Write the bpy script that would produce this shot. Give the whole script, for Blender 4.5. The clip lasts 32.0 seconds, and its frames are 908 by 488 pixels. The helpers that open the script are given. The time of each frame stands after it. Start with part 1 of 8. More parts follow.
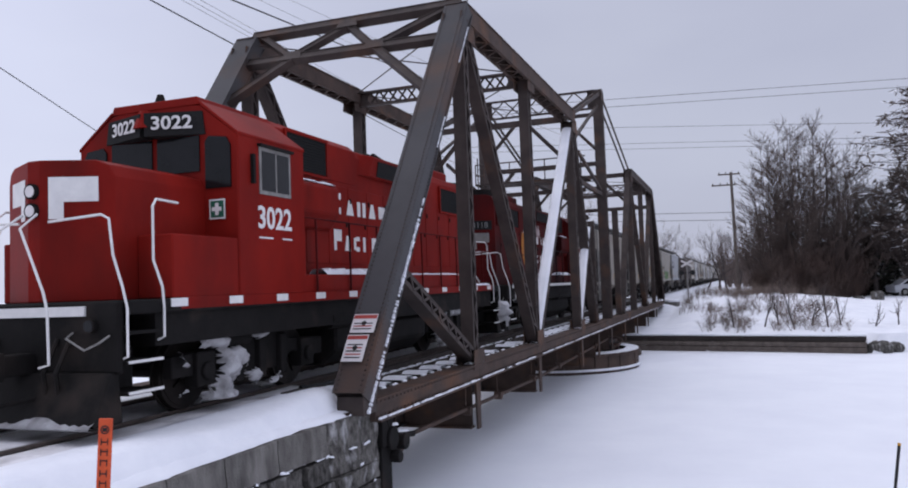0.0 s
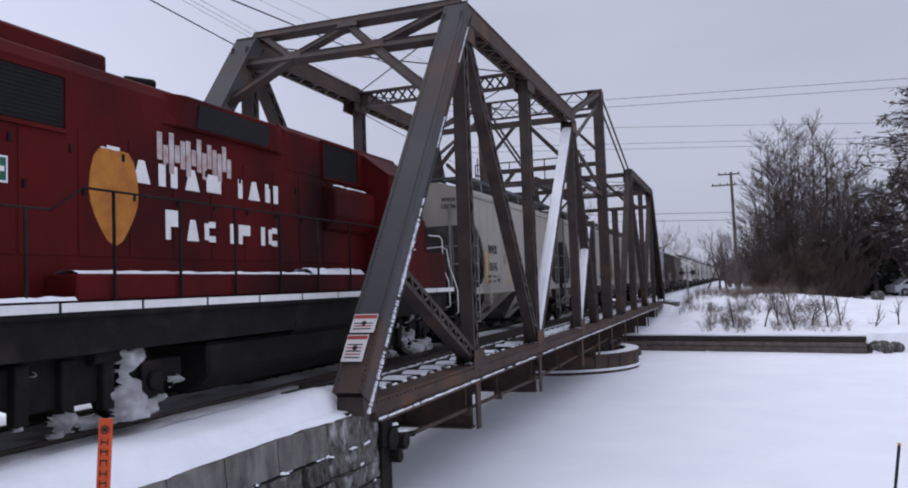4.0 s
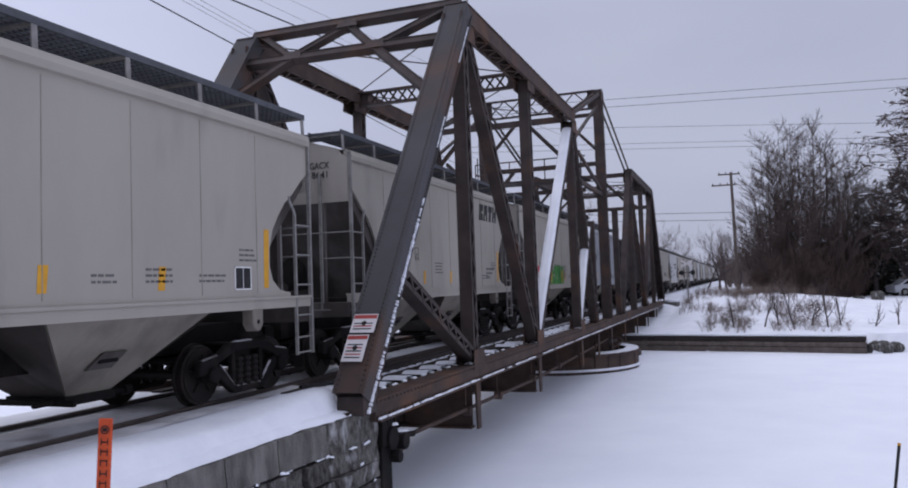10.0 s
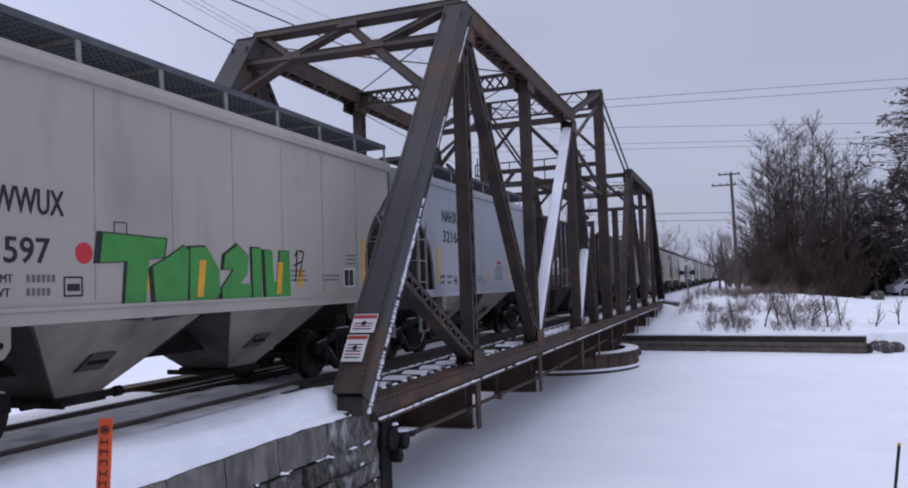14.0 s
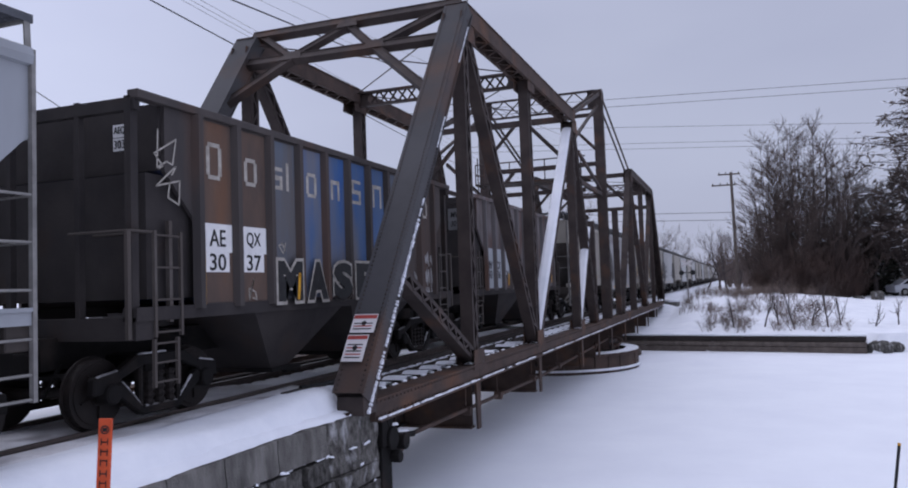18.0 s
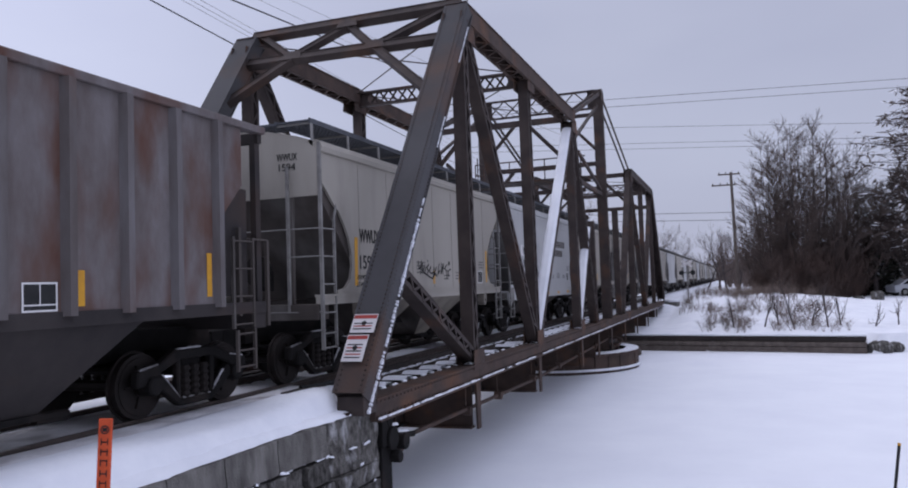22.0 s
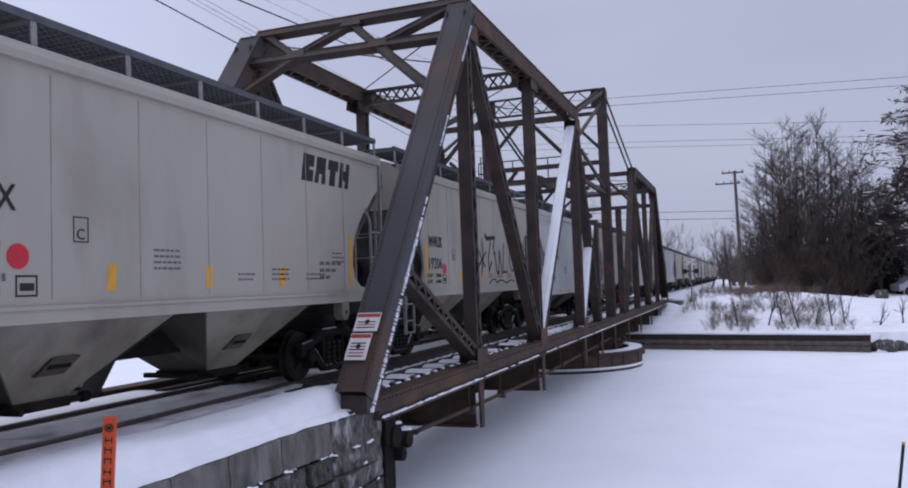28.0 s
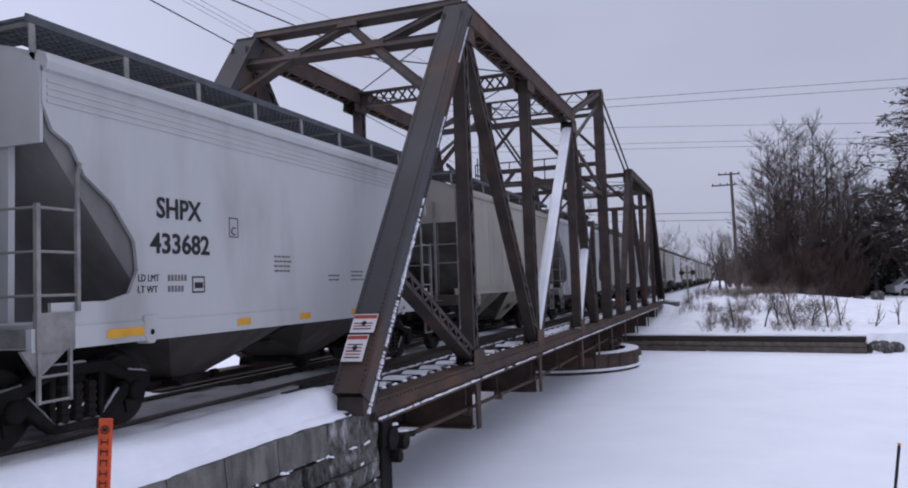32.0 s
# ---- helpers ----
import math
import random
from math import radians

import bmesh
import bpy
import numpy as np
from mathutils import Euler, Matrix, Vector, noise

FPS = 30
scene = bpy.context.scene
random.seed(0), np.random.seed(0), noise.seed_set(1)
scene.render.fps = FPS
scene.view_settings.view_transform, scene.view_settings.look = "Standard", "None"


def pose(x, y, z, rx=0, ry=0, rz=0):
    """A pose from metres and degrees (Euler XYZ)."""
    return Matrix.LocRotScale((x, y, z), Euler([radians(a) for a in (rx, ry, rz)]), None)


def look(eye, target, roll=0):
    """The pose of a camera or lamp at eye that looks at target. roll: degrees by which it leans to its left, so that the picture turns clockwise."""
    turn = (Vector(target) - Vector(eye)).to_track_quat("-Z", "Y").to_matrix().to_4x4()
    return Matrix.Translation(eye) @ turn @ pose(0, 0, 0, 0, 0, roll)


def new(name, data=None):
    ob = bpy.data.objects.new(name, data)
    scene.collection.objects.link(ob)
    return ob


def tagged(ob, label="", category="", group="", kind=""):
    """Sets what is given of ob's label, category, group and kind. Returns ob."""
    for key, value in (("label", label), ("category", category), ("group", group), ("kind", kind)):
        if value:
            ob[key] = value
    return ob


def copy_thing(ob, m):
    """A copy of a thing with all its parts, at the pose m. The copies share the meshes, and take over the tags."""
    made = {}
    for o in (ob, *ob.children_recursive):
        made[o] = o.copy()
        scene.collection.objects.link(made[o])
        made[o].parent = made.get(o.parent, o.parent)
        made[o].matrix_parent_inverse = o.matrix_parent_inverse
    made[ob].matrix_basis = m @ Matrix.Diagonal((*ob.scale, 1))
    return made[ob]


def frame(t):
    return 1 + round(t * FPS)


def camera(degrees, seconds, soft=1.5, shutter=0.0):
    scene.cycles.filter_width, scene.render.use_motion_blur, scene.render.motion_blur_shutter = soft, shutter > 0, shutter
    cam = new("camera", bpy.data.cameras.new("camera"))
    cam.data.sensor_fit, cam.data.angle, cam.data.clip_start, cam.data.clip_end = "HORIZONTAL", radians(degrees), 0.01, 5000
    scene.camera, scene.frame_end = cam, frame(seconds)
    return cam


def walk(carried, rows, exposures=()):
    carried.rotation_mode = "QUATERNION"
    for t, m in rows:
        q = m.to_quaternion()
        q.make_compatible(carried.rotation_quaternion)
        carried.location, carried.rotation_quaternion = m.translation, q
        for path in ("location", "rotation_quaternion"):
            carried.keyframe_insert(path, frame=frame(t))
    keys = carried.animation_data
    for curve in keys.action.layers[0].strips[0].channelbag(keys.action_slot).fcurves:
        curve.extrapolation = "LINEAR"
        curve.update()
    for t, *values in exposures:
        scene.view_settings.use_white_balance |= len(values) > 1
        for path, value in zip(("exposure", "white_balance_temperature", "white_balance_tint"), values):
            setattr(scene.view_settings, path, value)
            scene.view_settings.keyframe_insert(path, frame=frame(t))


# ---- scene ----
cam = camera(61.05, 32.0, soft=1.9)
EYE = Vector((8.616, -10.931, 1.631))


def aim(dyaw=0.0, dpitch=0.0, droll=0.0):
    """The tripod camera's pose, turned a little by hand."""
    yaw, pitch = 0.3507 + dyaw, 0.0541 + dpitch
    way = Vector((-math.sin(yaw) * math.cos(pitch), math.cos(yaw) * math.cos(pitch), math.sin(pitch)))
    return look(EYE, EYE + way * 10, -2.045 + droll)


walk(cam, [(0.0, aim()), (24.8, aim()), (25.5, aim(0.0015, -0.0003)), (27.5, aim(0.0042, -0.0011)), (28.3, aim(0.0044, -0.0018)), (29.0, aim(0.0037, -0.0017)),
           (30.0, aim(0.0030, -0.0012)), (31.0, aim(0.0012, -0.0006)), (32.0, aim())], exposures=[(0.0, 0.0, 6600, 11), (6.0, -0.03, 6580, 11.5), (9.0, -0.1, 6480, 12.5), (13.0, -0.14, 6270, 13.5), (20.0, -0.12, 6300, 13.5), (24.0, -0.1, 6420, 13.5), (28.0, -0.12, 6280, 13.5), (31.0, -0.1, 6360, 13), (32.0, -0.1, 6400, 13)])

# ---- light: an even winter overcast with a faint, wide sun behind it ----
SUN_UP, SUN_TURN = radians(60), radians(-70)
world = bpy.data.worlds.new("winter_sky")
scene.world = world
world.use_nodes = True
wn, wl = world.node_tree.nodes, world.node_tree.links
sky = wn.new("ShaderNodeTexSky")
sky.sky_type, sky.sun_disc, sky.sun_elevation, sky.sun_rotation, sky.dust_density = "NISHITA", False, SUN_UP, SUN_TURN, 3.0
cloud = wn.new("ShaderNodeTexNoise")
cloud.inputs["Scale"].default_value, cloud.inputs["Detail"].default_value = 1.6, 4.0
ramp = wn.new("ShaderNodeValToRGB")
ramp.color_ramp.elements[0].position, ramp.color_ramp.elements[0].color = 0.3, (4.7, 5.0, 6.5, 1)
ramp.color_ramp.elements[1].position, ramp.color_ramp.elements[1].color = 0.75, (5.5, 5.85, 7.3, 1)
deck_mix = wn.new("ShaderNodeMixRGB")
deck_mix.inputs[0].default_value = 0.9
wtc, wmap = wn.new("ShaderNodeTexCoord"), wn.new("ShaderNodeMapping")
wmap.inputs["Scale"].default_value = (1, 1, 3)
wl.new(wtc.outputs["Generated"], wmap.inputs[0])
wl.new(wmap.outputs[0], cloud.inputs[0])
wl.new(cloud.outputs["Fac"], ramp.inputs[0])
wl.new(sky.outputs[0], deck_mix.inputs[1])
wl.new(ramp.outputs[0], deck_mix.inputs[2])
dome, up_z, lift = wn.new("ShaderNodeMapRange"), wn.new("ShaderNodeSeparateXYZ"), wn.new("ShaderNodeVectorMath")
dome.interpolation_type, lift.operation = "SMOOTHSTEP", "SCALE"
for key, value in (("From Min", 0.28), ("From Max", 0.95), ("To Min", 1.0), ("To Max", 2.0)):
    dome.inputs[key].default_value = value
wl.new(wtc.outputs["Generated"], up_z.inputs[0])
wl.new(up_z.outputs["Z"], dome.inputs["Value"])
wl.new(deck_mix.outputs[0], lift.inputs[0])
wl.new(dome.outputs[0], lift.inputs["Scale"])
# the overcast is thinner to both sides of the line than along it
west, lift_west = wn.new("ShaderNodeMapRange"), wn.new("ShaderNodeVectorMath")
west.interpolation_type, lift_west.operation = "SMOOTHSTEP", "SCALE"
for key, value in (("From Min", 0.02), ("From Max", 0.62), ("To Min", 1.0), ("To Max", 1.36)):
    west.inputs[key].default_value = value
across = wn.new("ShaderNodeMath")
across.operation = "MULTIPLY"
wl.new(up_z.outputs["X"], across.inputs[0])
wl.new(up_z.outputs["X"], across.inputs[1])
wl.new(across.outputs[0], west.inputs["Value"])
wl.new(lift.outputs[0], lift_west.inputs[0])
wl.new(west.outputs[0], lift_west.inputs["Scale"])
wl.new(lift_west.outputs[0], wn["Background"].inputs[0])
wn["Background"].inputs[1].default_value = 0.098
lamp = new("sun", bpy.data.lights.new("sun", "SUN"))
lamp.data.energy, lamp.data.angle, lamp.data.color = 0.55, radians(85), (1.0, 0.96, 0.9)
lamp.matrix_world = look((0, 0, 60), (math.sin(SUN_TURN) * -10, -math.cos(SUN_TURN) * 10, 60 - 10 * math.tan(SUN_UP)))


# ---- materials ----
def mat(name, a, b=None, scale=3.0, rough=0.7, metal=0.0, bump=0.15, fine=40.0, streak=0.0, spots=None, amount=0.5, rand=0.0, gloss=0.15, dist=0.02):
    """Two colours mixed by coarse noise, fine grain, optional streaks that run down, and spots of a third colour."""
    m = bpy.data.materials.new(name)
    m.use_nodes = True
    n, l = m.node_tree.nodes, m.node_tree.links
    bs = n["Principled BSDF"]
    b = b or tuple(c * 0.75 for c in a)
    tc, mp = n.new("ShaderNodeTexCoord"), n.new("ShaderNodeMapping")
    l.new(tc.outputs["Object"], mp.inputs[0])
    mp.inputs["Scale"].default_value = (1, 1, 1 - 0.9 * streak)
    co, fi = n.new("ShaderNodeTexNoise"), n.new("ShaderNodeTexNoise")
    co.inputs["Scale"].default_value, co.inputs["Detail"].default_value, co.inputs["Roughness"].default_value = scale, 6.0, 0.62
    fi.inputs["Scale"].default_value, fi.inputs["Detail"].default_value = fine, 3.0
    l.new(mp.outputs[0], co.inputs[0])
    l.new(tc.outputs["Object"], fi.inputs[0])
    rp = n.new("ShaderNodeValToRGB")
    rp.color_ramp.elements[0].position, rp.color_ramp.elements[1].position = 0.35, 0.68
    rp.color_ramp.elements[0].color, rp.color_ramp.elements[1].color = (*a, 1), (*b, 1)
    l.new(co.outputs["Fac"], rp.inputs[0])
    col = rp.outputs[0]
    if spots:
        sn, sr, mx = n.new("ShaderNodeTexNoise"), n.new("ShaderNodeValToRGB"), n.new("ShaderNodeMixRGB")
        sn.inputs["Scale"].default_value, sn.inputs["Detail"].default_value = scale * 0.45 + 0.3, 8.0
        l.new(mp.outputs[0], sn.inputs[0])
        sr.color_ramp.elements[0].position, sr.color_ramp.elements[1].position = 0.62 - 0.25 * amount, 0.78 - 0.2 * amount
        l.new(sn.outputs["Fac"], sr.inputs[0])
        l.new(sr.outputs[0], mx.inputs[0])
        l.new(col, mx.inputs[1])
        mx.inputs[2].default_value = (*spots, 1)
        col = mx.outputs[0]
    if rand:
        oi, hs, mth = n.new("ShaderNodeObjectInfo"), n.new("ShaderNodeHueSaturation"), n.new("ShaderNodeMapRange")
        mth.inputs["To Min"].default_value, mth.inputs["To Max"].default_value = 1 - rand, 1 + rand
        l.new(oi.outputs["Random"], mth.inputs["Value"])
        l.new(mth.outputs[0], hs.inputs["Value"])
        l.new(col, hs.inputs["Color"])
        col = hs.outputs[0]
    l.new(col, bs.inputs["Base Color"])
    bs.inputs["Roughness"].default_value, bs.inputs["Metallic"].default_value = rough, metal
    bs.inputs["Specular IOR Level"].default_value = gloss
    if bump:
        bp, ad = n.new("ShaderNodeBump"), n.new("ShaderNodeMath")
        l.new(co.outputs["Fac"], ad.inputs[0])
        l.new(fi.outputs["Fac"], ad.inputs[1])
        bp.inputs["Strength"].default_value, bp.inputs["Distance"].default_value = bump, dist
        l.new(ad.outputs[0], bp.inputs["Height"])
        l.new(bp.outputs[0], bs.inputs["Normal"])
    return m


SNOW = mat("snow", (0.81, 0.82, 0.845), (0.71, 0.725, 0.765), 1.1, 0.85, 0, 0.28, 12, dist=0.03)
DRIFT = mat("smooth_drifted_snow", (0.80, 0.815, 0.845), (0.745, 0.76, 0.80), 0.35, 0.85, 0, 0.10, 6, dist=0.03)
CAKED = mat("caked_dirty_snow", (0.42, 0.42, 0.43), (0.22, 0.21, 0.21), 3.0, 0.9, 0, 0.5, 25, spots=(0.06, 0.055, 0.05), amount=0.45)
PACKED = mat("packed_snow", (0.74, 0.73, 0.74), (0.52, 0.505, 0.505), 1.6, 0.9, 0, 0.6, 18, spots=(0.26, 0.24, 0.235), amount=0.25)
STEEL = mat("old_bridge_steel", (0.068, 0.053, 0.047), (0.038, 0.030, 0.028), 1.4, 0.62, 0.0, 0.25, 60, spots=(0.10, 0.056, 0.038), amount=0.25)
POST = mat("weathered_post_steel", (0.070, 0.068, 0.070), (0.048, 0.046, 0.047), 0.5, 0.6, 0, 0.2, 60, spots=(0.092, 0.058, 0.044), amount=0.4)
RUST = mat("rusty_chord_steel", (0.084, 0.058, 0.047), (0.050, 0.037, 0.032), 1.8, 0.75, 0, 0.3, 60, spots=(0.125, 0.066, 0.040), amount=0.3)
UNDER = mat("dark_floor_steel", (0.035, 0.030, 0.028), (0.022, 0.020, 0.020), 2.0, 0.8, 0, 0.3, 50, spots=(0.07, 0.035, 0.022))
STONE = mat("weathered_limestone", (0.185, 0.175, 0.16), (0.035, 0.032, 0.029), 10.0, 0.92, 0, 1.0, 40, streak=0.5, spots=(0.44, 0.435, 0.43), amount=0.24, rand=0.28, dist=0.08)
CONCRETE = mat("stained_concrete", (0.20, 0.19, 0.175), (0.09, 0.083, 0.076), 4.5, 0.9, 0, 0.7, 40, streak=0.75, spots=(0.045, 0.043, 0.041), amount=0.5, rand=0.15, dist=0.04)
TIE = mat("creosoted_timber", (0.055, 0.045, 0.04), (0.03, 0.026, 0.024), 6, 0.9, 0, 0.5, 60, rand=0.25)
RAIL = mat("worn_rail_steel", (0.10, 0.08, 0.07), (0.06, 0.05, 0.045), 4, 0.45, 0.4, 0.1)
BARK = mat("grey_brown_bark", (0.075, 0.062, 0.058), (0.045, 0.038, 0.037), 3, 0.95, 0, 0.4, 30)
TWIG = mat("grey_brown_twigs", (0.115, 0.088, 0.077), (0.075, 0.060, 0.055), 1.5, 0.95, 0, 0)
THICK = mat("brown_thicket_stems", (0.105, 0.072, 0.060), (0.062, 0.046, 0.041), 0.6, 0.95, 0, 0)
LEAF = mat("withered_brown_leaves", (0.14, 0.11, 0.095), (0.085, 0.07, 0.063), 1.0, 0.95, 0, 0)
NEEDLE = mat("dull_evergreen_needles", (0.040, 0.042, 0.032), (0.026, 0.028, 0.022), 1.0, 0.95, 0, 0)
DRY = mat("dry_bank_scrub", (0.19, 0.145, 0.12), (0.11, 0.088, 0.078), 1.2, 0.95, 0, 0)
ORANGE = mat("orange_marker_plastic", (0.62, 0.10, 0.035), (0.50, 0.075, 0.03), 6, 0.5, 0, 0.1)
BLACKISH = mat("black_ink", (0.02, 0.02, 0.02), (0.03, 0.03, 0.03), 8, 0.6, 0, 0)
WHITE = mat("white_lettering_paint", (0.72, 0.71, 0.69), (0.62, 0.61, 0.60), 5, 0.6, 0, 0.05)
SIGNW = mat("white_sign_sheet", (0.70, 0.67, 0.66), (0.60, 0.57, 0.56), 4, 0.5, 0, 0)
SIGNR = mat("faded_red_sign_ink", (0.40, 0.07, 0.06), (0.32, 0.06, 0.05), 8, 0.6, 0, 0)
RED = mat("bright_loco_red", (0.215, 0.0125, 0.0085), (0.145, 0.0095, 0.0075), 1.1, 0.5, 0, 0.06, 30, streak=0.5, spots=(0.10, 0.010, 0.008), amount=0.36, gloss=0.05)
DRED = mat("faded_loco_red", (0.085, 0.008, 0.0075), (0.042, 0.006, 0.006), 0.6, 0.55, 0, 0.08, 30, streak=0.5, spots=(0.022, 0.0065, 0.007), amount=0.46, gloss=0.05)
BLACK = mat("sooty_running_gear", (0.0135, 0.012, 0.0115), (0.008, 0.0075, 0.0072), 3, 0.75, 0, 0.2, 30, spots=(0.028, 0.022, 0.019), amount=0.3, gloss=0.1)
GRILLE = mat("black_radiator_screen", (0.012, 0.012, 0.012), (0.02, 0.02, 0.02), 30, 0.8, 0, 0.4, 90)
GREY = mat("pale_grey_car_paint", (0.350, 0.325, 0.282), (0.312, 0.288, 0.249), 0.7, 0.5, 0, 0.05, 30, streak=0.75, spots=(0.215, 0.197, 0.172), amount=0.16)
GREYB = mat("cool_grey_car_paint", (0.315, 0.328, 0.345), (0.275, 0.287, 0.302), 0.7, 0.5, 0, 0.05, 30, streak=0.75, spots=(0.22, 0.225, 0.23), amount=0.22)
GREYW = mat("light_grey_car_paint", (0.45, 0.45, 0.445), (0.40, 0.40, 0.395), 0.7, 0.5, 0, 0.05, 30, streak=0.75, spots=(0.30, 0.295, 0.285), amount=0.2)
# grime, with the shade of the cut-away car ends mixed into the colour
DIRTY_SHADED = mat("grimy_shaded_slope_sheet", (0.085, 0.072, 0.064), (0.048, 0.042, 0.038), 0.9, 0.75, 0, 0.1, 30, streak=0.6, spots=(0.15, 0.14, 0.13), amount=0.2)
HOPGREY = mat("dusty_hopper_bay_paint", (0.27, 0.245, 0.205), (0.20, 0.178, 0.147), 1.3, 0.65, 0, 0.1, 30, streak=0.5, spots=(0.12, 0.105, 0.09), amount=0.35)
GRATE = mat("galvanised_walkway_grating", (0.10, 0.105, 0.115), (0.07, 0.072, 0.08), 5, 0.7, 0.2, 0.2)
LADDER = mat("grey_ladder_steel", (0.26, 0.25, 0.235), (0.15, 0.143, 0.135), 4, 0.6, 0, 0.1)
YELLOW = mat("yellow_reflector_tape", (0.62, 0.32, 0.03), (0.50, 0.25, 0.03), 6, 0.4, 0, 0)
REDDOT = mat("red_paint_dot", (0.48, 0.035, 0.045), (0.40, 0.03, 0.04), 6, 0.5, 0, 0)
HOPB = mat("faded_blue_hopper_paint", (0.045, 0.105, 0.26), (0.10, 0.135, 0.19), 1.6, 0.7, 0, 0.15, 30, streak=0.85, spots=(0.16, 0.15, 0.15), amount=0.5)
HOPD = mat("grimy_blue_brown_paint", (0.10, 0.125, 0.165), (0.11, 0.092, 0.078), 1.4, 0.7, 0, 0.15, 30, streak=0.85, spots=(0.12, 0.105, 0.095), amount=0.45)
HOPBR = mat("faded_brown_hopper_paint", (0.076, 0.065, 0.060), (0.048, 0.043, 0.042), 1.2, 0.75, 0, 0.15, 30, streak=0.85, spots=(0.090, 0.056, 0.043), amount=0.25)
HOPTAN = mat("rusty_brown_hopper_paint", (0.125, 0.082, 0.060), (0.062, 0.050, 0.046), 1.6, 0.75, 0, 0.15, 30, streak=0.75, spots=(0.15, 0.075, 0.042), amount=0.35)
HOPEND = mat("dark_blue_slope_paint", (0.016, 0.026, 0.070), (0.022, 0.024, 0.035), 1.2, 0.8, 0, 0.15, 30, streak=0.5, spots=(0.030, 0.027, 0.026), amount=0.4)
HOPR = mat("rust_streaked_grey_paint", (0.165, 0.150, 0.150), (0.105, 0.086, 0.080), 2.4, 0.75, 0, 0.15, 30, streak=0.6, spots=(0.100, 0.053, 0.040), amount=0.68)
HOPRIB = mat("pale_worn_rib_paint", (0.150, 0.140, 0.142), (0.095, 0.080, 0.074), 2.0, 0.7, 0, 0.15, 30, streak=0.8, spots=(0.105, 0.062, 0.046), amount=0.3)
# near-black brown for open hopper sills, ends, bays and load
DARKH = mat("dark_hopper_underside", (0.046, 0.040, 0.038), (0.028, 0.025, 0.025), 1.2, 0.8, 0, 0.15, 30, spots=(0.05, 0.036, 0.03), amount=0.2)
WORN = mat("worn_cream_paint", (0.42, 0.39, 0.345), (0.24, 0.22, 0.19), 8, 0.7, 0, 0)
PANEL = mat("pale_blue_grey_patch_paint", (0.40, 0.42, 0.44), (0.33, 0.345, 0.36), 2, 0.6, 0, 0.05, 30, streak=0.6, spots=(0.26, 0.22, 0.20), amount=0.15)
GREEN = mat("green_spray_paint", (0.06, 0.24, 0.055), (0.045, 0.19, 0.045), 3, 0.5, 0, 0)
WHEELM = mat("brown_wheel_steel", (0.024, 0.019, 0.017), (0.014, 0.012, 0.011), 4, 0.6, 0.2, 0.1)
ROAD_WOOD = mat("grey_weathered_timber", (0.15, 0.125, 0.108), (0.085, 0.07, 0.062), 3, 0.9, 0, 0.5, 40, streak=0.2)
PALE_TAG = mat("white_spray_paint", (0.46, 0.455, 0.45), (0.34, 0.335, 0.33), 6, 0.6, 0, 0)
PRINT = mat("faint_stencil_ink", (0.13, 0.125, 0.12), (0.10, 0.095, 0.09), 8, 0.7, 0, 0)
SEAM = mat("grimy_weld_seam", (0.31, 0.287, 0.248), (0.20, 0.185, 0.162), 1.2, 0.7, 0, 0.2)
# dusty grey paint, toned down for the shade under the end overhang
SLOPEG = mat("dusty_shaded_slope_sheet", (0.20, 0.195, 0.187), (0.13, 0.125, 0.12), 0.8, 0.7, 0, 0.1, 30, streak=0.6, spots=(0.085, 0.08, 0.076), amount=0.35)
DIMW = mat("dim_number_paint", (0.20, 0.20, 0.20), (0.15, 0.15, 0.15), 5, 0.6, 0, 0)
FAID = mat("first_aid_green", (0.02, 0.11, 0.07), (0.02, 0.09, 0.06), 4, 0.5, 0, 0)
ENDSNOW = mat("grey_packed_snow", (0.66, 0.66, 0.68), (0.46, 0.45, 0.46), 2.5, 0.9, 0, 0.5, 20, spots=(0.22, 0.21, 0.21), amount=0.2)
GLASS = mat("dark_cab_glass", (0.006, 0.0065, 0.0075), (0.010, 0.0105, 0.012), 3, 0.12, 0, 0, gloss=0.22)


# ---- mesh helpers ----
def V(*a):
    return Vector(a)


def quadbox(bm, pts):
    """A box from eight corners: four below, four above."""
    v = [bm.verts.new(p) for p in pts]
    for f in ((3, 2, 1, 0), (4, 5, 6, 7), (0, 1, 5, 4), (1, 2, 6, 5), (2, 3, 7, 6), (3, 0, 4, 7)):
        bm.faces.new([v[i] for i in f])


def box(bm, x0, x1, y0, y1, z0, z1):
    quadbox(bm, [(x0, y0, z0), (x1, y0, z0), (x1, y1, z0), (x0, y1, z0), (x0, y0, z1), (x1, y0, z1), (x1, y1, z1), (x0, y1, z1)])


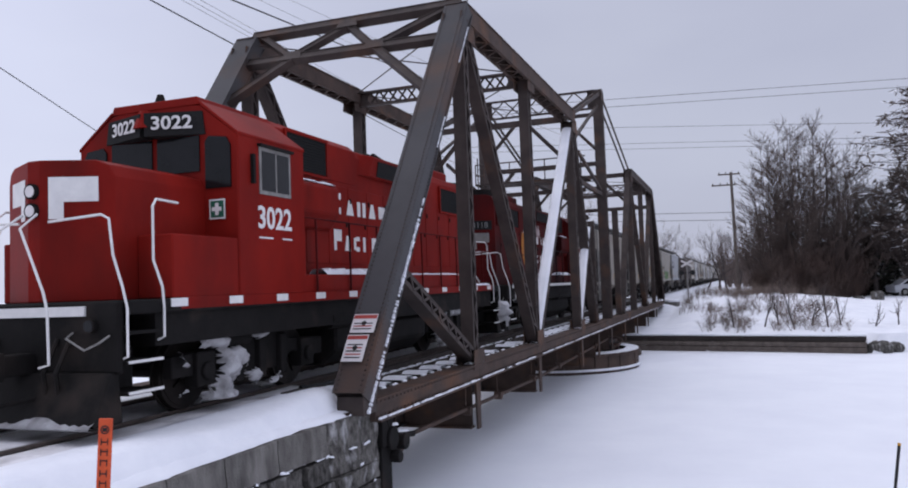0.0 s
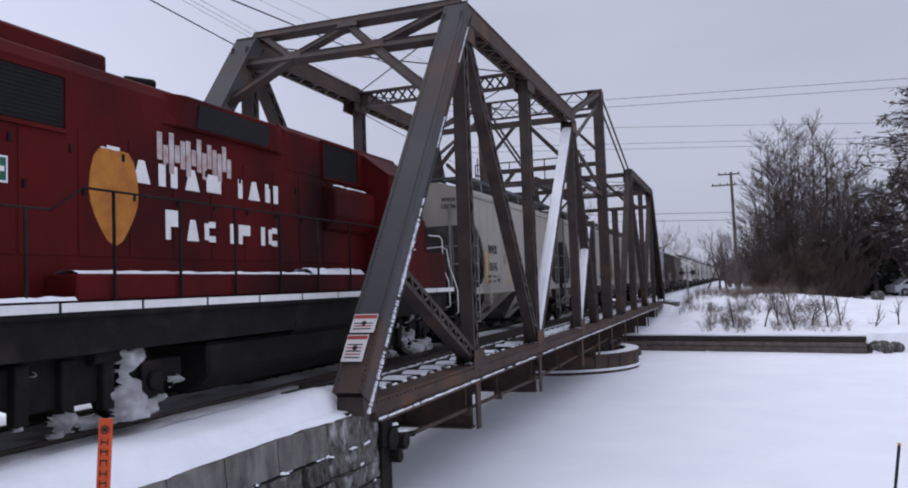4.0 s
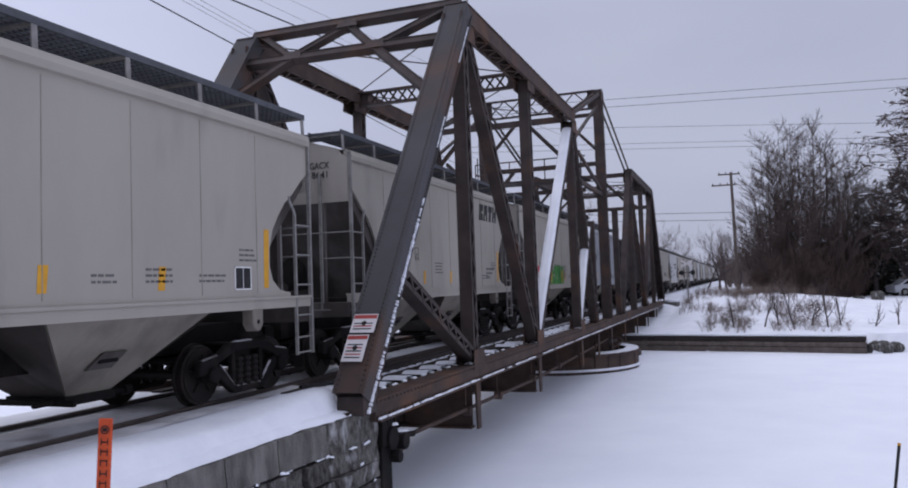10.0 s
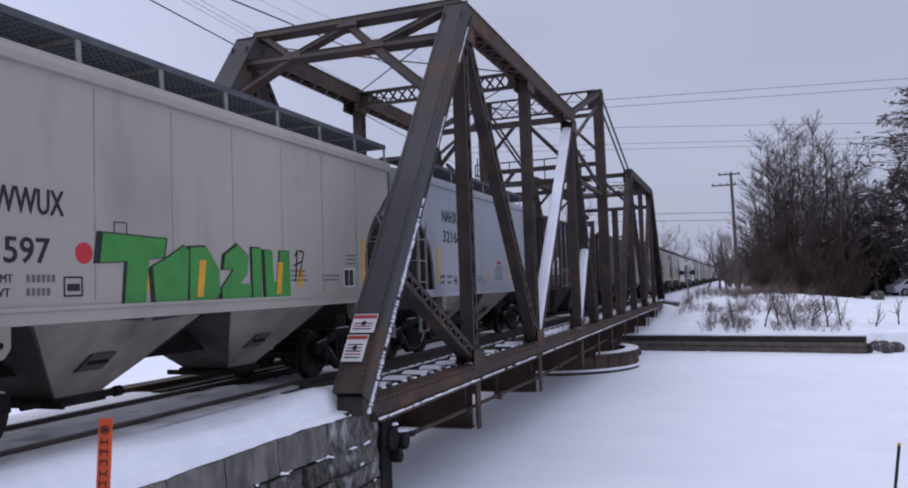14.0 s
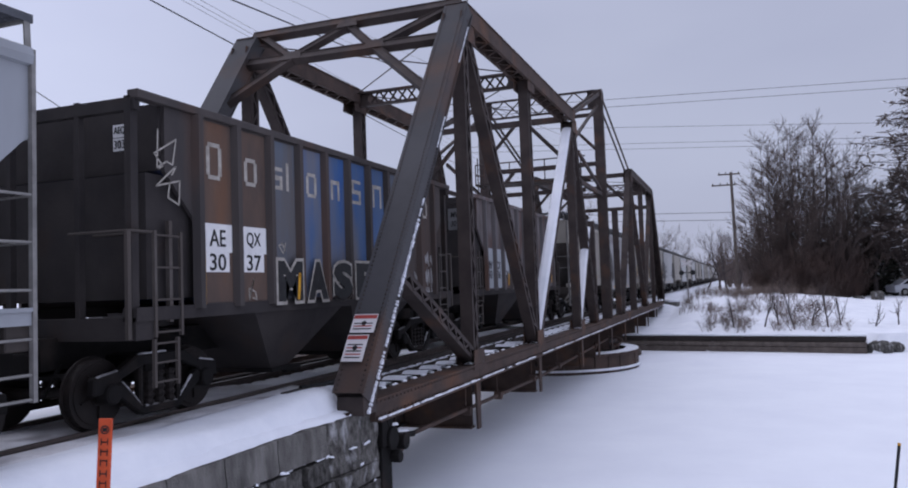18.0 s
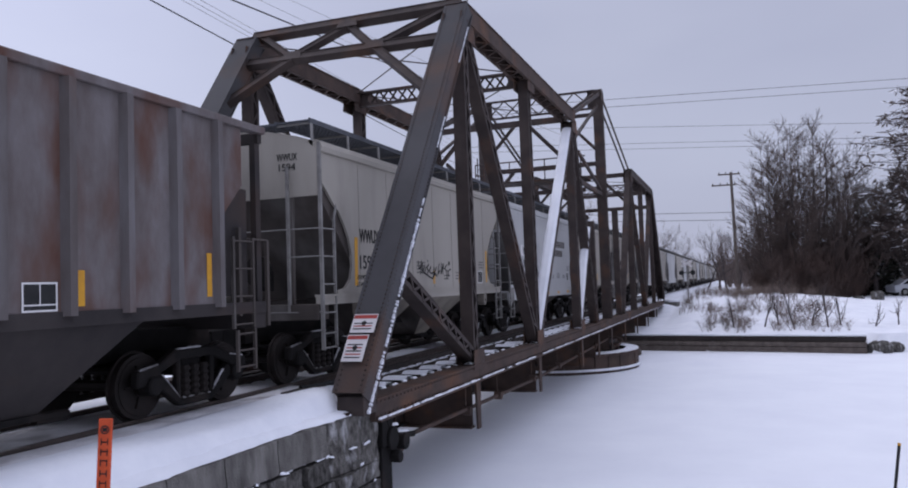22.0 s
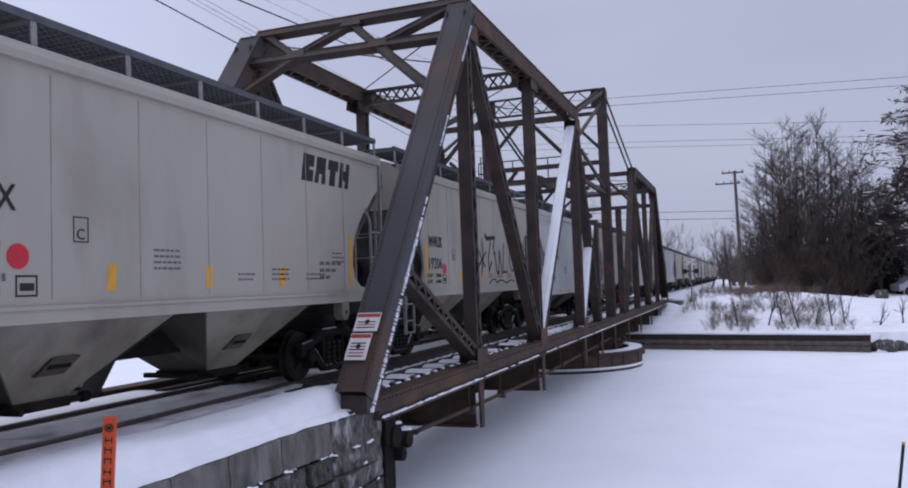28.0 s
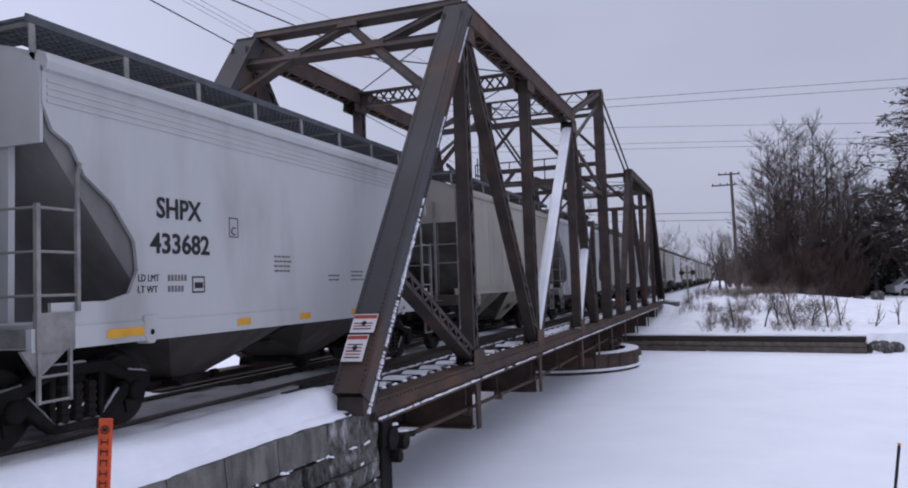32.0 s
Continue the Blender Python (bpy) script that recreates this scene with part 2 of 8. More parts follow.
def beam(bm, p, q, w, h, up=(0, 0, 1), ou=0.0, ov=0.0):
    """A bar from p to q, w wide and h deep; ou and ov shift it sideways and upwards."""
    p, q = Vector(p), Vector(q)
    a = (q - p).normalized()
    u = a.cross(Vector(up))
    u = (u if u.length > 1e-4 else a.cross(Vector((1, 0, 0)))).normalized()
    v = u.cross(a)
    o = u * ou + v * ov
    s = [u * (-w / 2) + v * (-h / 2), u * (w / 2) + v * (-h / 2), u * (w / 2) + v * (h / 2), u * (-w / 2) + v * (h / 2)]
    e = [p + o + c for c in s] + [q + o + c for c in s]
    vs = [bm.verts.new(c) for c in e]
    for f in ((3, 2, 1, 0), (4, 5, 6, 7), (0, 1, 5, 4), (1, 2, 6, 5), (2, 3, 7, 6), (3, 0, 4, 7)):
        bm.faces.new([vs[i] for i in f])


def tube(bm, p, q, r, n=8, r2=None, cap=True):
    p, q = Vector(p), Vector(q)
    r2 = r if r2 is None else r2
    a = (q - p).normalized()
    u = a.orthogonal().normalized()
    v = a.cross(u)
    A = [bm.verts.new(p + (u * math.cos(6.2832 * i / n) + v * math.sin(6.2832 * i / n)) * r) for i in range(n)]
    B = [bm.verts.new(q + (u * math.cos(6.2832 * i / n) + v * math.sin(6.2832 * i / n)) * r2) for i in range(n)]
    for i in range(n):
        bm.faces.new((A[i], A[(i + 1) % n], B[(i + 1) % n], B[i]))
    if cap:
        bm.faces.new(A[::-1])
        bm.faces.new(B)


def pipe(bm, pts, r, n=6):
    """One bent pipe through the points."""
    pts = [Vector(q) for q in pts]
    rings, u = [], None
    for i, c in enumerate(pts):
        a = (pts[min(i + 1, len(pts) - 1)] - pts[max(i - 1, 0)]).normalized()
        u = a.orthogonal().normalized() if u is None else (u - a * u.dot(a)).normalized()
        v = a.cross(u)
        rings.append([bm.verts.new(c + (u * math.cos(6.2832 * k / n) + v * math.sin(6.2832 * k / n)) * r) for k in range(n)])
    for A, B in zip(rings, rings[1:]):
        for k in range(n):
            bm.faces.new((A[k], A[(k + 1) % n], B[(k + 1) % n], B[k]))
    bm.faces.new(rings[0][::-1])
    bm.faces.new(rings[-1])


def prism(bm, poly, lo, hi, axis="x"):
    """A flat outline pushed from lo to hi along an axis; the outline's two numbers are the other axes in order."""
    def at(c, s):
        return {"x": (s, c[0], c[1]), "y": (c[0], s, c[1]), "z": (c[0], c[1], s)}[axis]
    A, B = [bm.verts.new(at(c, lo)) for c in poly], [bm.verts.new(at(c, hi)) for c in poly]
    n = len(poly)
    bm.faces.new(A[::-1])
    bm.faces.new(B)
    for i in range(n):
        bm.faces.new((A[i], A[(i + 1) % n], B[(i + 1) % n], B[i]))


def finish(bm, name, bevel=0.0):
    bmesh.ops.recalc_face_normals(bm, faces=bm.faces[:])
    if bevel:
        bmesh.ops.bevel(bm, geom=[e for e in bm.edges if len(e.link_faces) == 2 and e.calc_face_angle(0) > 0.6], offset=bevel, segments=1, affect="EDGES", clamp_overlap=True)
    me = bpy.data.meshes.new(name)
    bm.to_mesh(me)
    bm.free()
    return me


def part(name, bm, material, parent=None, label="", bevel=0.0, smooth=False):
    me = bm if isinstance(bm, bpy.types.Mesh) else finish(bm, name, bevel)
    if not me.materials:
        me.materials.append(material)
    if smooth:
        for p in me.polygons:
            p.use_smooth = True
    ob = new(name, me)
    if parent:
        ob.parent = parent
    if label:
        ob["label"] = label
    return ob


def thing(name, label, category, group="", m=None):
    ob = tagged(new(name), label, category, group)
    ob.empty_display_size = 0.3
    if m is not None:
        ob.matrix_basis = m
    return ob


def BM():
    return bmesh.new()


def letters(name, s, material, parent, place, height, width=None, face="x", slant=0.0, bold=0.0):
    """Words in the built-in font, as a thin mesh; face: the side they look to (x, -x, -y)."""
    cu = bpy.data.curves.new(name, "FONT")
    cu.body, cu.align_x, cu.align_y, cu.extrude, cu.resolution_u, cu.shear = s, "CENTER", "CENTER", 0.003, 3, slant
    cu.offset = bold
    tmp = bpy.data.objects.new(name, cu)
    scene.collection.objects.link(tmp)
    me = bpy.data.meshes.new_from_object(tmp.evaluated_get(bpy.context.evaluated_depsgraph_get()))
    bpy.data.objects.remove(tmp)
    bpy.data.curves.remove(cu)
    me.materials.clear()
    xs, ys = [v.co.x for v in me.vertices], [v.co.y for v in me.vertices]
    k = height / (max(ys) - min(ys))
    kx = (width / (max(xs) - min(xs))) if width else k
    cx, cy = (max(xs) + min(xs)) / 2, (max(ys) + min(ys)) / 2
    X, Y, Z = {"x": ((0, 1, 0), (0, 0, 1), (1, 0, 0)), "-x": ((0, -1, 0), (0, 0, 1), (-1, 0, 0)), "-y": ((1, 0, 0), (0, 0, 1), (0, -1, 0)), "y": ((-1, 0, 0), (0, 0, 1), (0, 1, 0))}[face]
    X, Y, Z, place = Vector(X), Vector(Y), Vector(Z), Vector(place)
    for v in me.vertices:
        v.co = place + X * ((v.co.x - cx) * kx) + Y * ((v.co.y - cy) * k) + Z * v.co.z
    return part(name, me, material, parent)


def laced(bm, p, q, w, d, pitch=0.4, cover=False, bar=0.055, far=True):
    """A riveted member in the truss plane: plates across it, zigzag bars on its sides. cover: plates on top and sides, bars below."""
    p, q = Vector(p), Vector(q)
    L = (q - p).length
    a = (q - p) / L
    u = Vector((1, 0, 0))
    v = u.cross(a).normalized()
    if v.z < 0:
        v = -v
    t = 0.022
    if cover:
        for s in (-1, 1):
            beam(bm, p, q, t, d, v, s * (w / 2 - t / 2))
            beam(bm, p, q, 0.09, t, v, s * (w / 2 - 0.02), -d / 2)
        beam(bm, p, q, w + 0.06, t, v, 0, d / 2)
        faces = [(-v * (d / 2 + 0.012), u * (w / 2 - 0.03), v)]
    else:
        for s in (-1, 1):
            beam(bm, p, q, w, t, v, 0, s * (d / 2 - t / 2))
            for e in (-1, 1):
                beam(bm, p, q, t, 0.08, v, e * (w / 2 - t / 2), s * (d / 2 - 0.05))
        faces = [(u * (w / 2 + 0.006), v * (d / 2 - 0.05), u)]
        if far:
            faces.append((-u * (w / 2 + 0.006), v * (d / 2 - 0.05), u))
    n = max(2, int(L / pitch))
    for off, half, nor in faces:
        for i in range(n):
            b0, b1 = p + a * (L * i / n) + off, p + a * (L * (i + 1) / n) + off
            s = 1 if i % 2 else -1
            beam(bm, b0 + half * s, b1 - half * s, bar, 0.012, nor)


def snowcap(bm, p, q, w, h, u=(1, 0, 0), seg=14, seed=0, rag=1.0):
    """A ragged ridge of snow on a bar from p to q."""
    rng = random.Random(seed)
    p, q, u = Vector(p), Vector(q), Vector(u)
    a = (q - p).normalized()
    up = u.cross(a).normalized()
    up = up if up.z > 0 else -up
    rows = []
    for i in range(seg + 1):
        c = p.lerp(q, i / seg)
        k, g = 1 - 0.4 * rag * rng.random(), 1 - 0.5 * rag * rng.random()
        rows.append([bm.verts.new(c - u * w / 2 * k), bm.verts.new(c - u * w / 4 * k + up * h * g), bm.verts.new(c + u * w / 4 * k + up * h * g), bm.verts.new(c + u * w / 2 * k)])
    for A, B in zip(rows, rows[1:]):
        for j in range(3):
            bm.faces.new((A[j], A[j + 1], B[j + 1], B[j]))
        bm.faces.new((A[3], A[0], B[0], B[3]))

# ---- the plan: rails run along y at x = TX, rail top is z = 0 ----
TX, ICE = 0.22, -2.6
HW, HL, ZT, ZB = 2.79, 3.0, 7.98, -0.16  # the two trusses' distances from the middle, top and bottom chord
NY = [0.0, 5.83, 11.71, 18.38]          # panel points of the near arm, canal side
NF = [0.0, 5.83, 12.02, 18.6]           # and of its other truss
TOWER, TOWER_Z = 25.7, 10.72
FY = [35.55, 41.4, 47.2, 53.0]          # panel points of the far arm


def smooth(t):
    t = min(1.0, max(0.0, t))
    return t * t * (3 - 2 * t)


def far_edge(x):
    return 35.6 - 0.21 * (x - 3.1) if x < 15 else 33.1 + 0.35 * (x - 15)


def ground_z(x, y):
    nz = noise.noise((x * 0.35, y * 0.35, 0)) * 0.05 + noise.noise((x * 0.06, y * 0.06, 3)) * 0.12
    far = far_edge(x)
    if y > far:
        rise = 1.85 - 0.75 * smooth((x - 11) / 8)
        z = -1.62 + rise * smooth((y - far) / 20) - (rise - 1.15) * smooth((y - 56) / 8) + nz
        z -= (z + 1.62) * 0.62 * smooth((5.4 - x) / 1.5) if -4 < x else 0.0
        bed = -0.42 - 1.3 * smooth((abs(x - TX) - 2.6) / 4)
        return max(z, bed) if y > 51 else z
    if y > 0.35:
        return -3.3
    if x < 2.6:
        d = abs(x - TX)
        bed = -0.07 if d < 1.9 else -0.07 - 0.33 * smooth((d - 1.9) / 1.6)
        west = -1.5 * smooth((-x - 3.0) / 6) if x < 0 else 0
        return bed + west + nz * 0.5 * smooth((d - 1.2) / 1.5) + 0.12 * math.exp(-((x - 2.1) / 0.45) ** 2) * (0.5 + 0.5 * math.sin(y * 1.1 + 1))
    s = smooth((y + 7.0) / 4.2) * smooth((x - 2.6) / 0.3)
    return (-0.36 + nz * 0.4) * (1 - s) + s * (-2.85) - 0.12 * (1 - s) * smooth((x - 3) / 3)


def ground():
    def seq(*runs):
        out = []
        for a, b, s in runs:
            out += list(np.arange(a, b, s))
        return out
    xs = seq((-1400, -80, 110), (-80, -14, 5), (-14, -3, 0.6), (-3, 4, 0.2), (4, 26, 0.8), (26, 90, 4), (90, 1500, 110))
    ys = seq((-200, -20, 20), (-20, -9, 1), (-9, 0.6, 0.22), (0.6, 30, 2.0), (30, 62, 0.8), (62, 160, 4), (160, 2600, 120))
    vs = [(x, y, ground_z(x, y)) for y in ys for x in xs]
    w = len(xs)
    fs = [(j * w + i, j * w + i + 1, (j + 1) * w + i + 1, (j + 1) * w + i) for j in range(len(ys) - 1) for i in range(w - 1)]
    me = bpy.data.meshes.new("ground")
    me.from_pydata(vs, [], fs)
    ob = part("ground", me, SNOW, smooth=True)
    tagged(ob, "snow-covered banks and fields reaching the horizon", "ground", kind="structure")


def canal_ice():
    xs, ys = list(np.arange(-70, 4, 2.5)) + list(np.arange(4, 20, 0.5)) + list(np.arange(20, 120, 4)), list(np.arange(-3, 46, 0.5))
    vs = []
    for y in ys:
        for x in xs:
            z = ICE + 0.03 * noise.noise((x * 0.12, y * 0.2, 5)) + 0.10 * smooth((y - far_edge(x) + 2.2) / 2.2) + 0.022 * noise.noise((x * 0.45, y * 0.5, 9)) * smooth((9 - y) / 9)
            z += 0.09 * math.exp(-(((x - 4.2) / 0.5) ** 2 + ((y - 13.5) / 0.35) ** 2))
            vs.append((x, y, z))
    w = len(xs)
    fs = [(j * w + i, j * w + i + 1, (j + 1) * w + i + 1, (j + 1) * w + i) for j in range(len(ys) - 1) for i in range(w - 1)]
    me = bpy.data.meshes.new("canal_ice")
    me.from_pydata(vs, [], fs)
    tagged(part("water", me, DRIFT, smooth=True), "frozen canal under smooth drifted snow", "ice", kind="structure")


def canal_wall():
    """The long timber-faced canal wall on the far bank, with snow on its cap."""
    wall = tagged(new("canal_wall"), "dark weathered timber canal wall with a snowy cap on the far bank", "canal wall", kind="structure")
    a, b = V(-60, far_edge(-60), 0), V(14.6, far_edge(14.6), 0)
    n = 6
    for i in range(n):
        p, q = a.lerp(b, i / n), a.lerp(b, (i + 1) / n)
        for k, (z, h, o) in enumerate(((-2.42, 0.40, 0.03), (-2.08, 0.24, 0.02), (-1.80, 0.28, 0.10))):
            bm = BM()
            beam(bm, p + V(0.02, o - 0.2, z), q + V(-0.02, o - 0.2, z), 0.5, h, ov=0.0)
            part("timber", bm, TIE if k == 2 else ROAD_WOOD, wall, bevel=0.03)
    bm = BM()
    snowcap(bm, a + V(0, 0.1, -1.66), b + V(0, 0.1, -1.66), 1.3, 0.14, (0, 1, 0), 70, 3)
    part("snow_cap", bm, SNOW, wall, "smooth snow along the cap", smooth=True)
    bm = BM()
    for x, y, r in ((15.2, 33.2, 0.55), (15.9, 33.6, 0.4), (17.2, 34.3, 0.5), (18.0, 34.8, 0.6), (19.0, 35.0, 0.5)):
        bmesh.ops.create_icosphere(bm, subdivisions=2, radius=r, matrix=Matrix.Translation((x, y, -2.3)) @ Matrix.Diagonal((1.2, 0.8, 0.8, 1)))
    tagged(part("shore_rocks", bm, STONE, smooth=False), "snow-dusted grey rocks at the end of the canal wall", "rocks", kind="stuff")


def abutment():
    """The near masonry abutment: big cap stones over rough blocks."""
    ab = tagged(new("wall_abutment"), "weathered limestone block abutment with a dressed cap course", "abutment", kind="structure")
    rng = random.Random(5)
    X = 2.74
    core = BM()
    box(core, -3.2, X - 0.5, -7.5, 0.5, -3.2, -0.62)
    part("core", core, STONE, ab)
    # cap course
    ys = [-6.2, -5.1, -4.1, -3.1, -1.95, -0.8, 0.66]
    for y0, y1 in zip(ys, ys[1:]):
        bm = BM()
        k = 0.20 * smooth((y1 + 1.6) / 1.8)
        low = -0.80 if y1 < 0 else -1.16
        quadbox(bm, [(X - 0.75, y0 + 0.012, low), (X + 0.02, y0 + 0.012, low), (X + k + 0.02, y1 - 0.012, low), (X - 0.75, y1 - 0.012, low),
                     (X - 0.75, y0 + 0.012, -0.36), (X - 0.01, y0 + 0.012, -0.36), (X + k - 0.01, y1 - 0.012, -0.36), (X - 0.75, y1 - 0.012, -0.36)])
        bmesh.ops.subdivide_edges(bm, edges=bm.edges[:], cuts=5, use_grid_fill=True)
        rough = 1.0 if y1 < 0 else 2.6
        for v in bm.verts:
            edge = min(abs(v.co.y - y0 - 0.012), abs(v.co.y - y1 + 0.012))
            chip = 0.03 if edge < 0.02 else 0.0
            v.co.x += (noise.noise(v.co * 3.0) * 0.018 + noise.noise(v.co * 8.0) * 0.010) * rough - chip * (0.5 + noise.noise(v.co * 6))
            v.co.z += noise.noise(v.co * 4.0 + V(3, 1, 0)) * 0.012
        part("cap_stone", bm, CONCRETE if y1 < 0 else STONE, ab)
    # rough courses below
    z = -0.82
    for c in range(6):
        h = (0.34, 0.30, 0.36, 0.32, 0.4, 0.4)[c]
        y = 0.68 if c else -0.80
        while y > -6.0:
            ln = rng.uniform(0.42, 0.85)
            bm = BM()
            o = rng.uniform(-0.02, 0.09)
            kk = 0.17 * smooth((y + 1.6) / 1.8)
            box(bm, X - 0.7, X + kk + o, y - ln + 0.022, y - 0.022, z - h + 0.02, z - 0.02)
            bmesh.ops.subdivide_edges(bm, edges=bm.edges[:], cuts=3, use_grid_fill=True)
            for v in bm.verts:
                if v.co.x > X - 0.1:
                    v.co.x += noise.noise(v.co * 4.1) * 0.07 + noise.noise(v.co * 9.0) * 0.03
                    v.co.y += noise.noise(v.co * 2.3 + V(7, 0, 0)) * 0.02
            part("stone", bm, STONE, ab, bevel=0.0)
            if rng.random() < 0.4:
                bm = BM()
                snowcap(bm, V(X + kk + o + 0.0, y - ln * rng.uniform(0.5, 1.0), z - h + 0.0), V(X + kk + o + 0.0, y - 0.05, z - h + 0.0), 0.06, 0.025, (1, 0, 0), 14, c * 31 + int(-y * 10))
                part("snow_ledge", bm, SNOW, ab, "snow caught on a ledge")
            y -= ln
        z -= h
    # snow caught in small patches along the ledge under the cap course
    bm = BM()
    y = -5.6
    while y < 0.4:
        ln = rng.uniform(0.04, 0.22)
        if rng.random() < 0.62:
            kk = 0.17 * smooth((y + 1.6) / 1.8)
            z = -0.815 if y < -0.9 else -0.83 - rng.choice((0.0, 0.31, 0.62))
            snowcap(bm, V(X + kk + rng.uniform(0.0, 0.07), y, z + rng.uniform(-0.02, 0.02)), V(X + kk + rng.uniform(0.0, 0.07), y + ln, z + rng.uniform(-0.02, 0.03)), rng.uniform(0.03, 0.07), rng.uniform(0.015, 0.04), (1, 0, 0), 5, int(y * 50) + 900)
        y += ln + rng.uniform(0.0, 0.12)
    part("ledge_snow", bm, SNOW, ab, "small patches of snow caught between the courses")["kind"] = "stuff"
    # snow lying on the cap, lumpy towards the rail
    bm = BM()
    rows = []
    for i in range(106):
        y = -7.0 + i * 0.078
        k = 0.17 * smooth((y + 1.6) / 1.8) - 0.62 * smooth((y - 0.16) / 0.14)
        rag = 0.06 * noise.noise((y * 2.1, 0, 0)) + 0.035 * noise.noise((y * 6.0, 3, 0)) - 0.03
        hh = (0.10 + 0.06 * noise.noise((y * 0.8, 4, 0))) * (1 - 0.85 * smooth((y + 1.9) / 1.7))
        prof = [(X + k - 0.05 + rag, -0.352), (X + k - 0.09 + rag, -0.31), (X + k - 0.16 + rag, -0.29 + hh * 0.3), (min(X - 0.35, X + k - 0.2 + rag), -0.285 + hh * 0.85), (min(X - 0.5, X + k - 0.22), -0.28 + hh), (X - 0.75, -0.26 + hh), (X - 1.0, -0.24 + hh), (X - 1.2, -0.15), (X - 1.4, -0.10), (X - 1.55, -0.085), (X - 1.69, -0.10)]
        row = []
        for j, (x, z) in enumerate(prof):
            lump = 0.0 if j < 2 else (0.022 * noise.noise((x * 3.1, y * 2.6, 1)) + 0.014 * noise.noise((x * 8, y * 7, 2)) + (0.02 * abs(noise.noise((x * 5, y * 5, 4))) if j > 6 else 0))
            row.append(bm.verts.new((x, y, z + lump)))
        rows.append(row)
    for A, B in zip(rows, rows[1:]):
        for j in range(len(A) - 1):
            bm.faces.new((A[j], A[j + 1], B[j + 1], B[j]))
    tagged(part("snow_bank", bm, SNOW, smooth=True), "soft snow bank lying on the abutment cap", "snow", kind="stuff")
    # far abutment
    fa = tagged(new("wall_far_abutment"), "rounded snow-topped concrete far abutment", "abutment", kind="structure")
    bm = BM()
    box(bm, -4, 3.6, 53.3, 56, -3.0, -0.45)
    part("body", bm, CONCRETE, fa, bevel=0.08)
    bm = BM()
    tube(bm, (3.55, 53.6, -2.2), (3.55, 53.6, -0.30), 0.62, 18)
    part("round_end", bm, CONCRETE, fa, bevel=0.03)
    bm = BM()
    tube(bm, (3.55, 53.6, -0.29), (3.55, 53.6, -0.08), 0.66, 18, 0.5)
    part("snow_cap", bm, SNOW, fa, smooth=True)


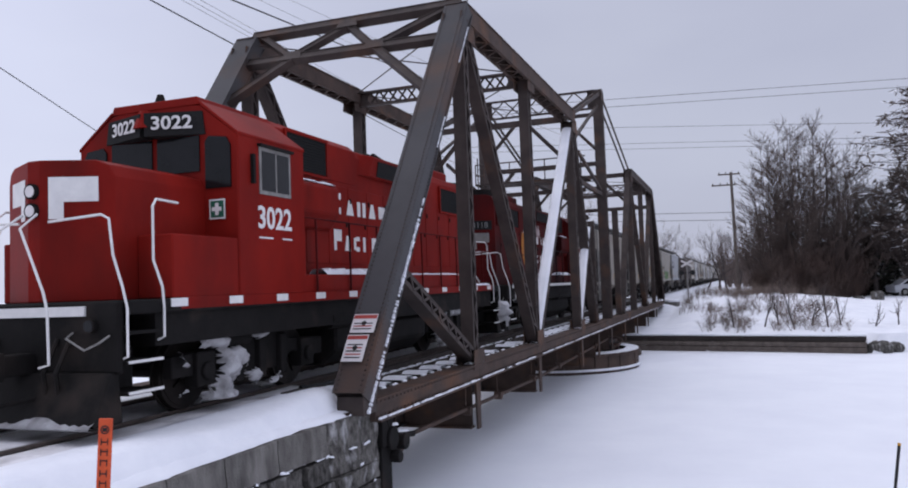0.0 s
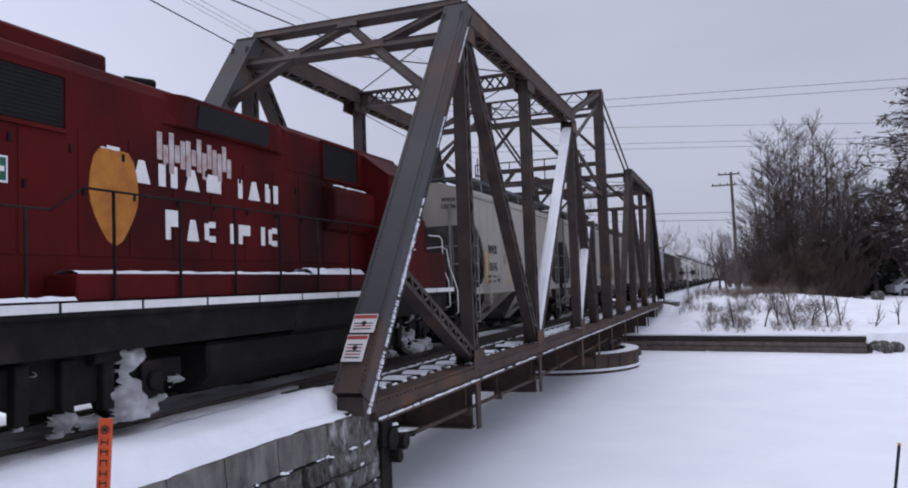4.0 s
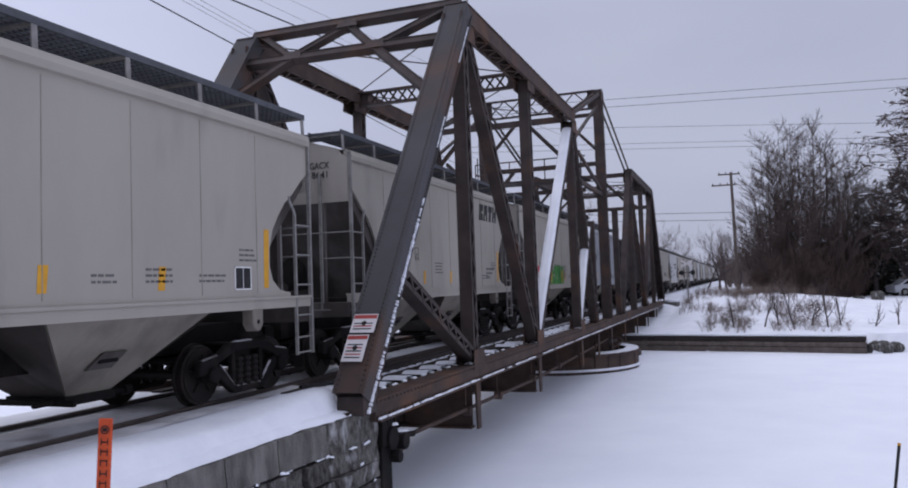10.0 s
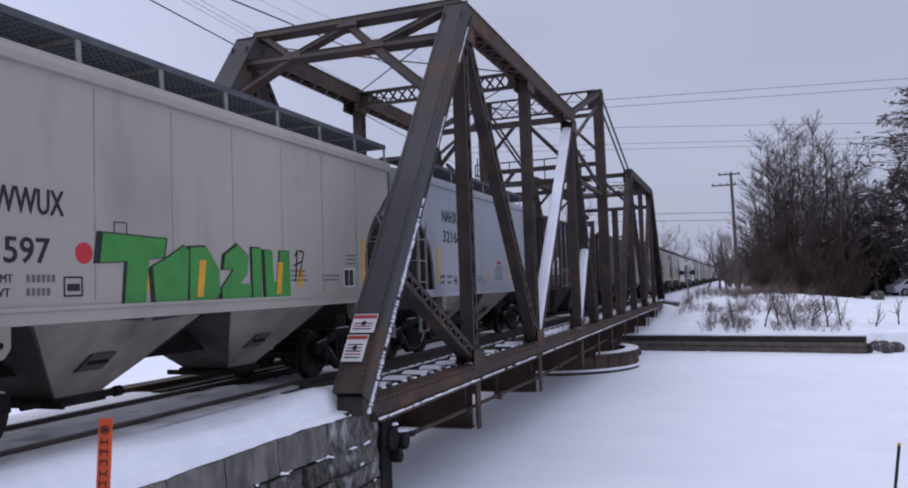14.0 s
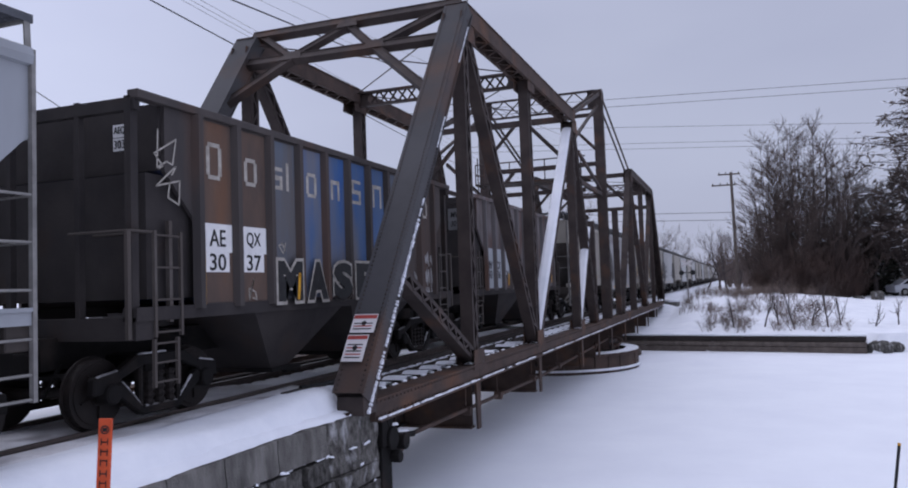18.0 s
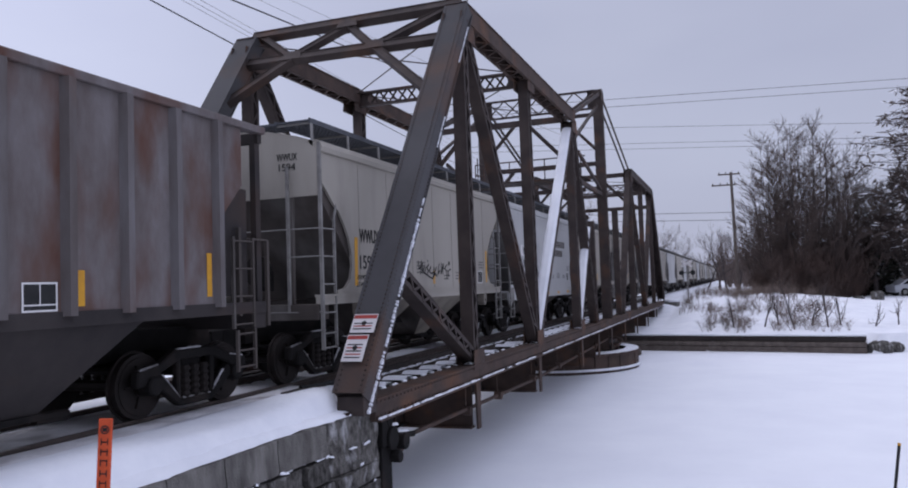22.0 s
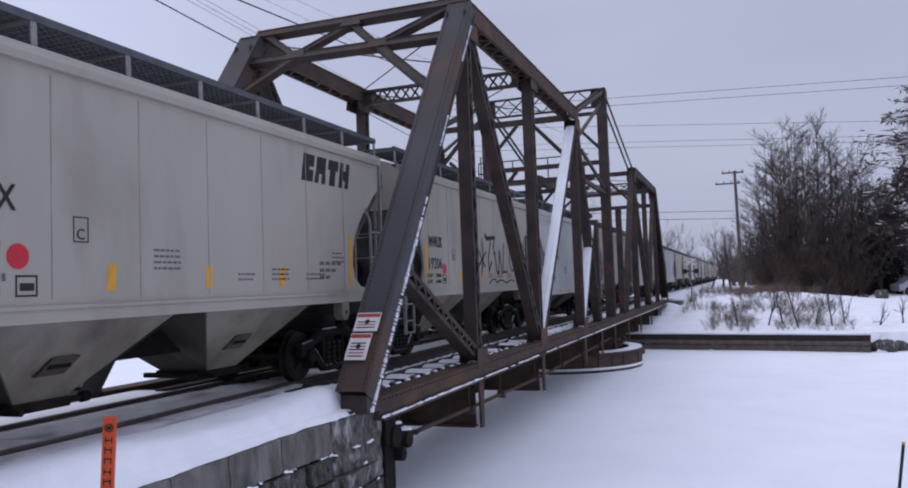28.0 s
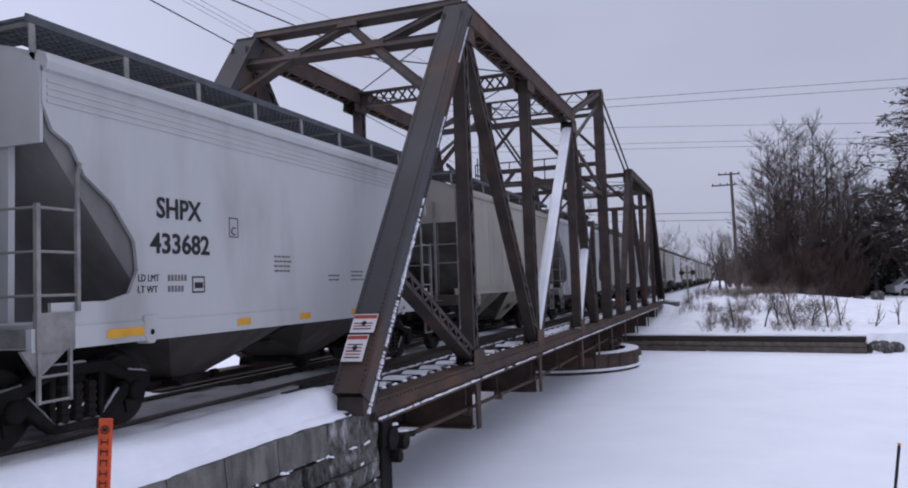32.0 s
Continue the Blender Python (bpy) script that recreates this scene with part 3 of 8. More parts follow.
def swing_bridge():
    br = thing("swing_bridge", "rusty riveted steel truss swing bridge with snow on its members", "bridge")

    def SX(s):
        return HW if s > 0 else -HL

    def P(y, z, s=1):
        return V(SX(s), y, z)

    def member(name, p, q, w, d, cover=False, pitch=0.42, m=STEEL, label=""):
        bm = BM()
        laced(bm, p, q, w, d, pitch, cover)
        return part(name, bm, m, br, label)

    rg_line = random.Random(41)
    for s in (1, -1):
        N = NY if s > 0 else NF
        # near arm
        member("end_post", P(0.07, ZB + 0.05, s), P(N[1] + 0.09, ZT + 0.14, s), 0.50 if s > 0 else 0.56, 0.42, True, 0.5, POST)
        member("top_chord", P(N[1] - 0.15, ZT, s), P(N[3] + 0.15, ZT, s), 0.46, 0.44, True, 0.36, RUST)
        member("vertical", P(N[1], ZB, s), P(N[1], ZT - 0.2, s), 0.30, 0.34, False, 0.36)
        member("vertical", P(N[2], ZB, s), P(N[2], ZT - 0.2, s), 0.30, 0.36, False, 0.36)
        member("vertical", P(N[3], ZB, s), P(N[3], ZT - 0.2, s), 0.30, 0.34, False, 0.36)
        member("diagonal", P(N[1] + 0.1, ZT - 0.25, s), P(N[2] - 0.1, ZB + 0.1, s), 0.30, 0.34, False, 0.36)
        member("diagonal", P(N[2] + 0.15, ZB + 0.1, s), P(N[3] - 0.1, ZT - 0.3, s), 0.36, 0.22, False, 0.4)
        member("knee_brace", P(1.45, 2.1, s), P(N[1] - 0.1, ZB + 0.18, s), 0.30, 0.30, False, 0.24)
        # middle panel and tower
        member("tower_leg", P(TOWER, ZB, s), P(TOWER, TOWER_Z, s), 0.44, 0.38, False, 0.5)
        member("diagonal", P(N[3] + 0.1, ZT - 0.25, s), P(22.1, ZB + 0.1, s), 0.34, 0.40, False, 0.34)
        member("counter_brace", P(N[3] + 0.15, ZB + 0.1, s), P(21.3, 3.9, s), 0.34, 0.18, False, 0.4)
        member("vertical", P(22.3, ZB, s), P(22.3, 4.2, s), 0.26, 0.24, False, 0.4)
        bm = BM()
        for k in (-0.12, 0.12):
            beam(bm, P(TOWER, TOWER_Z - 0.15, s) + V(k, 0, 0), P(FY[0], ZT, s) + V(k, 0, 0), 0.05, 0.16)
            beam(bm, P(TOWER, TOWER_Z - 0.15, s) + V(k, 0, 0), P(N[3], ZT + 0.1, s) + V(k, 0, 0), 0.05, 0.16)
        part("eye_bar", bm, STEEL, br)
        bm = BM()
        beam(bm, P(TOWER - 0.2, TOWER_Z - 0.75, s), P(N[3] + 0.5, 7.1, s), 0.1, 0.12)
        beam(bm, P(N[3] + 1.7, 6.9, s), P(TOWER - 0.2, 5.9, s), 0.1, 0.14)
        beam(bm, P(N[3] + 0.3, 5.7, s), P(TOWER, 5.7, s), 0.12, 0.18)
        part("tower_bracing", bm, STEEL, br)
        # far arm
        member("top_chord", P(FY[0] - 0.1, ZT, s), P(FY[2] + 0.1, ZT, s), 0.46, 0.42, True, 0.5)
        member("end_post", P(FY[2], ZT, s), P(FY[3], ZB, s), 0.48, 0.42, True, 0.6)
        member("vertical", P(FY[0], ZB, s), P(FY[0], ZT, s), 0.34, 0.40, False, 0.5)
        member("vertical", P(FY[1], ZB, s), P(FY[1], ZT, s), 0.28, 0.34, False, 0.5)
        member("vertical", P(FY[2], ZB, s), P(FY[2], ZT, s), 0.26, 0.28, False, 0.5)
        member("diagonal", P(FY[0], ZT, s), P(FY[1], ZB, s), 0.28, 0.30, False, 0.5)
        member("diagonal", P(30.5, ZB, s), P(FY[0], ZT, s), 0.30, 0.34, False, 0.5)
        member("diagonal", P(FY[1], ZB, s), P(FY[2], ZT, s), 0.26, 0.22, False, 0.5)
        member("vertical", P(29.5, ZB, s), P(29.5, 5.2, s), 0.28, 0.30, False, 0.5)
        # bottom chord: a deep riveted plate with flanges
        for y0, y1 in [(0.45, NY[1])] + list(zip(NY[1:], NY[2:])) + [(NY[3], TOWER), (TOWER, FY[0])] + list(zip(FY, FY[1:])):
            bm = BM()
            box(bm, SX(s) - 0.2, SX(s) + 0.2, y0 + 0.004, y1 - 0.004, ZB - 0.34, ZB)
            for zz, ww in ((ZB - 0.352, 0.30), (ZB - 0.01, 0.24)):
                box(bm, SX(s) - ww, SX(s) + ww, y0 + 0.004, y1 - 0.004, zz - 0.022, zz + 0.012)
            part("bottom_chord", bm, RUST, br)
            if s > 0:
                bm = BM()
                for k in range(int((y1 - y0) / 0.35)):
                    if rg_line.random() < 0.86:
                        q = y0 + k * 0.35
                        snowcap(bm, V(SX(s) + 0.262, q, ZB - 0.337), V(SX(s) + 0.262, q + rg_line.uniform(0.25, 0.37), ZB - 0.337), rg_line.uniform(0.045, 0.075), rg_line.uniform(0.02, 0.045), seg=7, seed=k + int(y0) * 7)
                part("snow_line", bm, SNOW, br, "thin snow along the lower flange")["kind"] = "stuff"
    # rivet rows on the near end post and chord
    bm = BM()
    for s in (1,):
        a, b = P(0.07, ZB + 0.05, s), P(NY[1], ZT, s)
        ax = (b - a).normalized()
        up = V(1, 0, 0).cross(ax)
        up = up if up.z > 0 else -up
        for i in range(110):
            c = a.lerp(b, (i + 0.5) / 110)
            for k in (-0.21, 0.21):
                tube(bm, c + V(k, 0, 0) + up * 0.22, c + V(k, 0, 0) + up * 0.24, 0.017, 5)
            tube(bm, c + V(0.25, 0, 0) - up * 0.15, c + V(0.268, 0, 0) - up * 0.15, 0.017, 5)
            tube(bm, c + V(0.25, 0, 0) + up * 0.16, c + V(0.268, 0, 0) + up * 0.16, 0.017, 5)
        for i in range(148):
            y = 0.5 + i * 0.16
            for zz in (ZB - 0.06, ZB - 0.29):
                tube(bm, (HW + 0.2, y, zz), (HW + 0.218, y, zz), 0.017, 5)
    part("rivets", bm, STEEL, br)["kind"] = "stuff"
    # shoes under the end posts
    for s in (1, -1):
        bm = BM()
        box(bm, SX(s) - 0.24, SX(s) + 0.235, -0.02, 0.44, -0.36, -0.06)
        part("post_shoe", bm, STEEL, br, bevel=0.01)
    # gusset plates
    for s in (1, -1):
        for y, z, r in ((NY[1], ZT - 0.35, 0.55), (NY[2], ZT - 0.3, 0.42), (NY[3], ZT - 0.35, 0.5), (NY[1], ZB + 0.12, 0.42), (NY[2], ZB + 0.15, 0.46), (NY[3], ZB + 0.12, 0.42), (FY[0], ZT - 0.3, 0.5), (FY[2], ZT - 0.3, 0.5), (FY[1], ZB + 0.1, 0.4), (TOWER, TOWER_Z - 0.3, 0.42)):
            for e in (-1, 1):
                bm = BM()
                prism(bm, [(y - r, z - r * 0.55), (y + r, z - r * 0.55), (y + r * 0.8, z + r * 0.5), (y - r * 0.8, z + r * 0.5)], SX(s) + e * 0.215 - 0.008, SX(s) + e * 0.215 + 0.008)
                part("gusset", bm, RUST, br)
    # portal frame in the plane of the end posts
    d = V(0, NY[1], ZT - ZB).normalized()

    def Q(x, w):
        return V(x, NY[1], ZT) - d * w
    nrm = V(1, 0, 0).cross(d)
    portal = [("portal_strut", Q(-HL, -0.40), Q(HW, -0.40), 0.24, 0.17), ("portal_strut", Q(-HL, 0.72), Q(HW, 0.84), 0.22, 0.15), ("portal_brace", Q(-0.15, -0.26), Q(-1.45, 0.72), 0.17, 0.12),
              ("portal_brace", Q(-0.15, -0.26), Q(0.80, 0.78), 0.15, 0.12), ("portal_brace", Q(-1.40, 0.74), Q(-HL + 0.1, 2.25), 0.20, 0.14), ("portal_brace", Q(0.82, 0.78), Q(HW - 0.1, 2.75), 0.17, 0.14),
              ("portal_brace", Q(0.95, 0.70), Q(HW - 0.2, -0.34), 0.18, 0.13), ("portal_brace", Q(-1.50, 0.68), Q(-HL + 0.35, -0.32), 0.14, 0.12)]
    for nm, a, b, h, t in portal:
        bm = BM()
        beam(bm, a, b, t, h, d)
        for e in (-1, 1):
            beam(bm, a, b, t + 0.05, 0.016, d, 0, e * h / 2)
        part(nm, bm, STEEL, br)
    for x, w in ((-1.42, 0.72), (0.84, 0.77), (-0.15, -0.26)):
        bm = BM()
        c = Q(x, w)
        for e in (-1, 1):
            quadbox(bm, [c + V(sx * wd, 0, 0) + d * dv + nrm * (0.10 * e + k) for dv, wd in ((-0.15, 0.30), (0.15, 0.20)) for sx, k in ((-1, -0.008), (1, -0.008), (1, 0.008), (-1, 0.008))])
        part("gusset", bm, STEEL, br)
    # far portal
    for w in (0.0, 1.0):
        bm = BM()
        beam(bm, V(-HL, FY[2] + w * 0.7, ZT - w), V(HW, FY[2] + w * 0.7, ZT - w), 0.2, 0.26)
        part("portal_strut", bm, STEEL, br)

    # sway struts: two flanges with crossed bars between
    def sway(y, z, h, n, knee=0.0):
        bm = BM()
        for zz in (z, z - h):
            beam(bm, V(-HL + 0.15, y, zz), V(HW - 0.15, y, zz), 0.2, 0.07)
        st = (HW + HL - 0.5) / n
        for i in range(n):
            x = -HL + 0.25 + i * st
            beam(bm, V(x, y, z), V(x + st, y, z - h), 0.012, 0.06)
            beam(bm, V(x + st, y, z), V(x, y, z - h), 0.012, 0.06)
        for s in (-1, 1):
            beam(bm, V((SX(s) - s * 0.5), y, z - h / 2), V((SX(s) - s * 0.15), y, z - h / 2), 0.03, h)
            if knee:
                beam(bm, V((SX(s) - s * 1.4), y, z - h), V((SX(s) - s * 0.1), y, z - h - knee), 0.12, 0.14)
        part("sway_frame", bm, STEEL, br)
    sway(NY[2], ZT + 0.1, 0.42, 16)
    sway(TOWER, TOWER_Z, 0.85, 6)
    sway(FY[1], ZT, 0.45, 8, 1.2)
    for y0, y1 in ((NY[1], NY[2]), (NY[2], NY[3]), (FY[0], FY[1]), (FY[1], FY[2])):
        for s in (1, -1):
            bm = BM()
            pipe(bm, [V(-SX(s), y0, ZT + 0.05), V(SX(s), y1, ZT + 0.05)], 0.02)
            part("lateral_rod", bm, STEEL, br)

    # solid struts with knee braces
    def strut(y, z, h, knee):
        bm = BM()
        beam(bm, V(-HL + 0.15, y, z), V(HW - 0.15, y, z), 0.16, h)
        part("sway_strut", bm, STEEL, br)
        for s in (-1, 1):
            bm = BM()
            beam(bm, V((SX(s) - s * knee), y, z - h / 2), V((SX(s) - s * 0.1), y, z - h / 2 - knee), 0.12, 0.15)
            part("knee_brace", bm, STEEL, br)
    strut(NY[3], ZT - 0.05, 0.22, 1.6)
    strut(TOWER, TOWER_Z - 1.15, 0.16, 1.7)
    strut(TOWER, 7.2, 0.2, 1.5)
    strut(22.3, 5.6, 0.18, 1.2)
    strut(FY[0], ZT - 0.1, 0.25, 1.6)
    # service walkway across the middle at the tower, with rails
    walkway = part("catwalk", (lambda b: (box(b, -HL + 0.3, HW - 0.3, 23.2, 24.6, 6.25, 6.33), b)[1])(BM()), STEEL, br)
    bm = BM()
    for z in (6.75, 7.25):
        for y in (23.3,):
            pipe(bm, [V(-HL + 0.3, y, z), V(HW - 0.3, y, z)], 0.03)
    for i in range(7):
        for y in (23.3,):
            pipe(bm, [V(-HL + 0.3 + i * 0.83, y, 6.3), V(-HL + 0.3 + i * 0.83, y, 7.25)], 0.03)
    part("railing", bm, STEEL, walkway)
    bm = BM()
    for x in (-1.9, -1.62):
        pipe(bm, [V(x, 21.2, 0.2), V(x, 21.2, 7.2)], 0.03)
    for i in range(22):
        pipe(bm, [V(-1.9, 21.2, 0.4 + i * 0.3), V(-1.62, 21.2, 0.4 + i * 0.3)], 0.015)
    part("ladder", bm, STEEL, walkway)
    # snow on the members that lean towards the sky
    for s, sd in ((1, 1), (-1, 2)):
        for a, b, f0, f1, w, off in ((P(NY[2] + 0.15, ZB + 0.1, s), P(NY[3] - 0.1, ZT - 0.3, s), 0.02, 0.965, 0.36, 0.112), (P(NY[3] + 0.15, ZB + 0.1, s), P(21.3, 3.9, s), 0.0, 0.98, 0.34, 0.092)):
            bm = BM()
            up = V(1, 0, 0).cross((b - a).normalized())
            up = up if up.z > 0 else -up
            snowcap(bm, a.lerp(b, f0) + up * off, a.lerp(b, f1) + up * off, w, 0.045, seg=40, seed=sd, rag=0.12)
            part("snow_strip", bm, SNOW, br, "fresh snow lying on a sloping member")
    bm = BM()
    a, b = P(-0.05, ZB - 0.12) + V(0.262, 0.13, -0.06), P(NY[1], ZT) + V(0.262, 0.13, -0.08)
    rg = random.Random(14)
    for k in range(150):
        f0 = k / 150
        if 0.44 < f0 < 0.58 or 0.66 < f0 < 0.84 or f0 > 0.965 or rg.random() < 0.05:
            continue
        c, wd = a.lerp(b, f0), rg.uniform(0.055, 0.10) * (1.0 if f0 < 0.4 else 0.55)
        snowcap(bm, c, a.lerp(b, f0 + rg.uniform(0.003, 0.0075)), wd, wd * 0.6, seg=3, seed=k)
    part("snow_strip", bm, SNOW, br, "ragged snow on the edge of the end post")["kind"] = "stuff"
    for y in NY[1:]:
        bm = BM()
        snowcap(bm, V(HW + 0.05, y - 0.38, ZB + 0.013), V(HW + 0.12, y + 0.30, ZB + 0.013), 0.26, 0.06, seg=8, seed=int(y * 3))
        part("joint_snow", bm, SNOW, br, "small heap of snow at a panel joint")
    # floor: beams, stringers, ties
    for y in NY + [22.1, TOWER, 30.3] + FY:
        bm = BM()
        box(bm, -HL, HW, y - 0.02, y + 0.02, -1.6, -0.3)
        for zz in (-1.6, -0.32):
            box(bm, -HL, HW, y - 0.14, y + 0.14, zz - 0.02, zz + 0.02)
        for s in (1, -1) if y > 0.5 else ():
            prism(bm, [(y - 0.16, ZB - 0.36), (y + 0.16, ZB - 0.36), (y + 0.10, -1.62), (y - 0.10, -1.62)], SX(s) + (0.12 if s > 0 else -0.17), SX(s) + (0.17 if s > 0 else -0.12))
        part("floor_beam", bm, RUST, br)
    for x in (-0.85, 0.85):
        bm = BM()
        box(bm, TX + x - 0.03, TX + x + 0.03, 0.05, 53, -1.52, -0.36)
        box(bm, TX + x - 0.13, TX + x + 0.13, 0.05, 53, -1.56, -1.52)
        box(bm, TX + x - 0.15, TX + x + 0.15, 0.05, 53, -0.40, -0.36)
        part("stringer", bm, UNDER, br)
    bm = BM()
    pipe(bm, [V(HW - 0.05, 1.0, -1.08), V(HW - 0.05, 12, -1.26), V(HW - 0.05, 26, -1.12)], 0.045)
    for y in (1.8, 5.6, 8.0, 11.5, 15.0, 18.4, 22.0):
        tube(bm, (HW - 0.14, y, -1.2), (HW + 0.05, y, -1.2), 0.10, 10)
        pipe(bm, [V(HW - 0.08, y, -1.2), V(HW - 0.08, y, -0.7)], 0.025)
    part("locking_shaft", bm, RUST, br)
    rng = random.Random(8)
    tie_me = None
    for i in range(112):
        y = 0.25 + i * 0.47
        if tie_me is None:
            bm = BM()
            box(bm, -1.45, 1.62, -0.12, 0.12, -0.36, -0.165)
            tie_me = finish(bm, "tie", 0.012)
            bm = BM()
            box(bm, -1.45, 2.36, -0.12, 0.12, -0.36, -0.165)
            long_me = finish(bm, "tie", 0.012)
        t = part("tie", tie_me if i % 2 else long_me, TIE, br)
        t.matrix_basis = pose(TX + rng.uniform(-0.04, 0.04), y, 0, 0, 0, rng.uniform(-0.6, 0.6))
    bm = BM()
    for i in range(112):
        y = 0.25 + i * 0.47
        if rng.random() < 0.93:
            snowcap(bm, V(TX + 0.95 + rng.uniform(0, 0.15), y, -0.166), V(TX + (1.6 if i % 2 else 2.33) - rng.uniform(0, 0.12), y, -0.166), 0.48, 0.06, (0, 1, 0), 8, i, 0.4)
            snowcap(bm, V(HW - 0.235, y - 0.08, ZB + 0.003), V(HW - 0.235, y + 0.02 + rng.uniform(0, 0.18), ZB + 0.003), 0.09, 0.035, (1, 0, 0), 4, i + 900)
        snowcap(bm, V(TX - 0.66, y, -0.166), V(TX + 0.66, y, -0.166), 0.47, 0.05, (0, 1, 0), 6, i + 500, 0.35)
    part("tie_snow", bm, SNOW, br, "snow lying on the tie ends")["kind"] = "stuff"
    bm = BM()
    rows = []
    for i in range(26):
        y = 0.30 + i * 0.09
        wide = (1.0 - 0.75 * smooth((i - 10) / 15)) * (0.9 + 0.25 * noise.noise((y * 3, 8, 0)))
        rows.append([bm.verts.new((TX + 0.86 + f * 1.42 * wide, y, -0.165 + (0.09 + 0.05 * noise.noise((f * 3, y * 2.5, 3))) * math.sin(math.pi * min(1.0, f + 0.12)) * (1 - 0.7 * smooth((i - 18) / 7)))) for f in [k / 8 for k in range(9)]])
    for A, B in zip(rows, rows[1:]):
        for k in range(8):
            bm.faces.new((A[k], A[k + 1], B[k + 1], B[k]))
    part("deck_snow", bm, SNOW, br, "soft snow lying over the first ties", smooth=True)
    bm = BM()
    box(bm, TX + 1.22, TX + 1.44, 0.1, 53, -0.16, -0.03)
    box(bm, TX - 1.44, TX - 1.22, 0.1, 53, -0.16, -0.03)
    part("guard_timber", bm, TIE, br)
    bm = BM()
    box(bm, TX + 1.66, TX + 1.74, 1.6, 50, -0.30, -0.10)
    part("edge_timber", bm, TIE, br)
    # bearing and wedge machinery at the near end
    bm = BM()
    box(bm, HW - 0.45, HW + 0.20, 0.70, 1.10, -1.00, -0.50)
    tube(bm, (HW + 0.25, 1.05, -0.90), (HW - 0.4, 1.05, -0.90), 0.2, 14)
    tube(bm, (HW + 0.3, 1.45, -1.02), (HW - 0.3, 1.45, -1.02), 0.15, 12)
    tube(bm, (HW + 0.32, 1.15, -1.22), (HW - 0.3, 1.15, -1.22), 0.11, 12)
    box(bm, HW - 0.3, HW + 0.16, 0.72, 1.12, -2.4, -1.0)
    box(bm, HW - 0.4, HW + 0.26, 0.70, 1.35, -2.45, -2.2)
    beam(bm, V(HW + 0.1, 0.8, -0.8), V(HW + 0.1, 2.2, -1.05), 0.08, 0.1)
    beam(bm, V(HW + 0.18, 0.9, -0.55), V(HW + 0.18, 1.3, -1.3), 0.06, 0.09)
    part("wedge_gear", bm, BLACK, br, bevel=0.015)
    bm = BM()
    for k, (p, q, w) in enumerate(((V(HW + 0.14, 0.74, -0.50), V(HW + 0.14, 1.05, -0.50), 0.18), (V(HW + 0.14, 0.8, -2.2), V(HW + 0.14, 1.3, -2.2), 0.26), (V(HW + 0.10, 1.0, -0.70), V(HW + 0.22, 1.2, -0.71), 0.12), (V(HW + 0.12, 1.38, -0.87), V(HW + 0.26, 1.55, -0.88), 0.12))):
        snowcap(bm, p, q, w, 0.05, seg=6, seed=k)
    part("gear_snow", bm, SNOW, br, "snow lying on the wedge gear")["kind"] = "stuff"
    return br


def bridge_signs():
    """Two notice plates on the near end post; their words are too small to read."""
    d = V(0, NY[1], ZT - ZB).normalized()
    nrm = V(1, 0, 0).cross(d)
    nrm = nrm if nrm.y < 0 else -nrm
    for name, lo, hi, x0, x1, rows in (("notice_sign", 1.14, 1.50, 2.56, 3.0, 3), ("notice_sign", 0.60, 1.10, 2.55, 2.93, 5)):
        sg = thing(name, "small white and red notice plate on the bridge end post", "sign", "notices on the end post")
        o = V(0, 0, ZB) + nrm * 0.255

        def at(x, w, k=0.0):
            return o + V(x, 0, 0) + d * w + nrm * k

        def plate(x0, x1, w0, w1, k0, k1):
            bm = BM()
            quadbox(bm, [at(x0, w0, k0), at(x1, w0, k0), at(x1, w0, k1), at(x0, w0, k1), at(x0, w1, k0), at(x1, w1, k0), at(x1, w1, k1), at(x0, w1, k1)])
            return bm
        part("panel", plate(x0, x1, lo, hi, 0, 0.006), SIGNW, sg)
        part("red_band", plate(x0 + 0.01, x1 - 0.01, hi - 0.09, hi - 0.02, 0.007, 0.010), SIGNR, sg)
        for i in range(rows):
            w = lo + 0.06 + i * (hi - lo - 0.2) / rows
            part("text_line", plate(x0 + 0.04, x1 - 0.06, w, w + 0.022, 0.007, 0.009), SIGNR if i % 2 else BLACKISH, sg)
        bm = BM()
        c = at((x0 + x1) / 2, (lo + hi) / 2, 0.008)
        tube(bm, c, c + nrm * 0.004, 0.045, 16)
        part("symbol", bm, BLACKISH, sg)


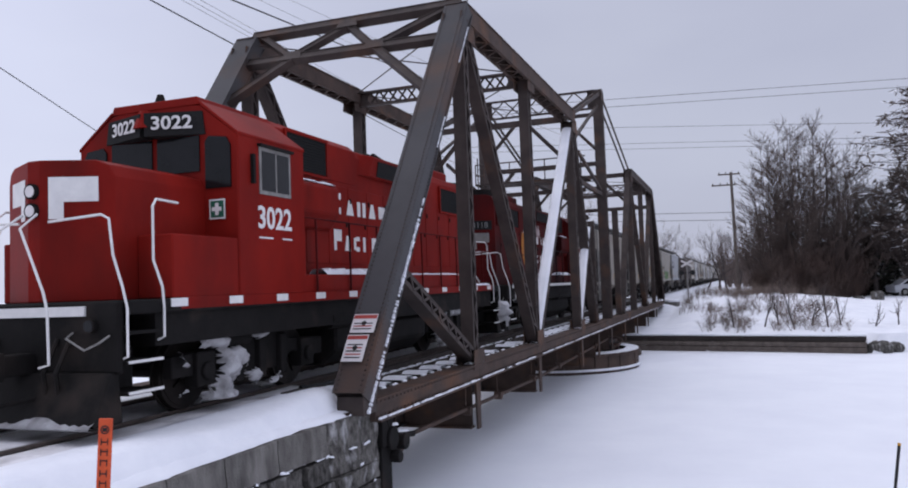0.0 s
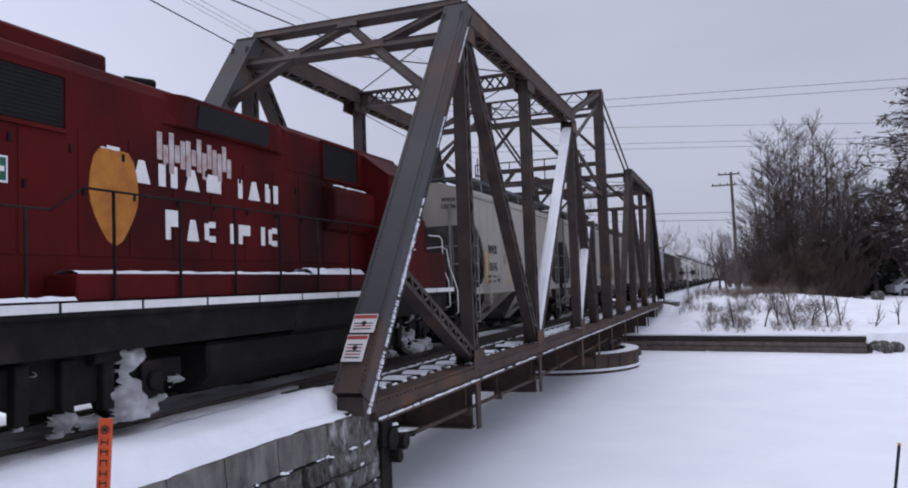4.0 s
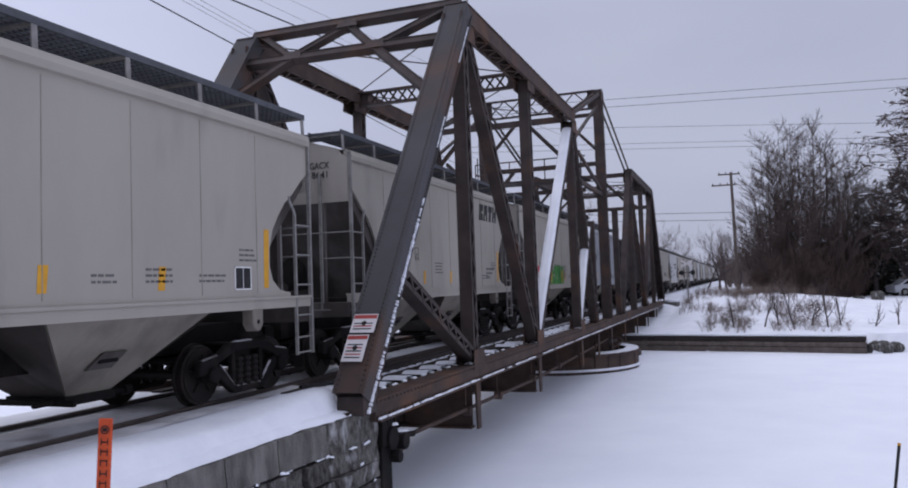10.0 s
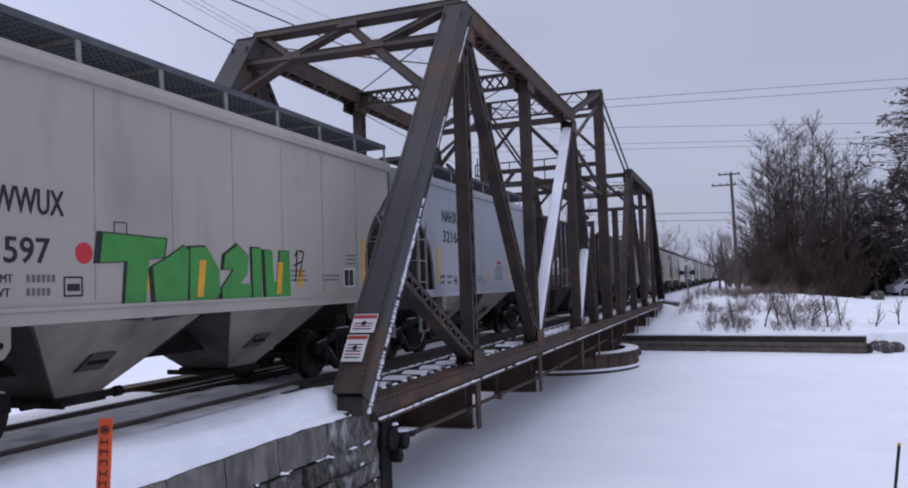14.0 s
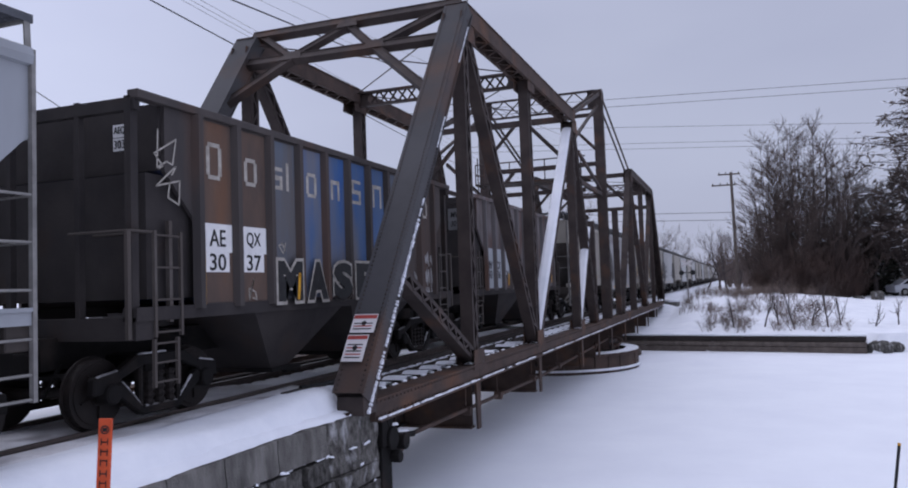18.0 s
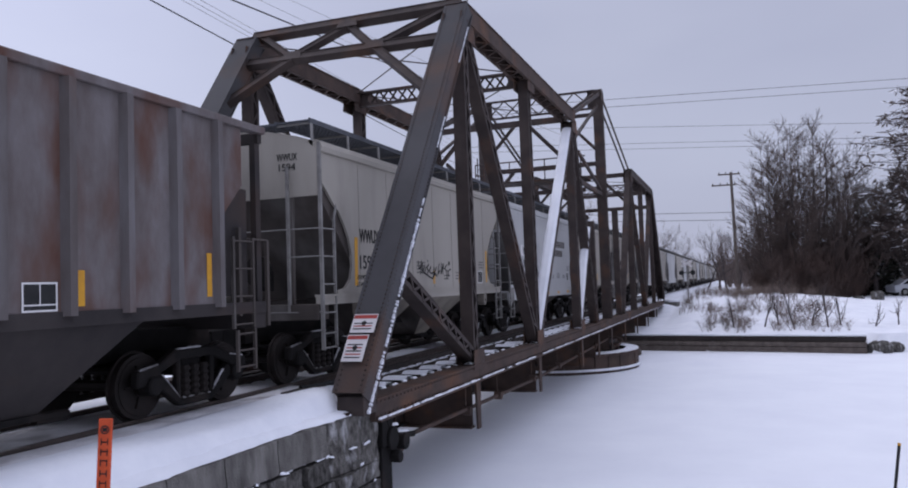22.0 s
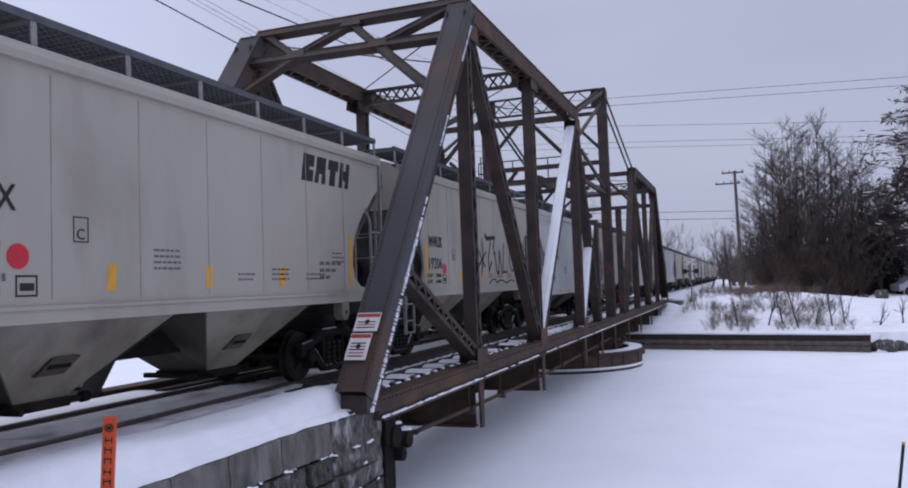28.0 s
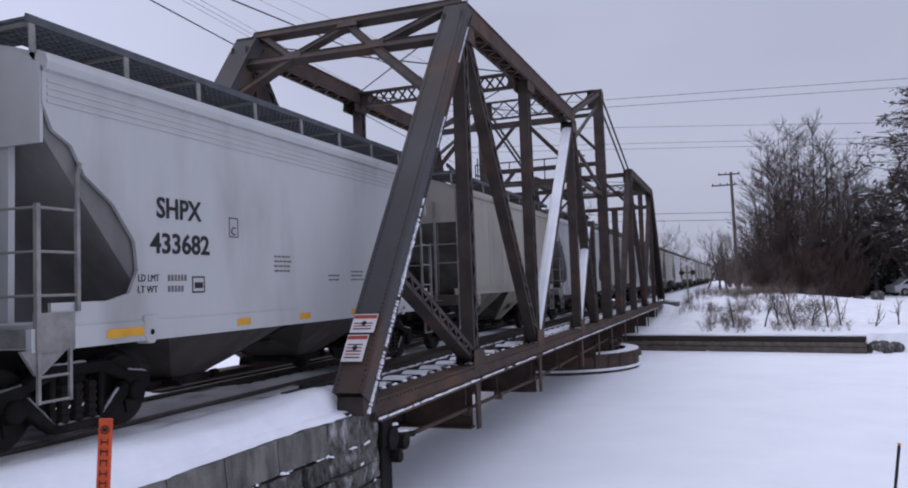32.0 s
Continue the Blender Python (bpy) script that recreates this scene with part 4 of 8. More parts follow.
def pivot_pier():
    pier = tagged(new("pivot_pier"), "round timber-clad pivot pier standing in the frozen canal", "pier", kind="structure")
    C, R = V(0.0, 27.4, 0), 3.9
    n = 34
    rng = random.Random(3)
    for i in range(n):
        a0, a1 = 6.2832 * i / n, 6.2832 * (i + 0.94) / n
        bm = BM()
        r = R + rng.uniform(-0.03, 0.03)
        quadbox(bm, [C + V(math.cos(a) * k, math.sin(a) * k, z) for z in (ICE - 0.3, -1.83) for a, k in ((a0, r), (a1, r), (a1, r - 0.25), (a0, r - 0.25))])
        part("cladding_board", bm, RUST, pier, bevel=0.01)
    bm = BM()
    tube(bm, C + V(0, 0, ICE - 0.3), C + V(0, 0, -1.9), R - 0.2, 40)
    part("core", bm, CONCRETE, pier)
    for rr, z, m in ((R + 0.08, -1.83, RUST), (R + 0.08, ICE + 0.12, SNOW)):
        bm = BM()
        for i in range(48):
            a0, a1 = 6.2832 * i / 48, 6.2832 * (i + 1) / 48
            quadbox(bm, [C + V(math.cos(a) * k, math.sin(a) * k, z + h) for h in (0, 0.1) for a, k in ((a0, rr), (a1, rr), (a1, rr - 0.4), (a0, rr - 0.4))])
        part("ring", bm, m, pier)
    bm = BM()
    for i in range(48):
        a0, a1 = 6.2832 * i / 48, 6.2832 * (i + 1) / 48
        quadbox(bm, [C + V(math.cos(a) * k, math.sin(a) * k, z) for z in (-1.73, -1.68) for a, k in ((a0, R), (a1, R), (a1, R - 0.6), (a0, R - 0.6))])
    part("snow_ring", bm, SNOW, pier, "snow on the pier's rim")
    bm = BM()
    tube(bm, C + V(0, 0, -1.9), C + V(0, 0, -0.7), 2.4, 30)
    tube(bm, C + V(0, 0, -1.4), C + V(0, 0, -1.25), 2.9, 30)
    for i in range(20):
        a = 6.2832 * i / 20
        tube(bm, C + V(math.cos(a) * 2.5, math.sin(a) * 2.5, -1.65), C + V(math.cos(a) * 3.0, math.sin(a) * 3.0, -1.65), 0.2, 10)
    part("turntable_drum", bm, UNDER, pier)
    bm = BM()
    pts = [C + V(2.9 + 0.45 * math.sin(k * 0.7), -1.4 + k * 0.12, -1.6 + 0.5 * math.sin(k * 0.35)) for k in range(10)]
    pipe(bm, pts, 0.05)
    part("hand_crank", bm, RUST, pier)
    tube_r = BM()
    box(tube_r, 2.6, 3.2, 30.8, 33.6, ICE - 0.1, ICE + 0.16)
    box(tube_r, 3.0, 3.35, 33.0, 33.5, ICE, ICE + 0.3)
    tagged(part("ice_timber", tube_r, ROAD_WOOD, bevel=0.04), "dark timber frozen into the ice by the pier", "timber")


def track():
    for s in (-1, 1):
        bm = BM()
        prism(bm, [(TX + s * 0.7535 + a, b) for a, b in ((-0.036, 0), (0.036, 0), (0.036, -0.035), (0.01, -0.05), (0.01, -0.13), (0.07, -0.155), (0.07, -0.165), (-0.07, -0.165), (-0.07, -0.155), (-0.01, -0.13), (-0.01, -0.05), (-0.036, -0.035))], -60, 420, "y")
        tagged(part("rail", bm, RAIL), "worn steel running rail along the track", "rail", "running rails", "structure")
    bm = BM()
    rows = []
    for i in range(120):
        y = -40 + i * 0.345
        rows.append([bm.verts.new((TX + x, y, z + 0.02 * noise.noise((x * 2, y * 1.5, 1)))) for x, z in ((-1.3, -0.10), (-0.83, -0.055), (-0.7, -0.09), (-0.4, -0.05), (0.0, -0.045), (0.4, -0.05), (0.69, -0.09), (0.83, -0.05), (1.3, -0.055))])
    for A, B in zip(rows, rows[1:]):
        for j in range(8):
            bm.faces.new((A[j], A[j + 1], B[j + 1], B[j]))
    tagged(part("track_bed", bm, PACKED, smooth=True), "grey packed snow between the rails", "track", kind="structure")
    bm = BM()
    prism(bm, [(TX - 2.6, -0.5), (TX + 2.6, -0.5), (TX + 1.5, -0.12), (TX - 1.5, -0.12)], 53.2, 420, "y")
    tagged(part("ballast", bm, SNOW), "snow-covered ballast beyond the bridge", "ballast", kind="structure")


def near_bits():
    st = thing("marker_stake", "flat orange marker stake with dark lettering in the snow", "marker stake")
    st.matrix_basis = pose(3.63, -5.97, -0.835, 0, 3, 20)
    bm = BM()
    box(bm, -0.055, 0.055, -0.012, 0.012, 0, 1.485)
    part("blade", bm, ORANGE, st, bevel=0.004)
    bm = BM()
    for i in range(16):
        a0, a1 = 6.2832 * i / 16, 6.2832 * (i + 1) / 16
        quadbox(bm, [V(math.cos(a) * k, -0.0125 - e, 1.395 + math.sin(a) * k) for e in (0, 0.003) for a, k in ((a0, 0.036), (a1, 0.036), (a1, 0.026), (a0, 0.026))])
    part("ring_mark", bm, BLACKISH, st)
    bm = BM()
    box(bm, -0.018, 0.018, -0.0155, -0.0125, 1.38, 1.41)
    for i in range(7):
        for a, b in ((-0.03, -0.022), (0.022, 0.03)):
            box(bm, a, b, -0.0155, -0.0125, 1.27 - i * 0.085, 1.325 - i * 0.085)
        box(bm, -0.03, 0.03, -0.0155, -0.0125, 1.29 - i * 0.085 + 0.01 * (i % 3), 1.30 - i * 0.085 + 0.01 * (i % 3))
    part("letter_bars", bm, BLACKISH, st)
    rod = thing("shore_rod", "thin dark steel rod standing at the canal edge", "rod")
    rod.matrix_basis = pose(10.85, 4.0, -2.62, 0, 8.0, 0)
    bm = BM()
    tube(bm, (0, 0, -0.3), (0, 0, 1.30), 0.026, 8)
    part("shaft", bm, BLACKISH, rod)
    bm = BM()
    tube(bm, (0, 0, 1.30), (0, 0, 1.34), 0.028, 8)
    part("cap", bm, YELLOW, rod, "faded yellow tip")
    lever = thing("lock_lever", "black iron lever bar lying on the snow by the bridge", "lever")
    bm = BM()
    pipe(bm, [V(1.52, 0.70, -0.03), V(1.95, 2.3, -0.01)], 0.035, 8)
    part("bar", bm, BLACKISH, lever)
    bm = BM()
    tube(bm, (1.50, 0.62, -0.03), (1.53, 0.74, -0.03), 0.05, 10)
    part("knob", bm, BLACKISH, lever)


def bare_tree(name, at, height, spread, seed, label, up=0.55, fork=(7, 5, 4, 4), base=0.22, material=None, lo=0.25):
    """A leafless tree: tapered trunk, limbs and many fine twigs."""
    rng = random.Random(seed)
    tr = thing(name, label, "tree")
    tr.matrix_basis = pose(*at)
    trunk, crown = BM(), BM()

    def twist(d, amt):
        w = V(rng.gauss(0, 1), rng.gauss(0, 1), rng.gauss(0, 1)) * amt
        return (d + w).normalized()

    def grow(p, d, ln, r, level):
        n = 3 if level < 2 else 2
        pts = [p]
        dd = d
        for i in range(n):
            dd = (twist(dd, 0.16) + V(0, 0, up * 0.12 * level)).normalized()
            pts.append(pts[-1] + dd * ln / n)
        rr = [r * (1 - 0.75 * i / n) for i in range(n + 1)]
        for i in range(n):
            tube(trunk if level < 2 else crown, pts[i], pts[i + 1], rr[i], 6 if level == 0 else (5 if level == 1 else 3), rr[i + 1], False)
        if level >= len(fork):
            return
        for k in range(fork[level]):
            f = lo + (1 - lo) * (k + rng.random()) / fork[level] if level == 0 else 0.2 + 0.8 * (k + rng.random()) / fork[level]
            i = min(n - 1, int(f * n))
            c = pts[i].lerp(pts[i + 1], f * n - i)
            side = V(math.cos(k * 2.4 + rng.random()), math.sin(k * 2.4 + rng.random()), 0)
            nd = (dd * up + side * (spread if level == 0 else 0.75) + twist(V(0, 0, 0.3), 0.25)).normalized()
            grow(c, nd, ln * rng.uniform(0.40, 0.62) * (1.25 - 0.5 * f if level == 0 else 1), max(0.012, rr[i] * 0.5), level + 1)
    grow(V(0, 0, -0.3), V(rng.uniform(-0.05, 0.05), 0, 1), height * 0.78, base, 0)
    part("trunk", trunk, material or BARK, tr)
    part("crown", crown, TWIG, tr)["kind"] = "stuff"
    return tr


def upswept_tree(name, at, height, width, seed, label, limbs=9):
    """A leafless tree: a forked trunk, arching limbs and boughs, and a rounded crown of fine twigs."""
    rng = random.Random(seed)
    tr = thing(name, label, "tree")
    tr.matrix_basis = pose(*at)
    trunk, crown = BM(), BM()
    fork_z = height * rng.uniform(0.14, 0.24)
    tube(trunk, (0, 0, -0.3), (0.05, 0, fork_z), 0.24, 7, 0.17, False)

    def bough(p, q, r0, r1, bend, into, n):
        pts = [p.lerp(q, k / n) + bend * math.sin(math.pi * k / n) + V(rng.gauss(0, 0.05), rng.gauss(0, 0.05), 0) * (1 if 0 < k < n else 0) for k in range(n + 1)]
        for k in range(n):
            tube(into, pts[k], pts[k + 1], r0 + (r1 - r0) * k / n, 4 if r0 > 0.03 else 3, r0 + (r1 - r0) * (k + 1) / n, False)
        return pts

    for i in range(limbs):
        a, f = i * 2.4 + rng.uniform(-0.5, 0.5), (i + 0.5) / limbs
        rad = width * (0.10 + 0.80 * f ** 0.6) * rng.uniform(0.8, 1.1)
        top = height * (1.0 - 0.50 * f ** 1.7) * rng.uniform(0.90, 1.03)
        side = V(math.cos(a), math.sin(a), 0)
        main = bough(V(0, 0, fork_z * rng.uniform(0.6, 1.0)), side * rad + V(0, 0, top), 0.095, 0.016, side * rad * 0.22 - V(0, 0, height * 0.03), trunk, 8)
        for j in range(13):
            g = 0.16 + 0.82 * (j + rng.random()) / 13
            k = min(7, int(g * 8))
            c = main[k].lerp(main[k + 1], g * 8 - k)
            b = rng.uniform(0, 6.283)
            out = (V(math.cos(b), math.sin(b), 0) * 0.8 + side * 0.45 + V(0, 0, rng.uniform(0.35, 1.0))).normalized()
            ln = height * rng.uniform(0.10, 0.19) * (1.2 - 0.55 * g)
            sub = bough(c, c + out * ln, 0.034, 0.010, V(0, 0, -0.06 * ln), crown, 3)
            for q in range(11):
                u = 0.15 + 0.85 * (q + rng.random()) / 11
                k2 = min(2, int(u * 3))
                s0 = sub[k2].lerp(sub[k2 + 1], u * 3 - k2)
                d = (out * 0.8 + V(rng.gauss(0, 0.6), rng.gauss(0, 0.6), rng.uniform(0.0, 0.75))).normalized()
                tl = rng.uniform(0.35, 1.05)
                e0 = s0 + d * tl
                tube(crown, s0, e0, 0.013, 3, 0.006, False)
                for w in range(3):
                    t0 = s0.lerp(e0, rng.uniform(0.25, 0.9))
                    d2 = (d + V(rng.gauss(0, 0.6), rng.gauss(0, 0.6), rng.uniform(-0.1, 0.6))).normalized()
                    tube(crown, t0, t0 + d2 * rng.uniform(0.2, 0.55), 0.009, 3, 0.005, False)
    part("trunk", trunk, BARK, tr)
    part("crown", crown, TWIG, tr)["kind"] = "stuff"
    return tr


def clump_tree(name, at, height, spread, seed, label, snow=0.3, leaf=None, count=190):
    """A dark shaggy tree with drooping clumps, snow caught on them."""
    rng = random.Random(seed)
    tr = thing(name, label, "tree")
    tr.matrix_basis = pose(*at)
    wood, dark, white = BM(), BM(), BM()
    tube(wood, (0, 0, -0.3), (0.1, 0, height * 0.95), 0.26, 7, 0.03)
    for i in range(count):
        f = 0.08 + 0.9 * rng.random() ** 0.8
        z = height * f
        ln = spread * (0.35 + 0.75 * math.sin(3.0 * f)) * rng.uniform(0.5, 1.1)
        a = rng.uniform(0, 6.283)
        p, q = V(0, 0, z), V(math.cos(a) * ln, math.sin(a) * ln, z + ln * rng.uniform(-0.1, 0.35))
        tube(wood, p, q, 0.05, 4, 0.012, False)
        for k in range(7):
            c = p.lerp(q, rng.uniform(0.25, 1.05)) + V(rng.gauss(0, 0.25), rng.gauss(0, 0.25), rng.gauss(0, 0.22))
            for j in range(5):
                e = c + V(rng.gauss(0, 0.4), rng.gauss(0, 0.4), rng.gauss(-0.08, 0.18))
                b = white if rng.random() < snow * 0.5 else dark
                s = V(rng.gauss(0, 0.055), rng.gauss(0, 0.055), rng.gauss(0, 0.045))
                b.faces.new([b.verts.new(v) for v in (c, c.lerp(e, 0.5) + s, e, c.lerp(e, 0.5) - s)])
    part("trunk", wood, BARK, tr)
    part("needles" if leaf is None else "leaves", dark, leaf or NEEDLE, tr)["kind"] = "stuff"
    if snow:
        part("snow", white, SNOW, tr, "snow caught in the branches")["kind"] = "stuff"
    return tr


def far_side():
    big = "tall leafless tree with a dense upswept crown on the snowy bank"
    for x, y, h, w, sd, n in ((11.7, 64, 13.8, 2.9, 1, 10), (13.3, 66, 16.2, 3.2, 2, 11), (14.8, 63, 16.0, 3.0, 3, 11), (16.2, 67, 14.8, 2.9, 4, 10), (12.9, 70, 14.0, 2.5, 5, 8), (17.6, 64, 11.6, 2.2, 6, 8), (18.7, 67, 14.6, 1.5, 7, 6),
                              (19.6, 63, 9.8, 2.0, 8, 7), (16.4, 61, 8.5, 2.2, 9, 7), (13.6, 60.5, 8.0, 2.2, 10, 7), (11.7, 61, 6.6, 1.7, 11, 6), (21.2, 66, 10.8, 2.4, 12, 8), (10.4, 73, 8.0, 1.6, 13, 6), (21.8, 62, 12.0, 2.2, 14, 7)):
        upswept_tree("bare_tree", (x, y, ground_z(x, y)), h, w, sd, big, n)
    # the brown thicket at the trees' feet
    bm = BM()
    rng = random.Random(91)
    for i in range(620):
        x, y = rng.uniform(10.2, 21.6), rng.uniform(58.0, 69)
        if (x < 11.5 and y < 61) or x > 19.4 + 0.5 * (y - 63):
            continue
        hh = rng.uniform(1.8, 5.8) * (1 - 0.40 * smooth((x - 17.5) / 3)) * (0.6 + 0.4 * smooth((x - 10.2) / 1.8))
        z = ground_z(x, y)
        for k in range(4):
            d = V(rng.gauss(0, 0.22), rng.gauss(0, 0.22), 1).normalized()
            q = V(x, y, z - 0.1) + d * hh * rng.uniform(0.6, 1)
            tube(bm, V(x, y, z - 0.1), q, 0.024, 3, 0.008, False)
            for e in range(7):
                c = V(x, y, z).lerp(q, rng.uniform(0.15, 0.95))
                tube(bm, c, c + V(rng.gauss(0, 0.5), rng.gauss(0, 0.5), rng.uniform(0.2, 1.0)), 0.014, 3, 0.006, False)
    tagged(part("thicket", bm, THICK), "dense brown thicket of bare shrubs under the trees", "thicket", kind="stuff")
    for x, y, h, s, sd, n in ((24.0, 61, 17.6, 5.0, 21, 200), (22.4, 64, 10.5, 3.0, 22, 70), (20.6, 66, 7.5, 2.2, 23, 40)):
        clump_tree("shaggy_tree", (x, y, ground_z(x, y)), h, s, sd, "spreading tree with withered brown leaves and snow", 0.35, LEAF, n)
    for x, y, h, s, sd in ((18.2, 66, 4.6, 2.2, 31), (20.0, 65, 4.2, 2.3, 32)):
        clump_tree("spruce", (x, y, ground_z(x, y)), h, s, sd, "dark spruce at the foot of the tall trees", 0.12)
    # trees behind the bridge and along the line
    for x, y, h, sd in ((-12, 70, 10, 41), (-17, 62, 9, 42), (-9, 84, 11, 43), (-24, 75, 11, 44), (-36, 70, 10, 45), (6.4, 104, 8.6, 46), (7.4, 96, 7.6, 47), (-2.6, 112, 10, 50), (1.4, 120, 9.2, 51), (3.6, 128, 8.4, 52), (8.8, 110, 9, 53), (5.2, 140, 8.6, 54), (-6, 120, 10, 48), (-48, 58, 10, 49)):
        bare_tree("bare_tree", (x, y, ground_z(x, y)), h, 0.75, sd, "leafless tree beyond the railway", 0.7, (8, 5, 4, 3), 0.16)
    # low wooded skyline
    bm = BM()
    rng = random.Random(77)
    for i in range(4200):
        x = rng.uniform(-150, 130)
        y = rng.uniform(300, 390)
        if i % 2:
            x, y = (rng.uniform(-120, -6) if i % 4 == 1 else rng.uniform(6.5, 70)), rng.uniform(130, 230)
        h = rng.uniform(6, 11) * (0.85 + 0.5 * noise.noise((x * 0.04, y * 0.02, 0))) * (1.25 if y > 290 else 0.85)
        p = V(x, y, -1)
        d = V(rng.gauss(0, 0.18), 0, 1)
        tube(bm, p, p + d * h, 0.12 + y * 0.0004, 3, 0.03, False)
        for k in range(5):
            c = p + d * h * rng.uniform(0.3, 0.9)
            tube(bm, c, c + V(rng.gauss(0, 1.0), 0, rng.uniform(0.8, 2.4)), 0.05 + y * 0.0002, 3, 0.03, False)
    tagged(part("far_wood", bm, TWIG), "hazy line of leafless woods on the horizon", "woods", kind="stuff")
    # scrub on the bank
    bm = BM()
    rng = random.Random(12)
    for i in range(620):
        x = rng.uniform(4.6, 14.2)
        y = far_edge(x) + rng.uniform(1.0, 22)
        if noise.noise((x * 0.35, y * 0.2, 2)) < -0.12 or (x < 6.5 and y < 46):
            continue
        z = ground_z(x, y)
        hh = rng.uniform(0.35, 1.0) * (1.6 if rng.random() < 0.2 else 1.0)
        for k in range(7):
            d = V(rng.gauss(0, 0.4), rng.gauss(0, 0.4), 1).normalized()
            q = V(x, y, z - 0.05) + d * hh * rng.uniform(0.5, 1)
            tube(bm, V(x, y, z - 0.05), q, 0.007, 3, 0.003, False)
            for e in range(3):
                b = V(x, y, z).lerp(q, rng.uniform(0.35, 0.95))
                tube(bm, b, b + V(rng.gauss(0, 0.2), rng.gauss(0, 0.2), rng.uniform(0.05, 0.3)), 0.005, 3, 0.002, False)
    tagged(part("bank_scrub", bm, DRY), "brown leafless scrub poking through snow on the bank", "scrub", kind="stuff")
    bm = BM()
    for i in range(1500):
        x = rng.uniform(4.5, 12.5)
        y = far_edge(x) + rng.uniform(9, 24)
        if noise.noise((x * 0.5, y * 0.3, 7)) < 0.0:
            continue
        z = ground_z(x, y)
        tube(bm, V(x, y, z - 0.05), V(x + rng.gauss(0, 0.1), y, z + rng.uniform(0.2, 0.55)), 0.014, 3, 0.006, False)
    tagged(part("dry_grass", bm, DRY), "dry brown grass standing in the snow", "grass", kind="stuff")
    for x, y, h, sd in ((11.6, 37.3, 3.9, 61), (9.9, 37.5, 3.4, 62), (8.3, 37.5, 2.2, 63), (13.3, 37.2, 3.2, 64), (14.0, 37.6, 2.4, 65), (10.8, 37.9, 2.6, 66), (12.5, 37.8, 2.8, 67), (15.6, 37.4, 1.5, 68), (16.9, 38.2, 1.7, 69), (18.4, 38.4, 1.9, 70)):
        bare_tree("sapling", (x, y, ground_z(x, y)), h, 0.6, sd, "thin dark sapling on the canal bank", 0.8, (8, 4), 0.055)


def crossing_signal():
    cs = thing("crossing_signal", "level crossing signal with two dark lamps on a grey mast", "crossing signal")
    cs.matrix_basis = pose(4.70, 56.0, ground_z(4.70, 56.0), 0, 0, 8)
    bm = BM()
    tube(bm, (0, 0, -0.3), (0, 0, 3.3), 0.06, 10)
    part("mast", bm, LADDER, cs)
    bm = BM()
    box(bm, -0.5, 0.5, -0.04, 0.04, 2.30, 2.38)
    part("crossarm", bm, BLACKISH, cs)
    for x in (-0.45, 0.45):
        bm = BM()
        tube(bm, (x, -0.10, 2.34), (x, -0.06, 2.34), 0.2, 20)
        bk = part("lamp_backing", bm, BLACKISH, cs)
        bm = BM()
        tube(bm, (x, -0.26, 2.34), (x, -0.10, 2.34), 0.11, 14)
        part("lamp_hood", bm, BLACKISH, bk)
    for e in (-1, 1):
        bm = BM()
        beam(bm, V(-0.45 * e, -0.07 - 0.012 * e, 2.85), V(0.45 * e, -0.07 - 0.012 * e, 3.35), 0.02, 0.16)
        part("crossbuck_board", bm, SIGNW, cs)


def utility_pole(at, h, turn, arms, label, lean=0.0):
    up = thing("utility_pole", label, "utility pole", "pole line")
    up.matrix_basis = pose(*at, 0, lean, turn)
    bm = BM()
    tube(bm, (0, 0, -0.5), (0, 0, h), 0.17, 10, 0.12)
    part("pole", bm, ROAD_WOOD, up)
    for z, x0, x1 in arms:
        bm = BM()
        box(bm, x0, x1, -0.06, 0.06, z - 0.06, z + 0.06)
        a = part("crossarm", bm, ROAD_WOOD, up)
        bm = BM()
        for k in range(4):
            x = x0 + 0.1 + (x1 - x0 - 0.2) * k / 3
            tube(bm, (x, 0, z + 0.06), (x, 0, z + 0.22), 0.05, 8, 0.03)
        part("insulators", bm, BLACKISH, a)
    return up


def wires():
    def wire(pts, r, label):
        bm = BM()
        for a, b, sag in pts:
            a, b = Vector(a), Vector(b)
            pipe(bm, [a.lerp(b, i / 16) - V(0, 0, 4 * sag * i / 16 * (1 - i / 16)) for i in range(17)], r, 4)
        tagged(part("overhead_wire", bm, BLACKISH), label, "wire", "overhead wires")
    near = "thin overhead wire running beside the railway"
    far = "distant overhead wire crossing above the canal"
    for (a, b, s, r) in WIRES:
        wire([(a, b, s)], r, near if a[0] < 0 else far)


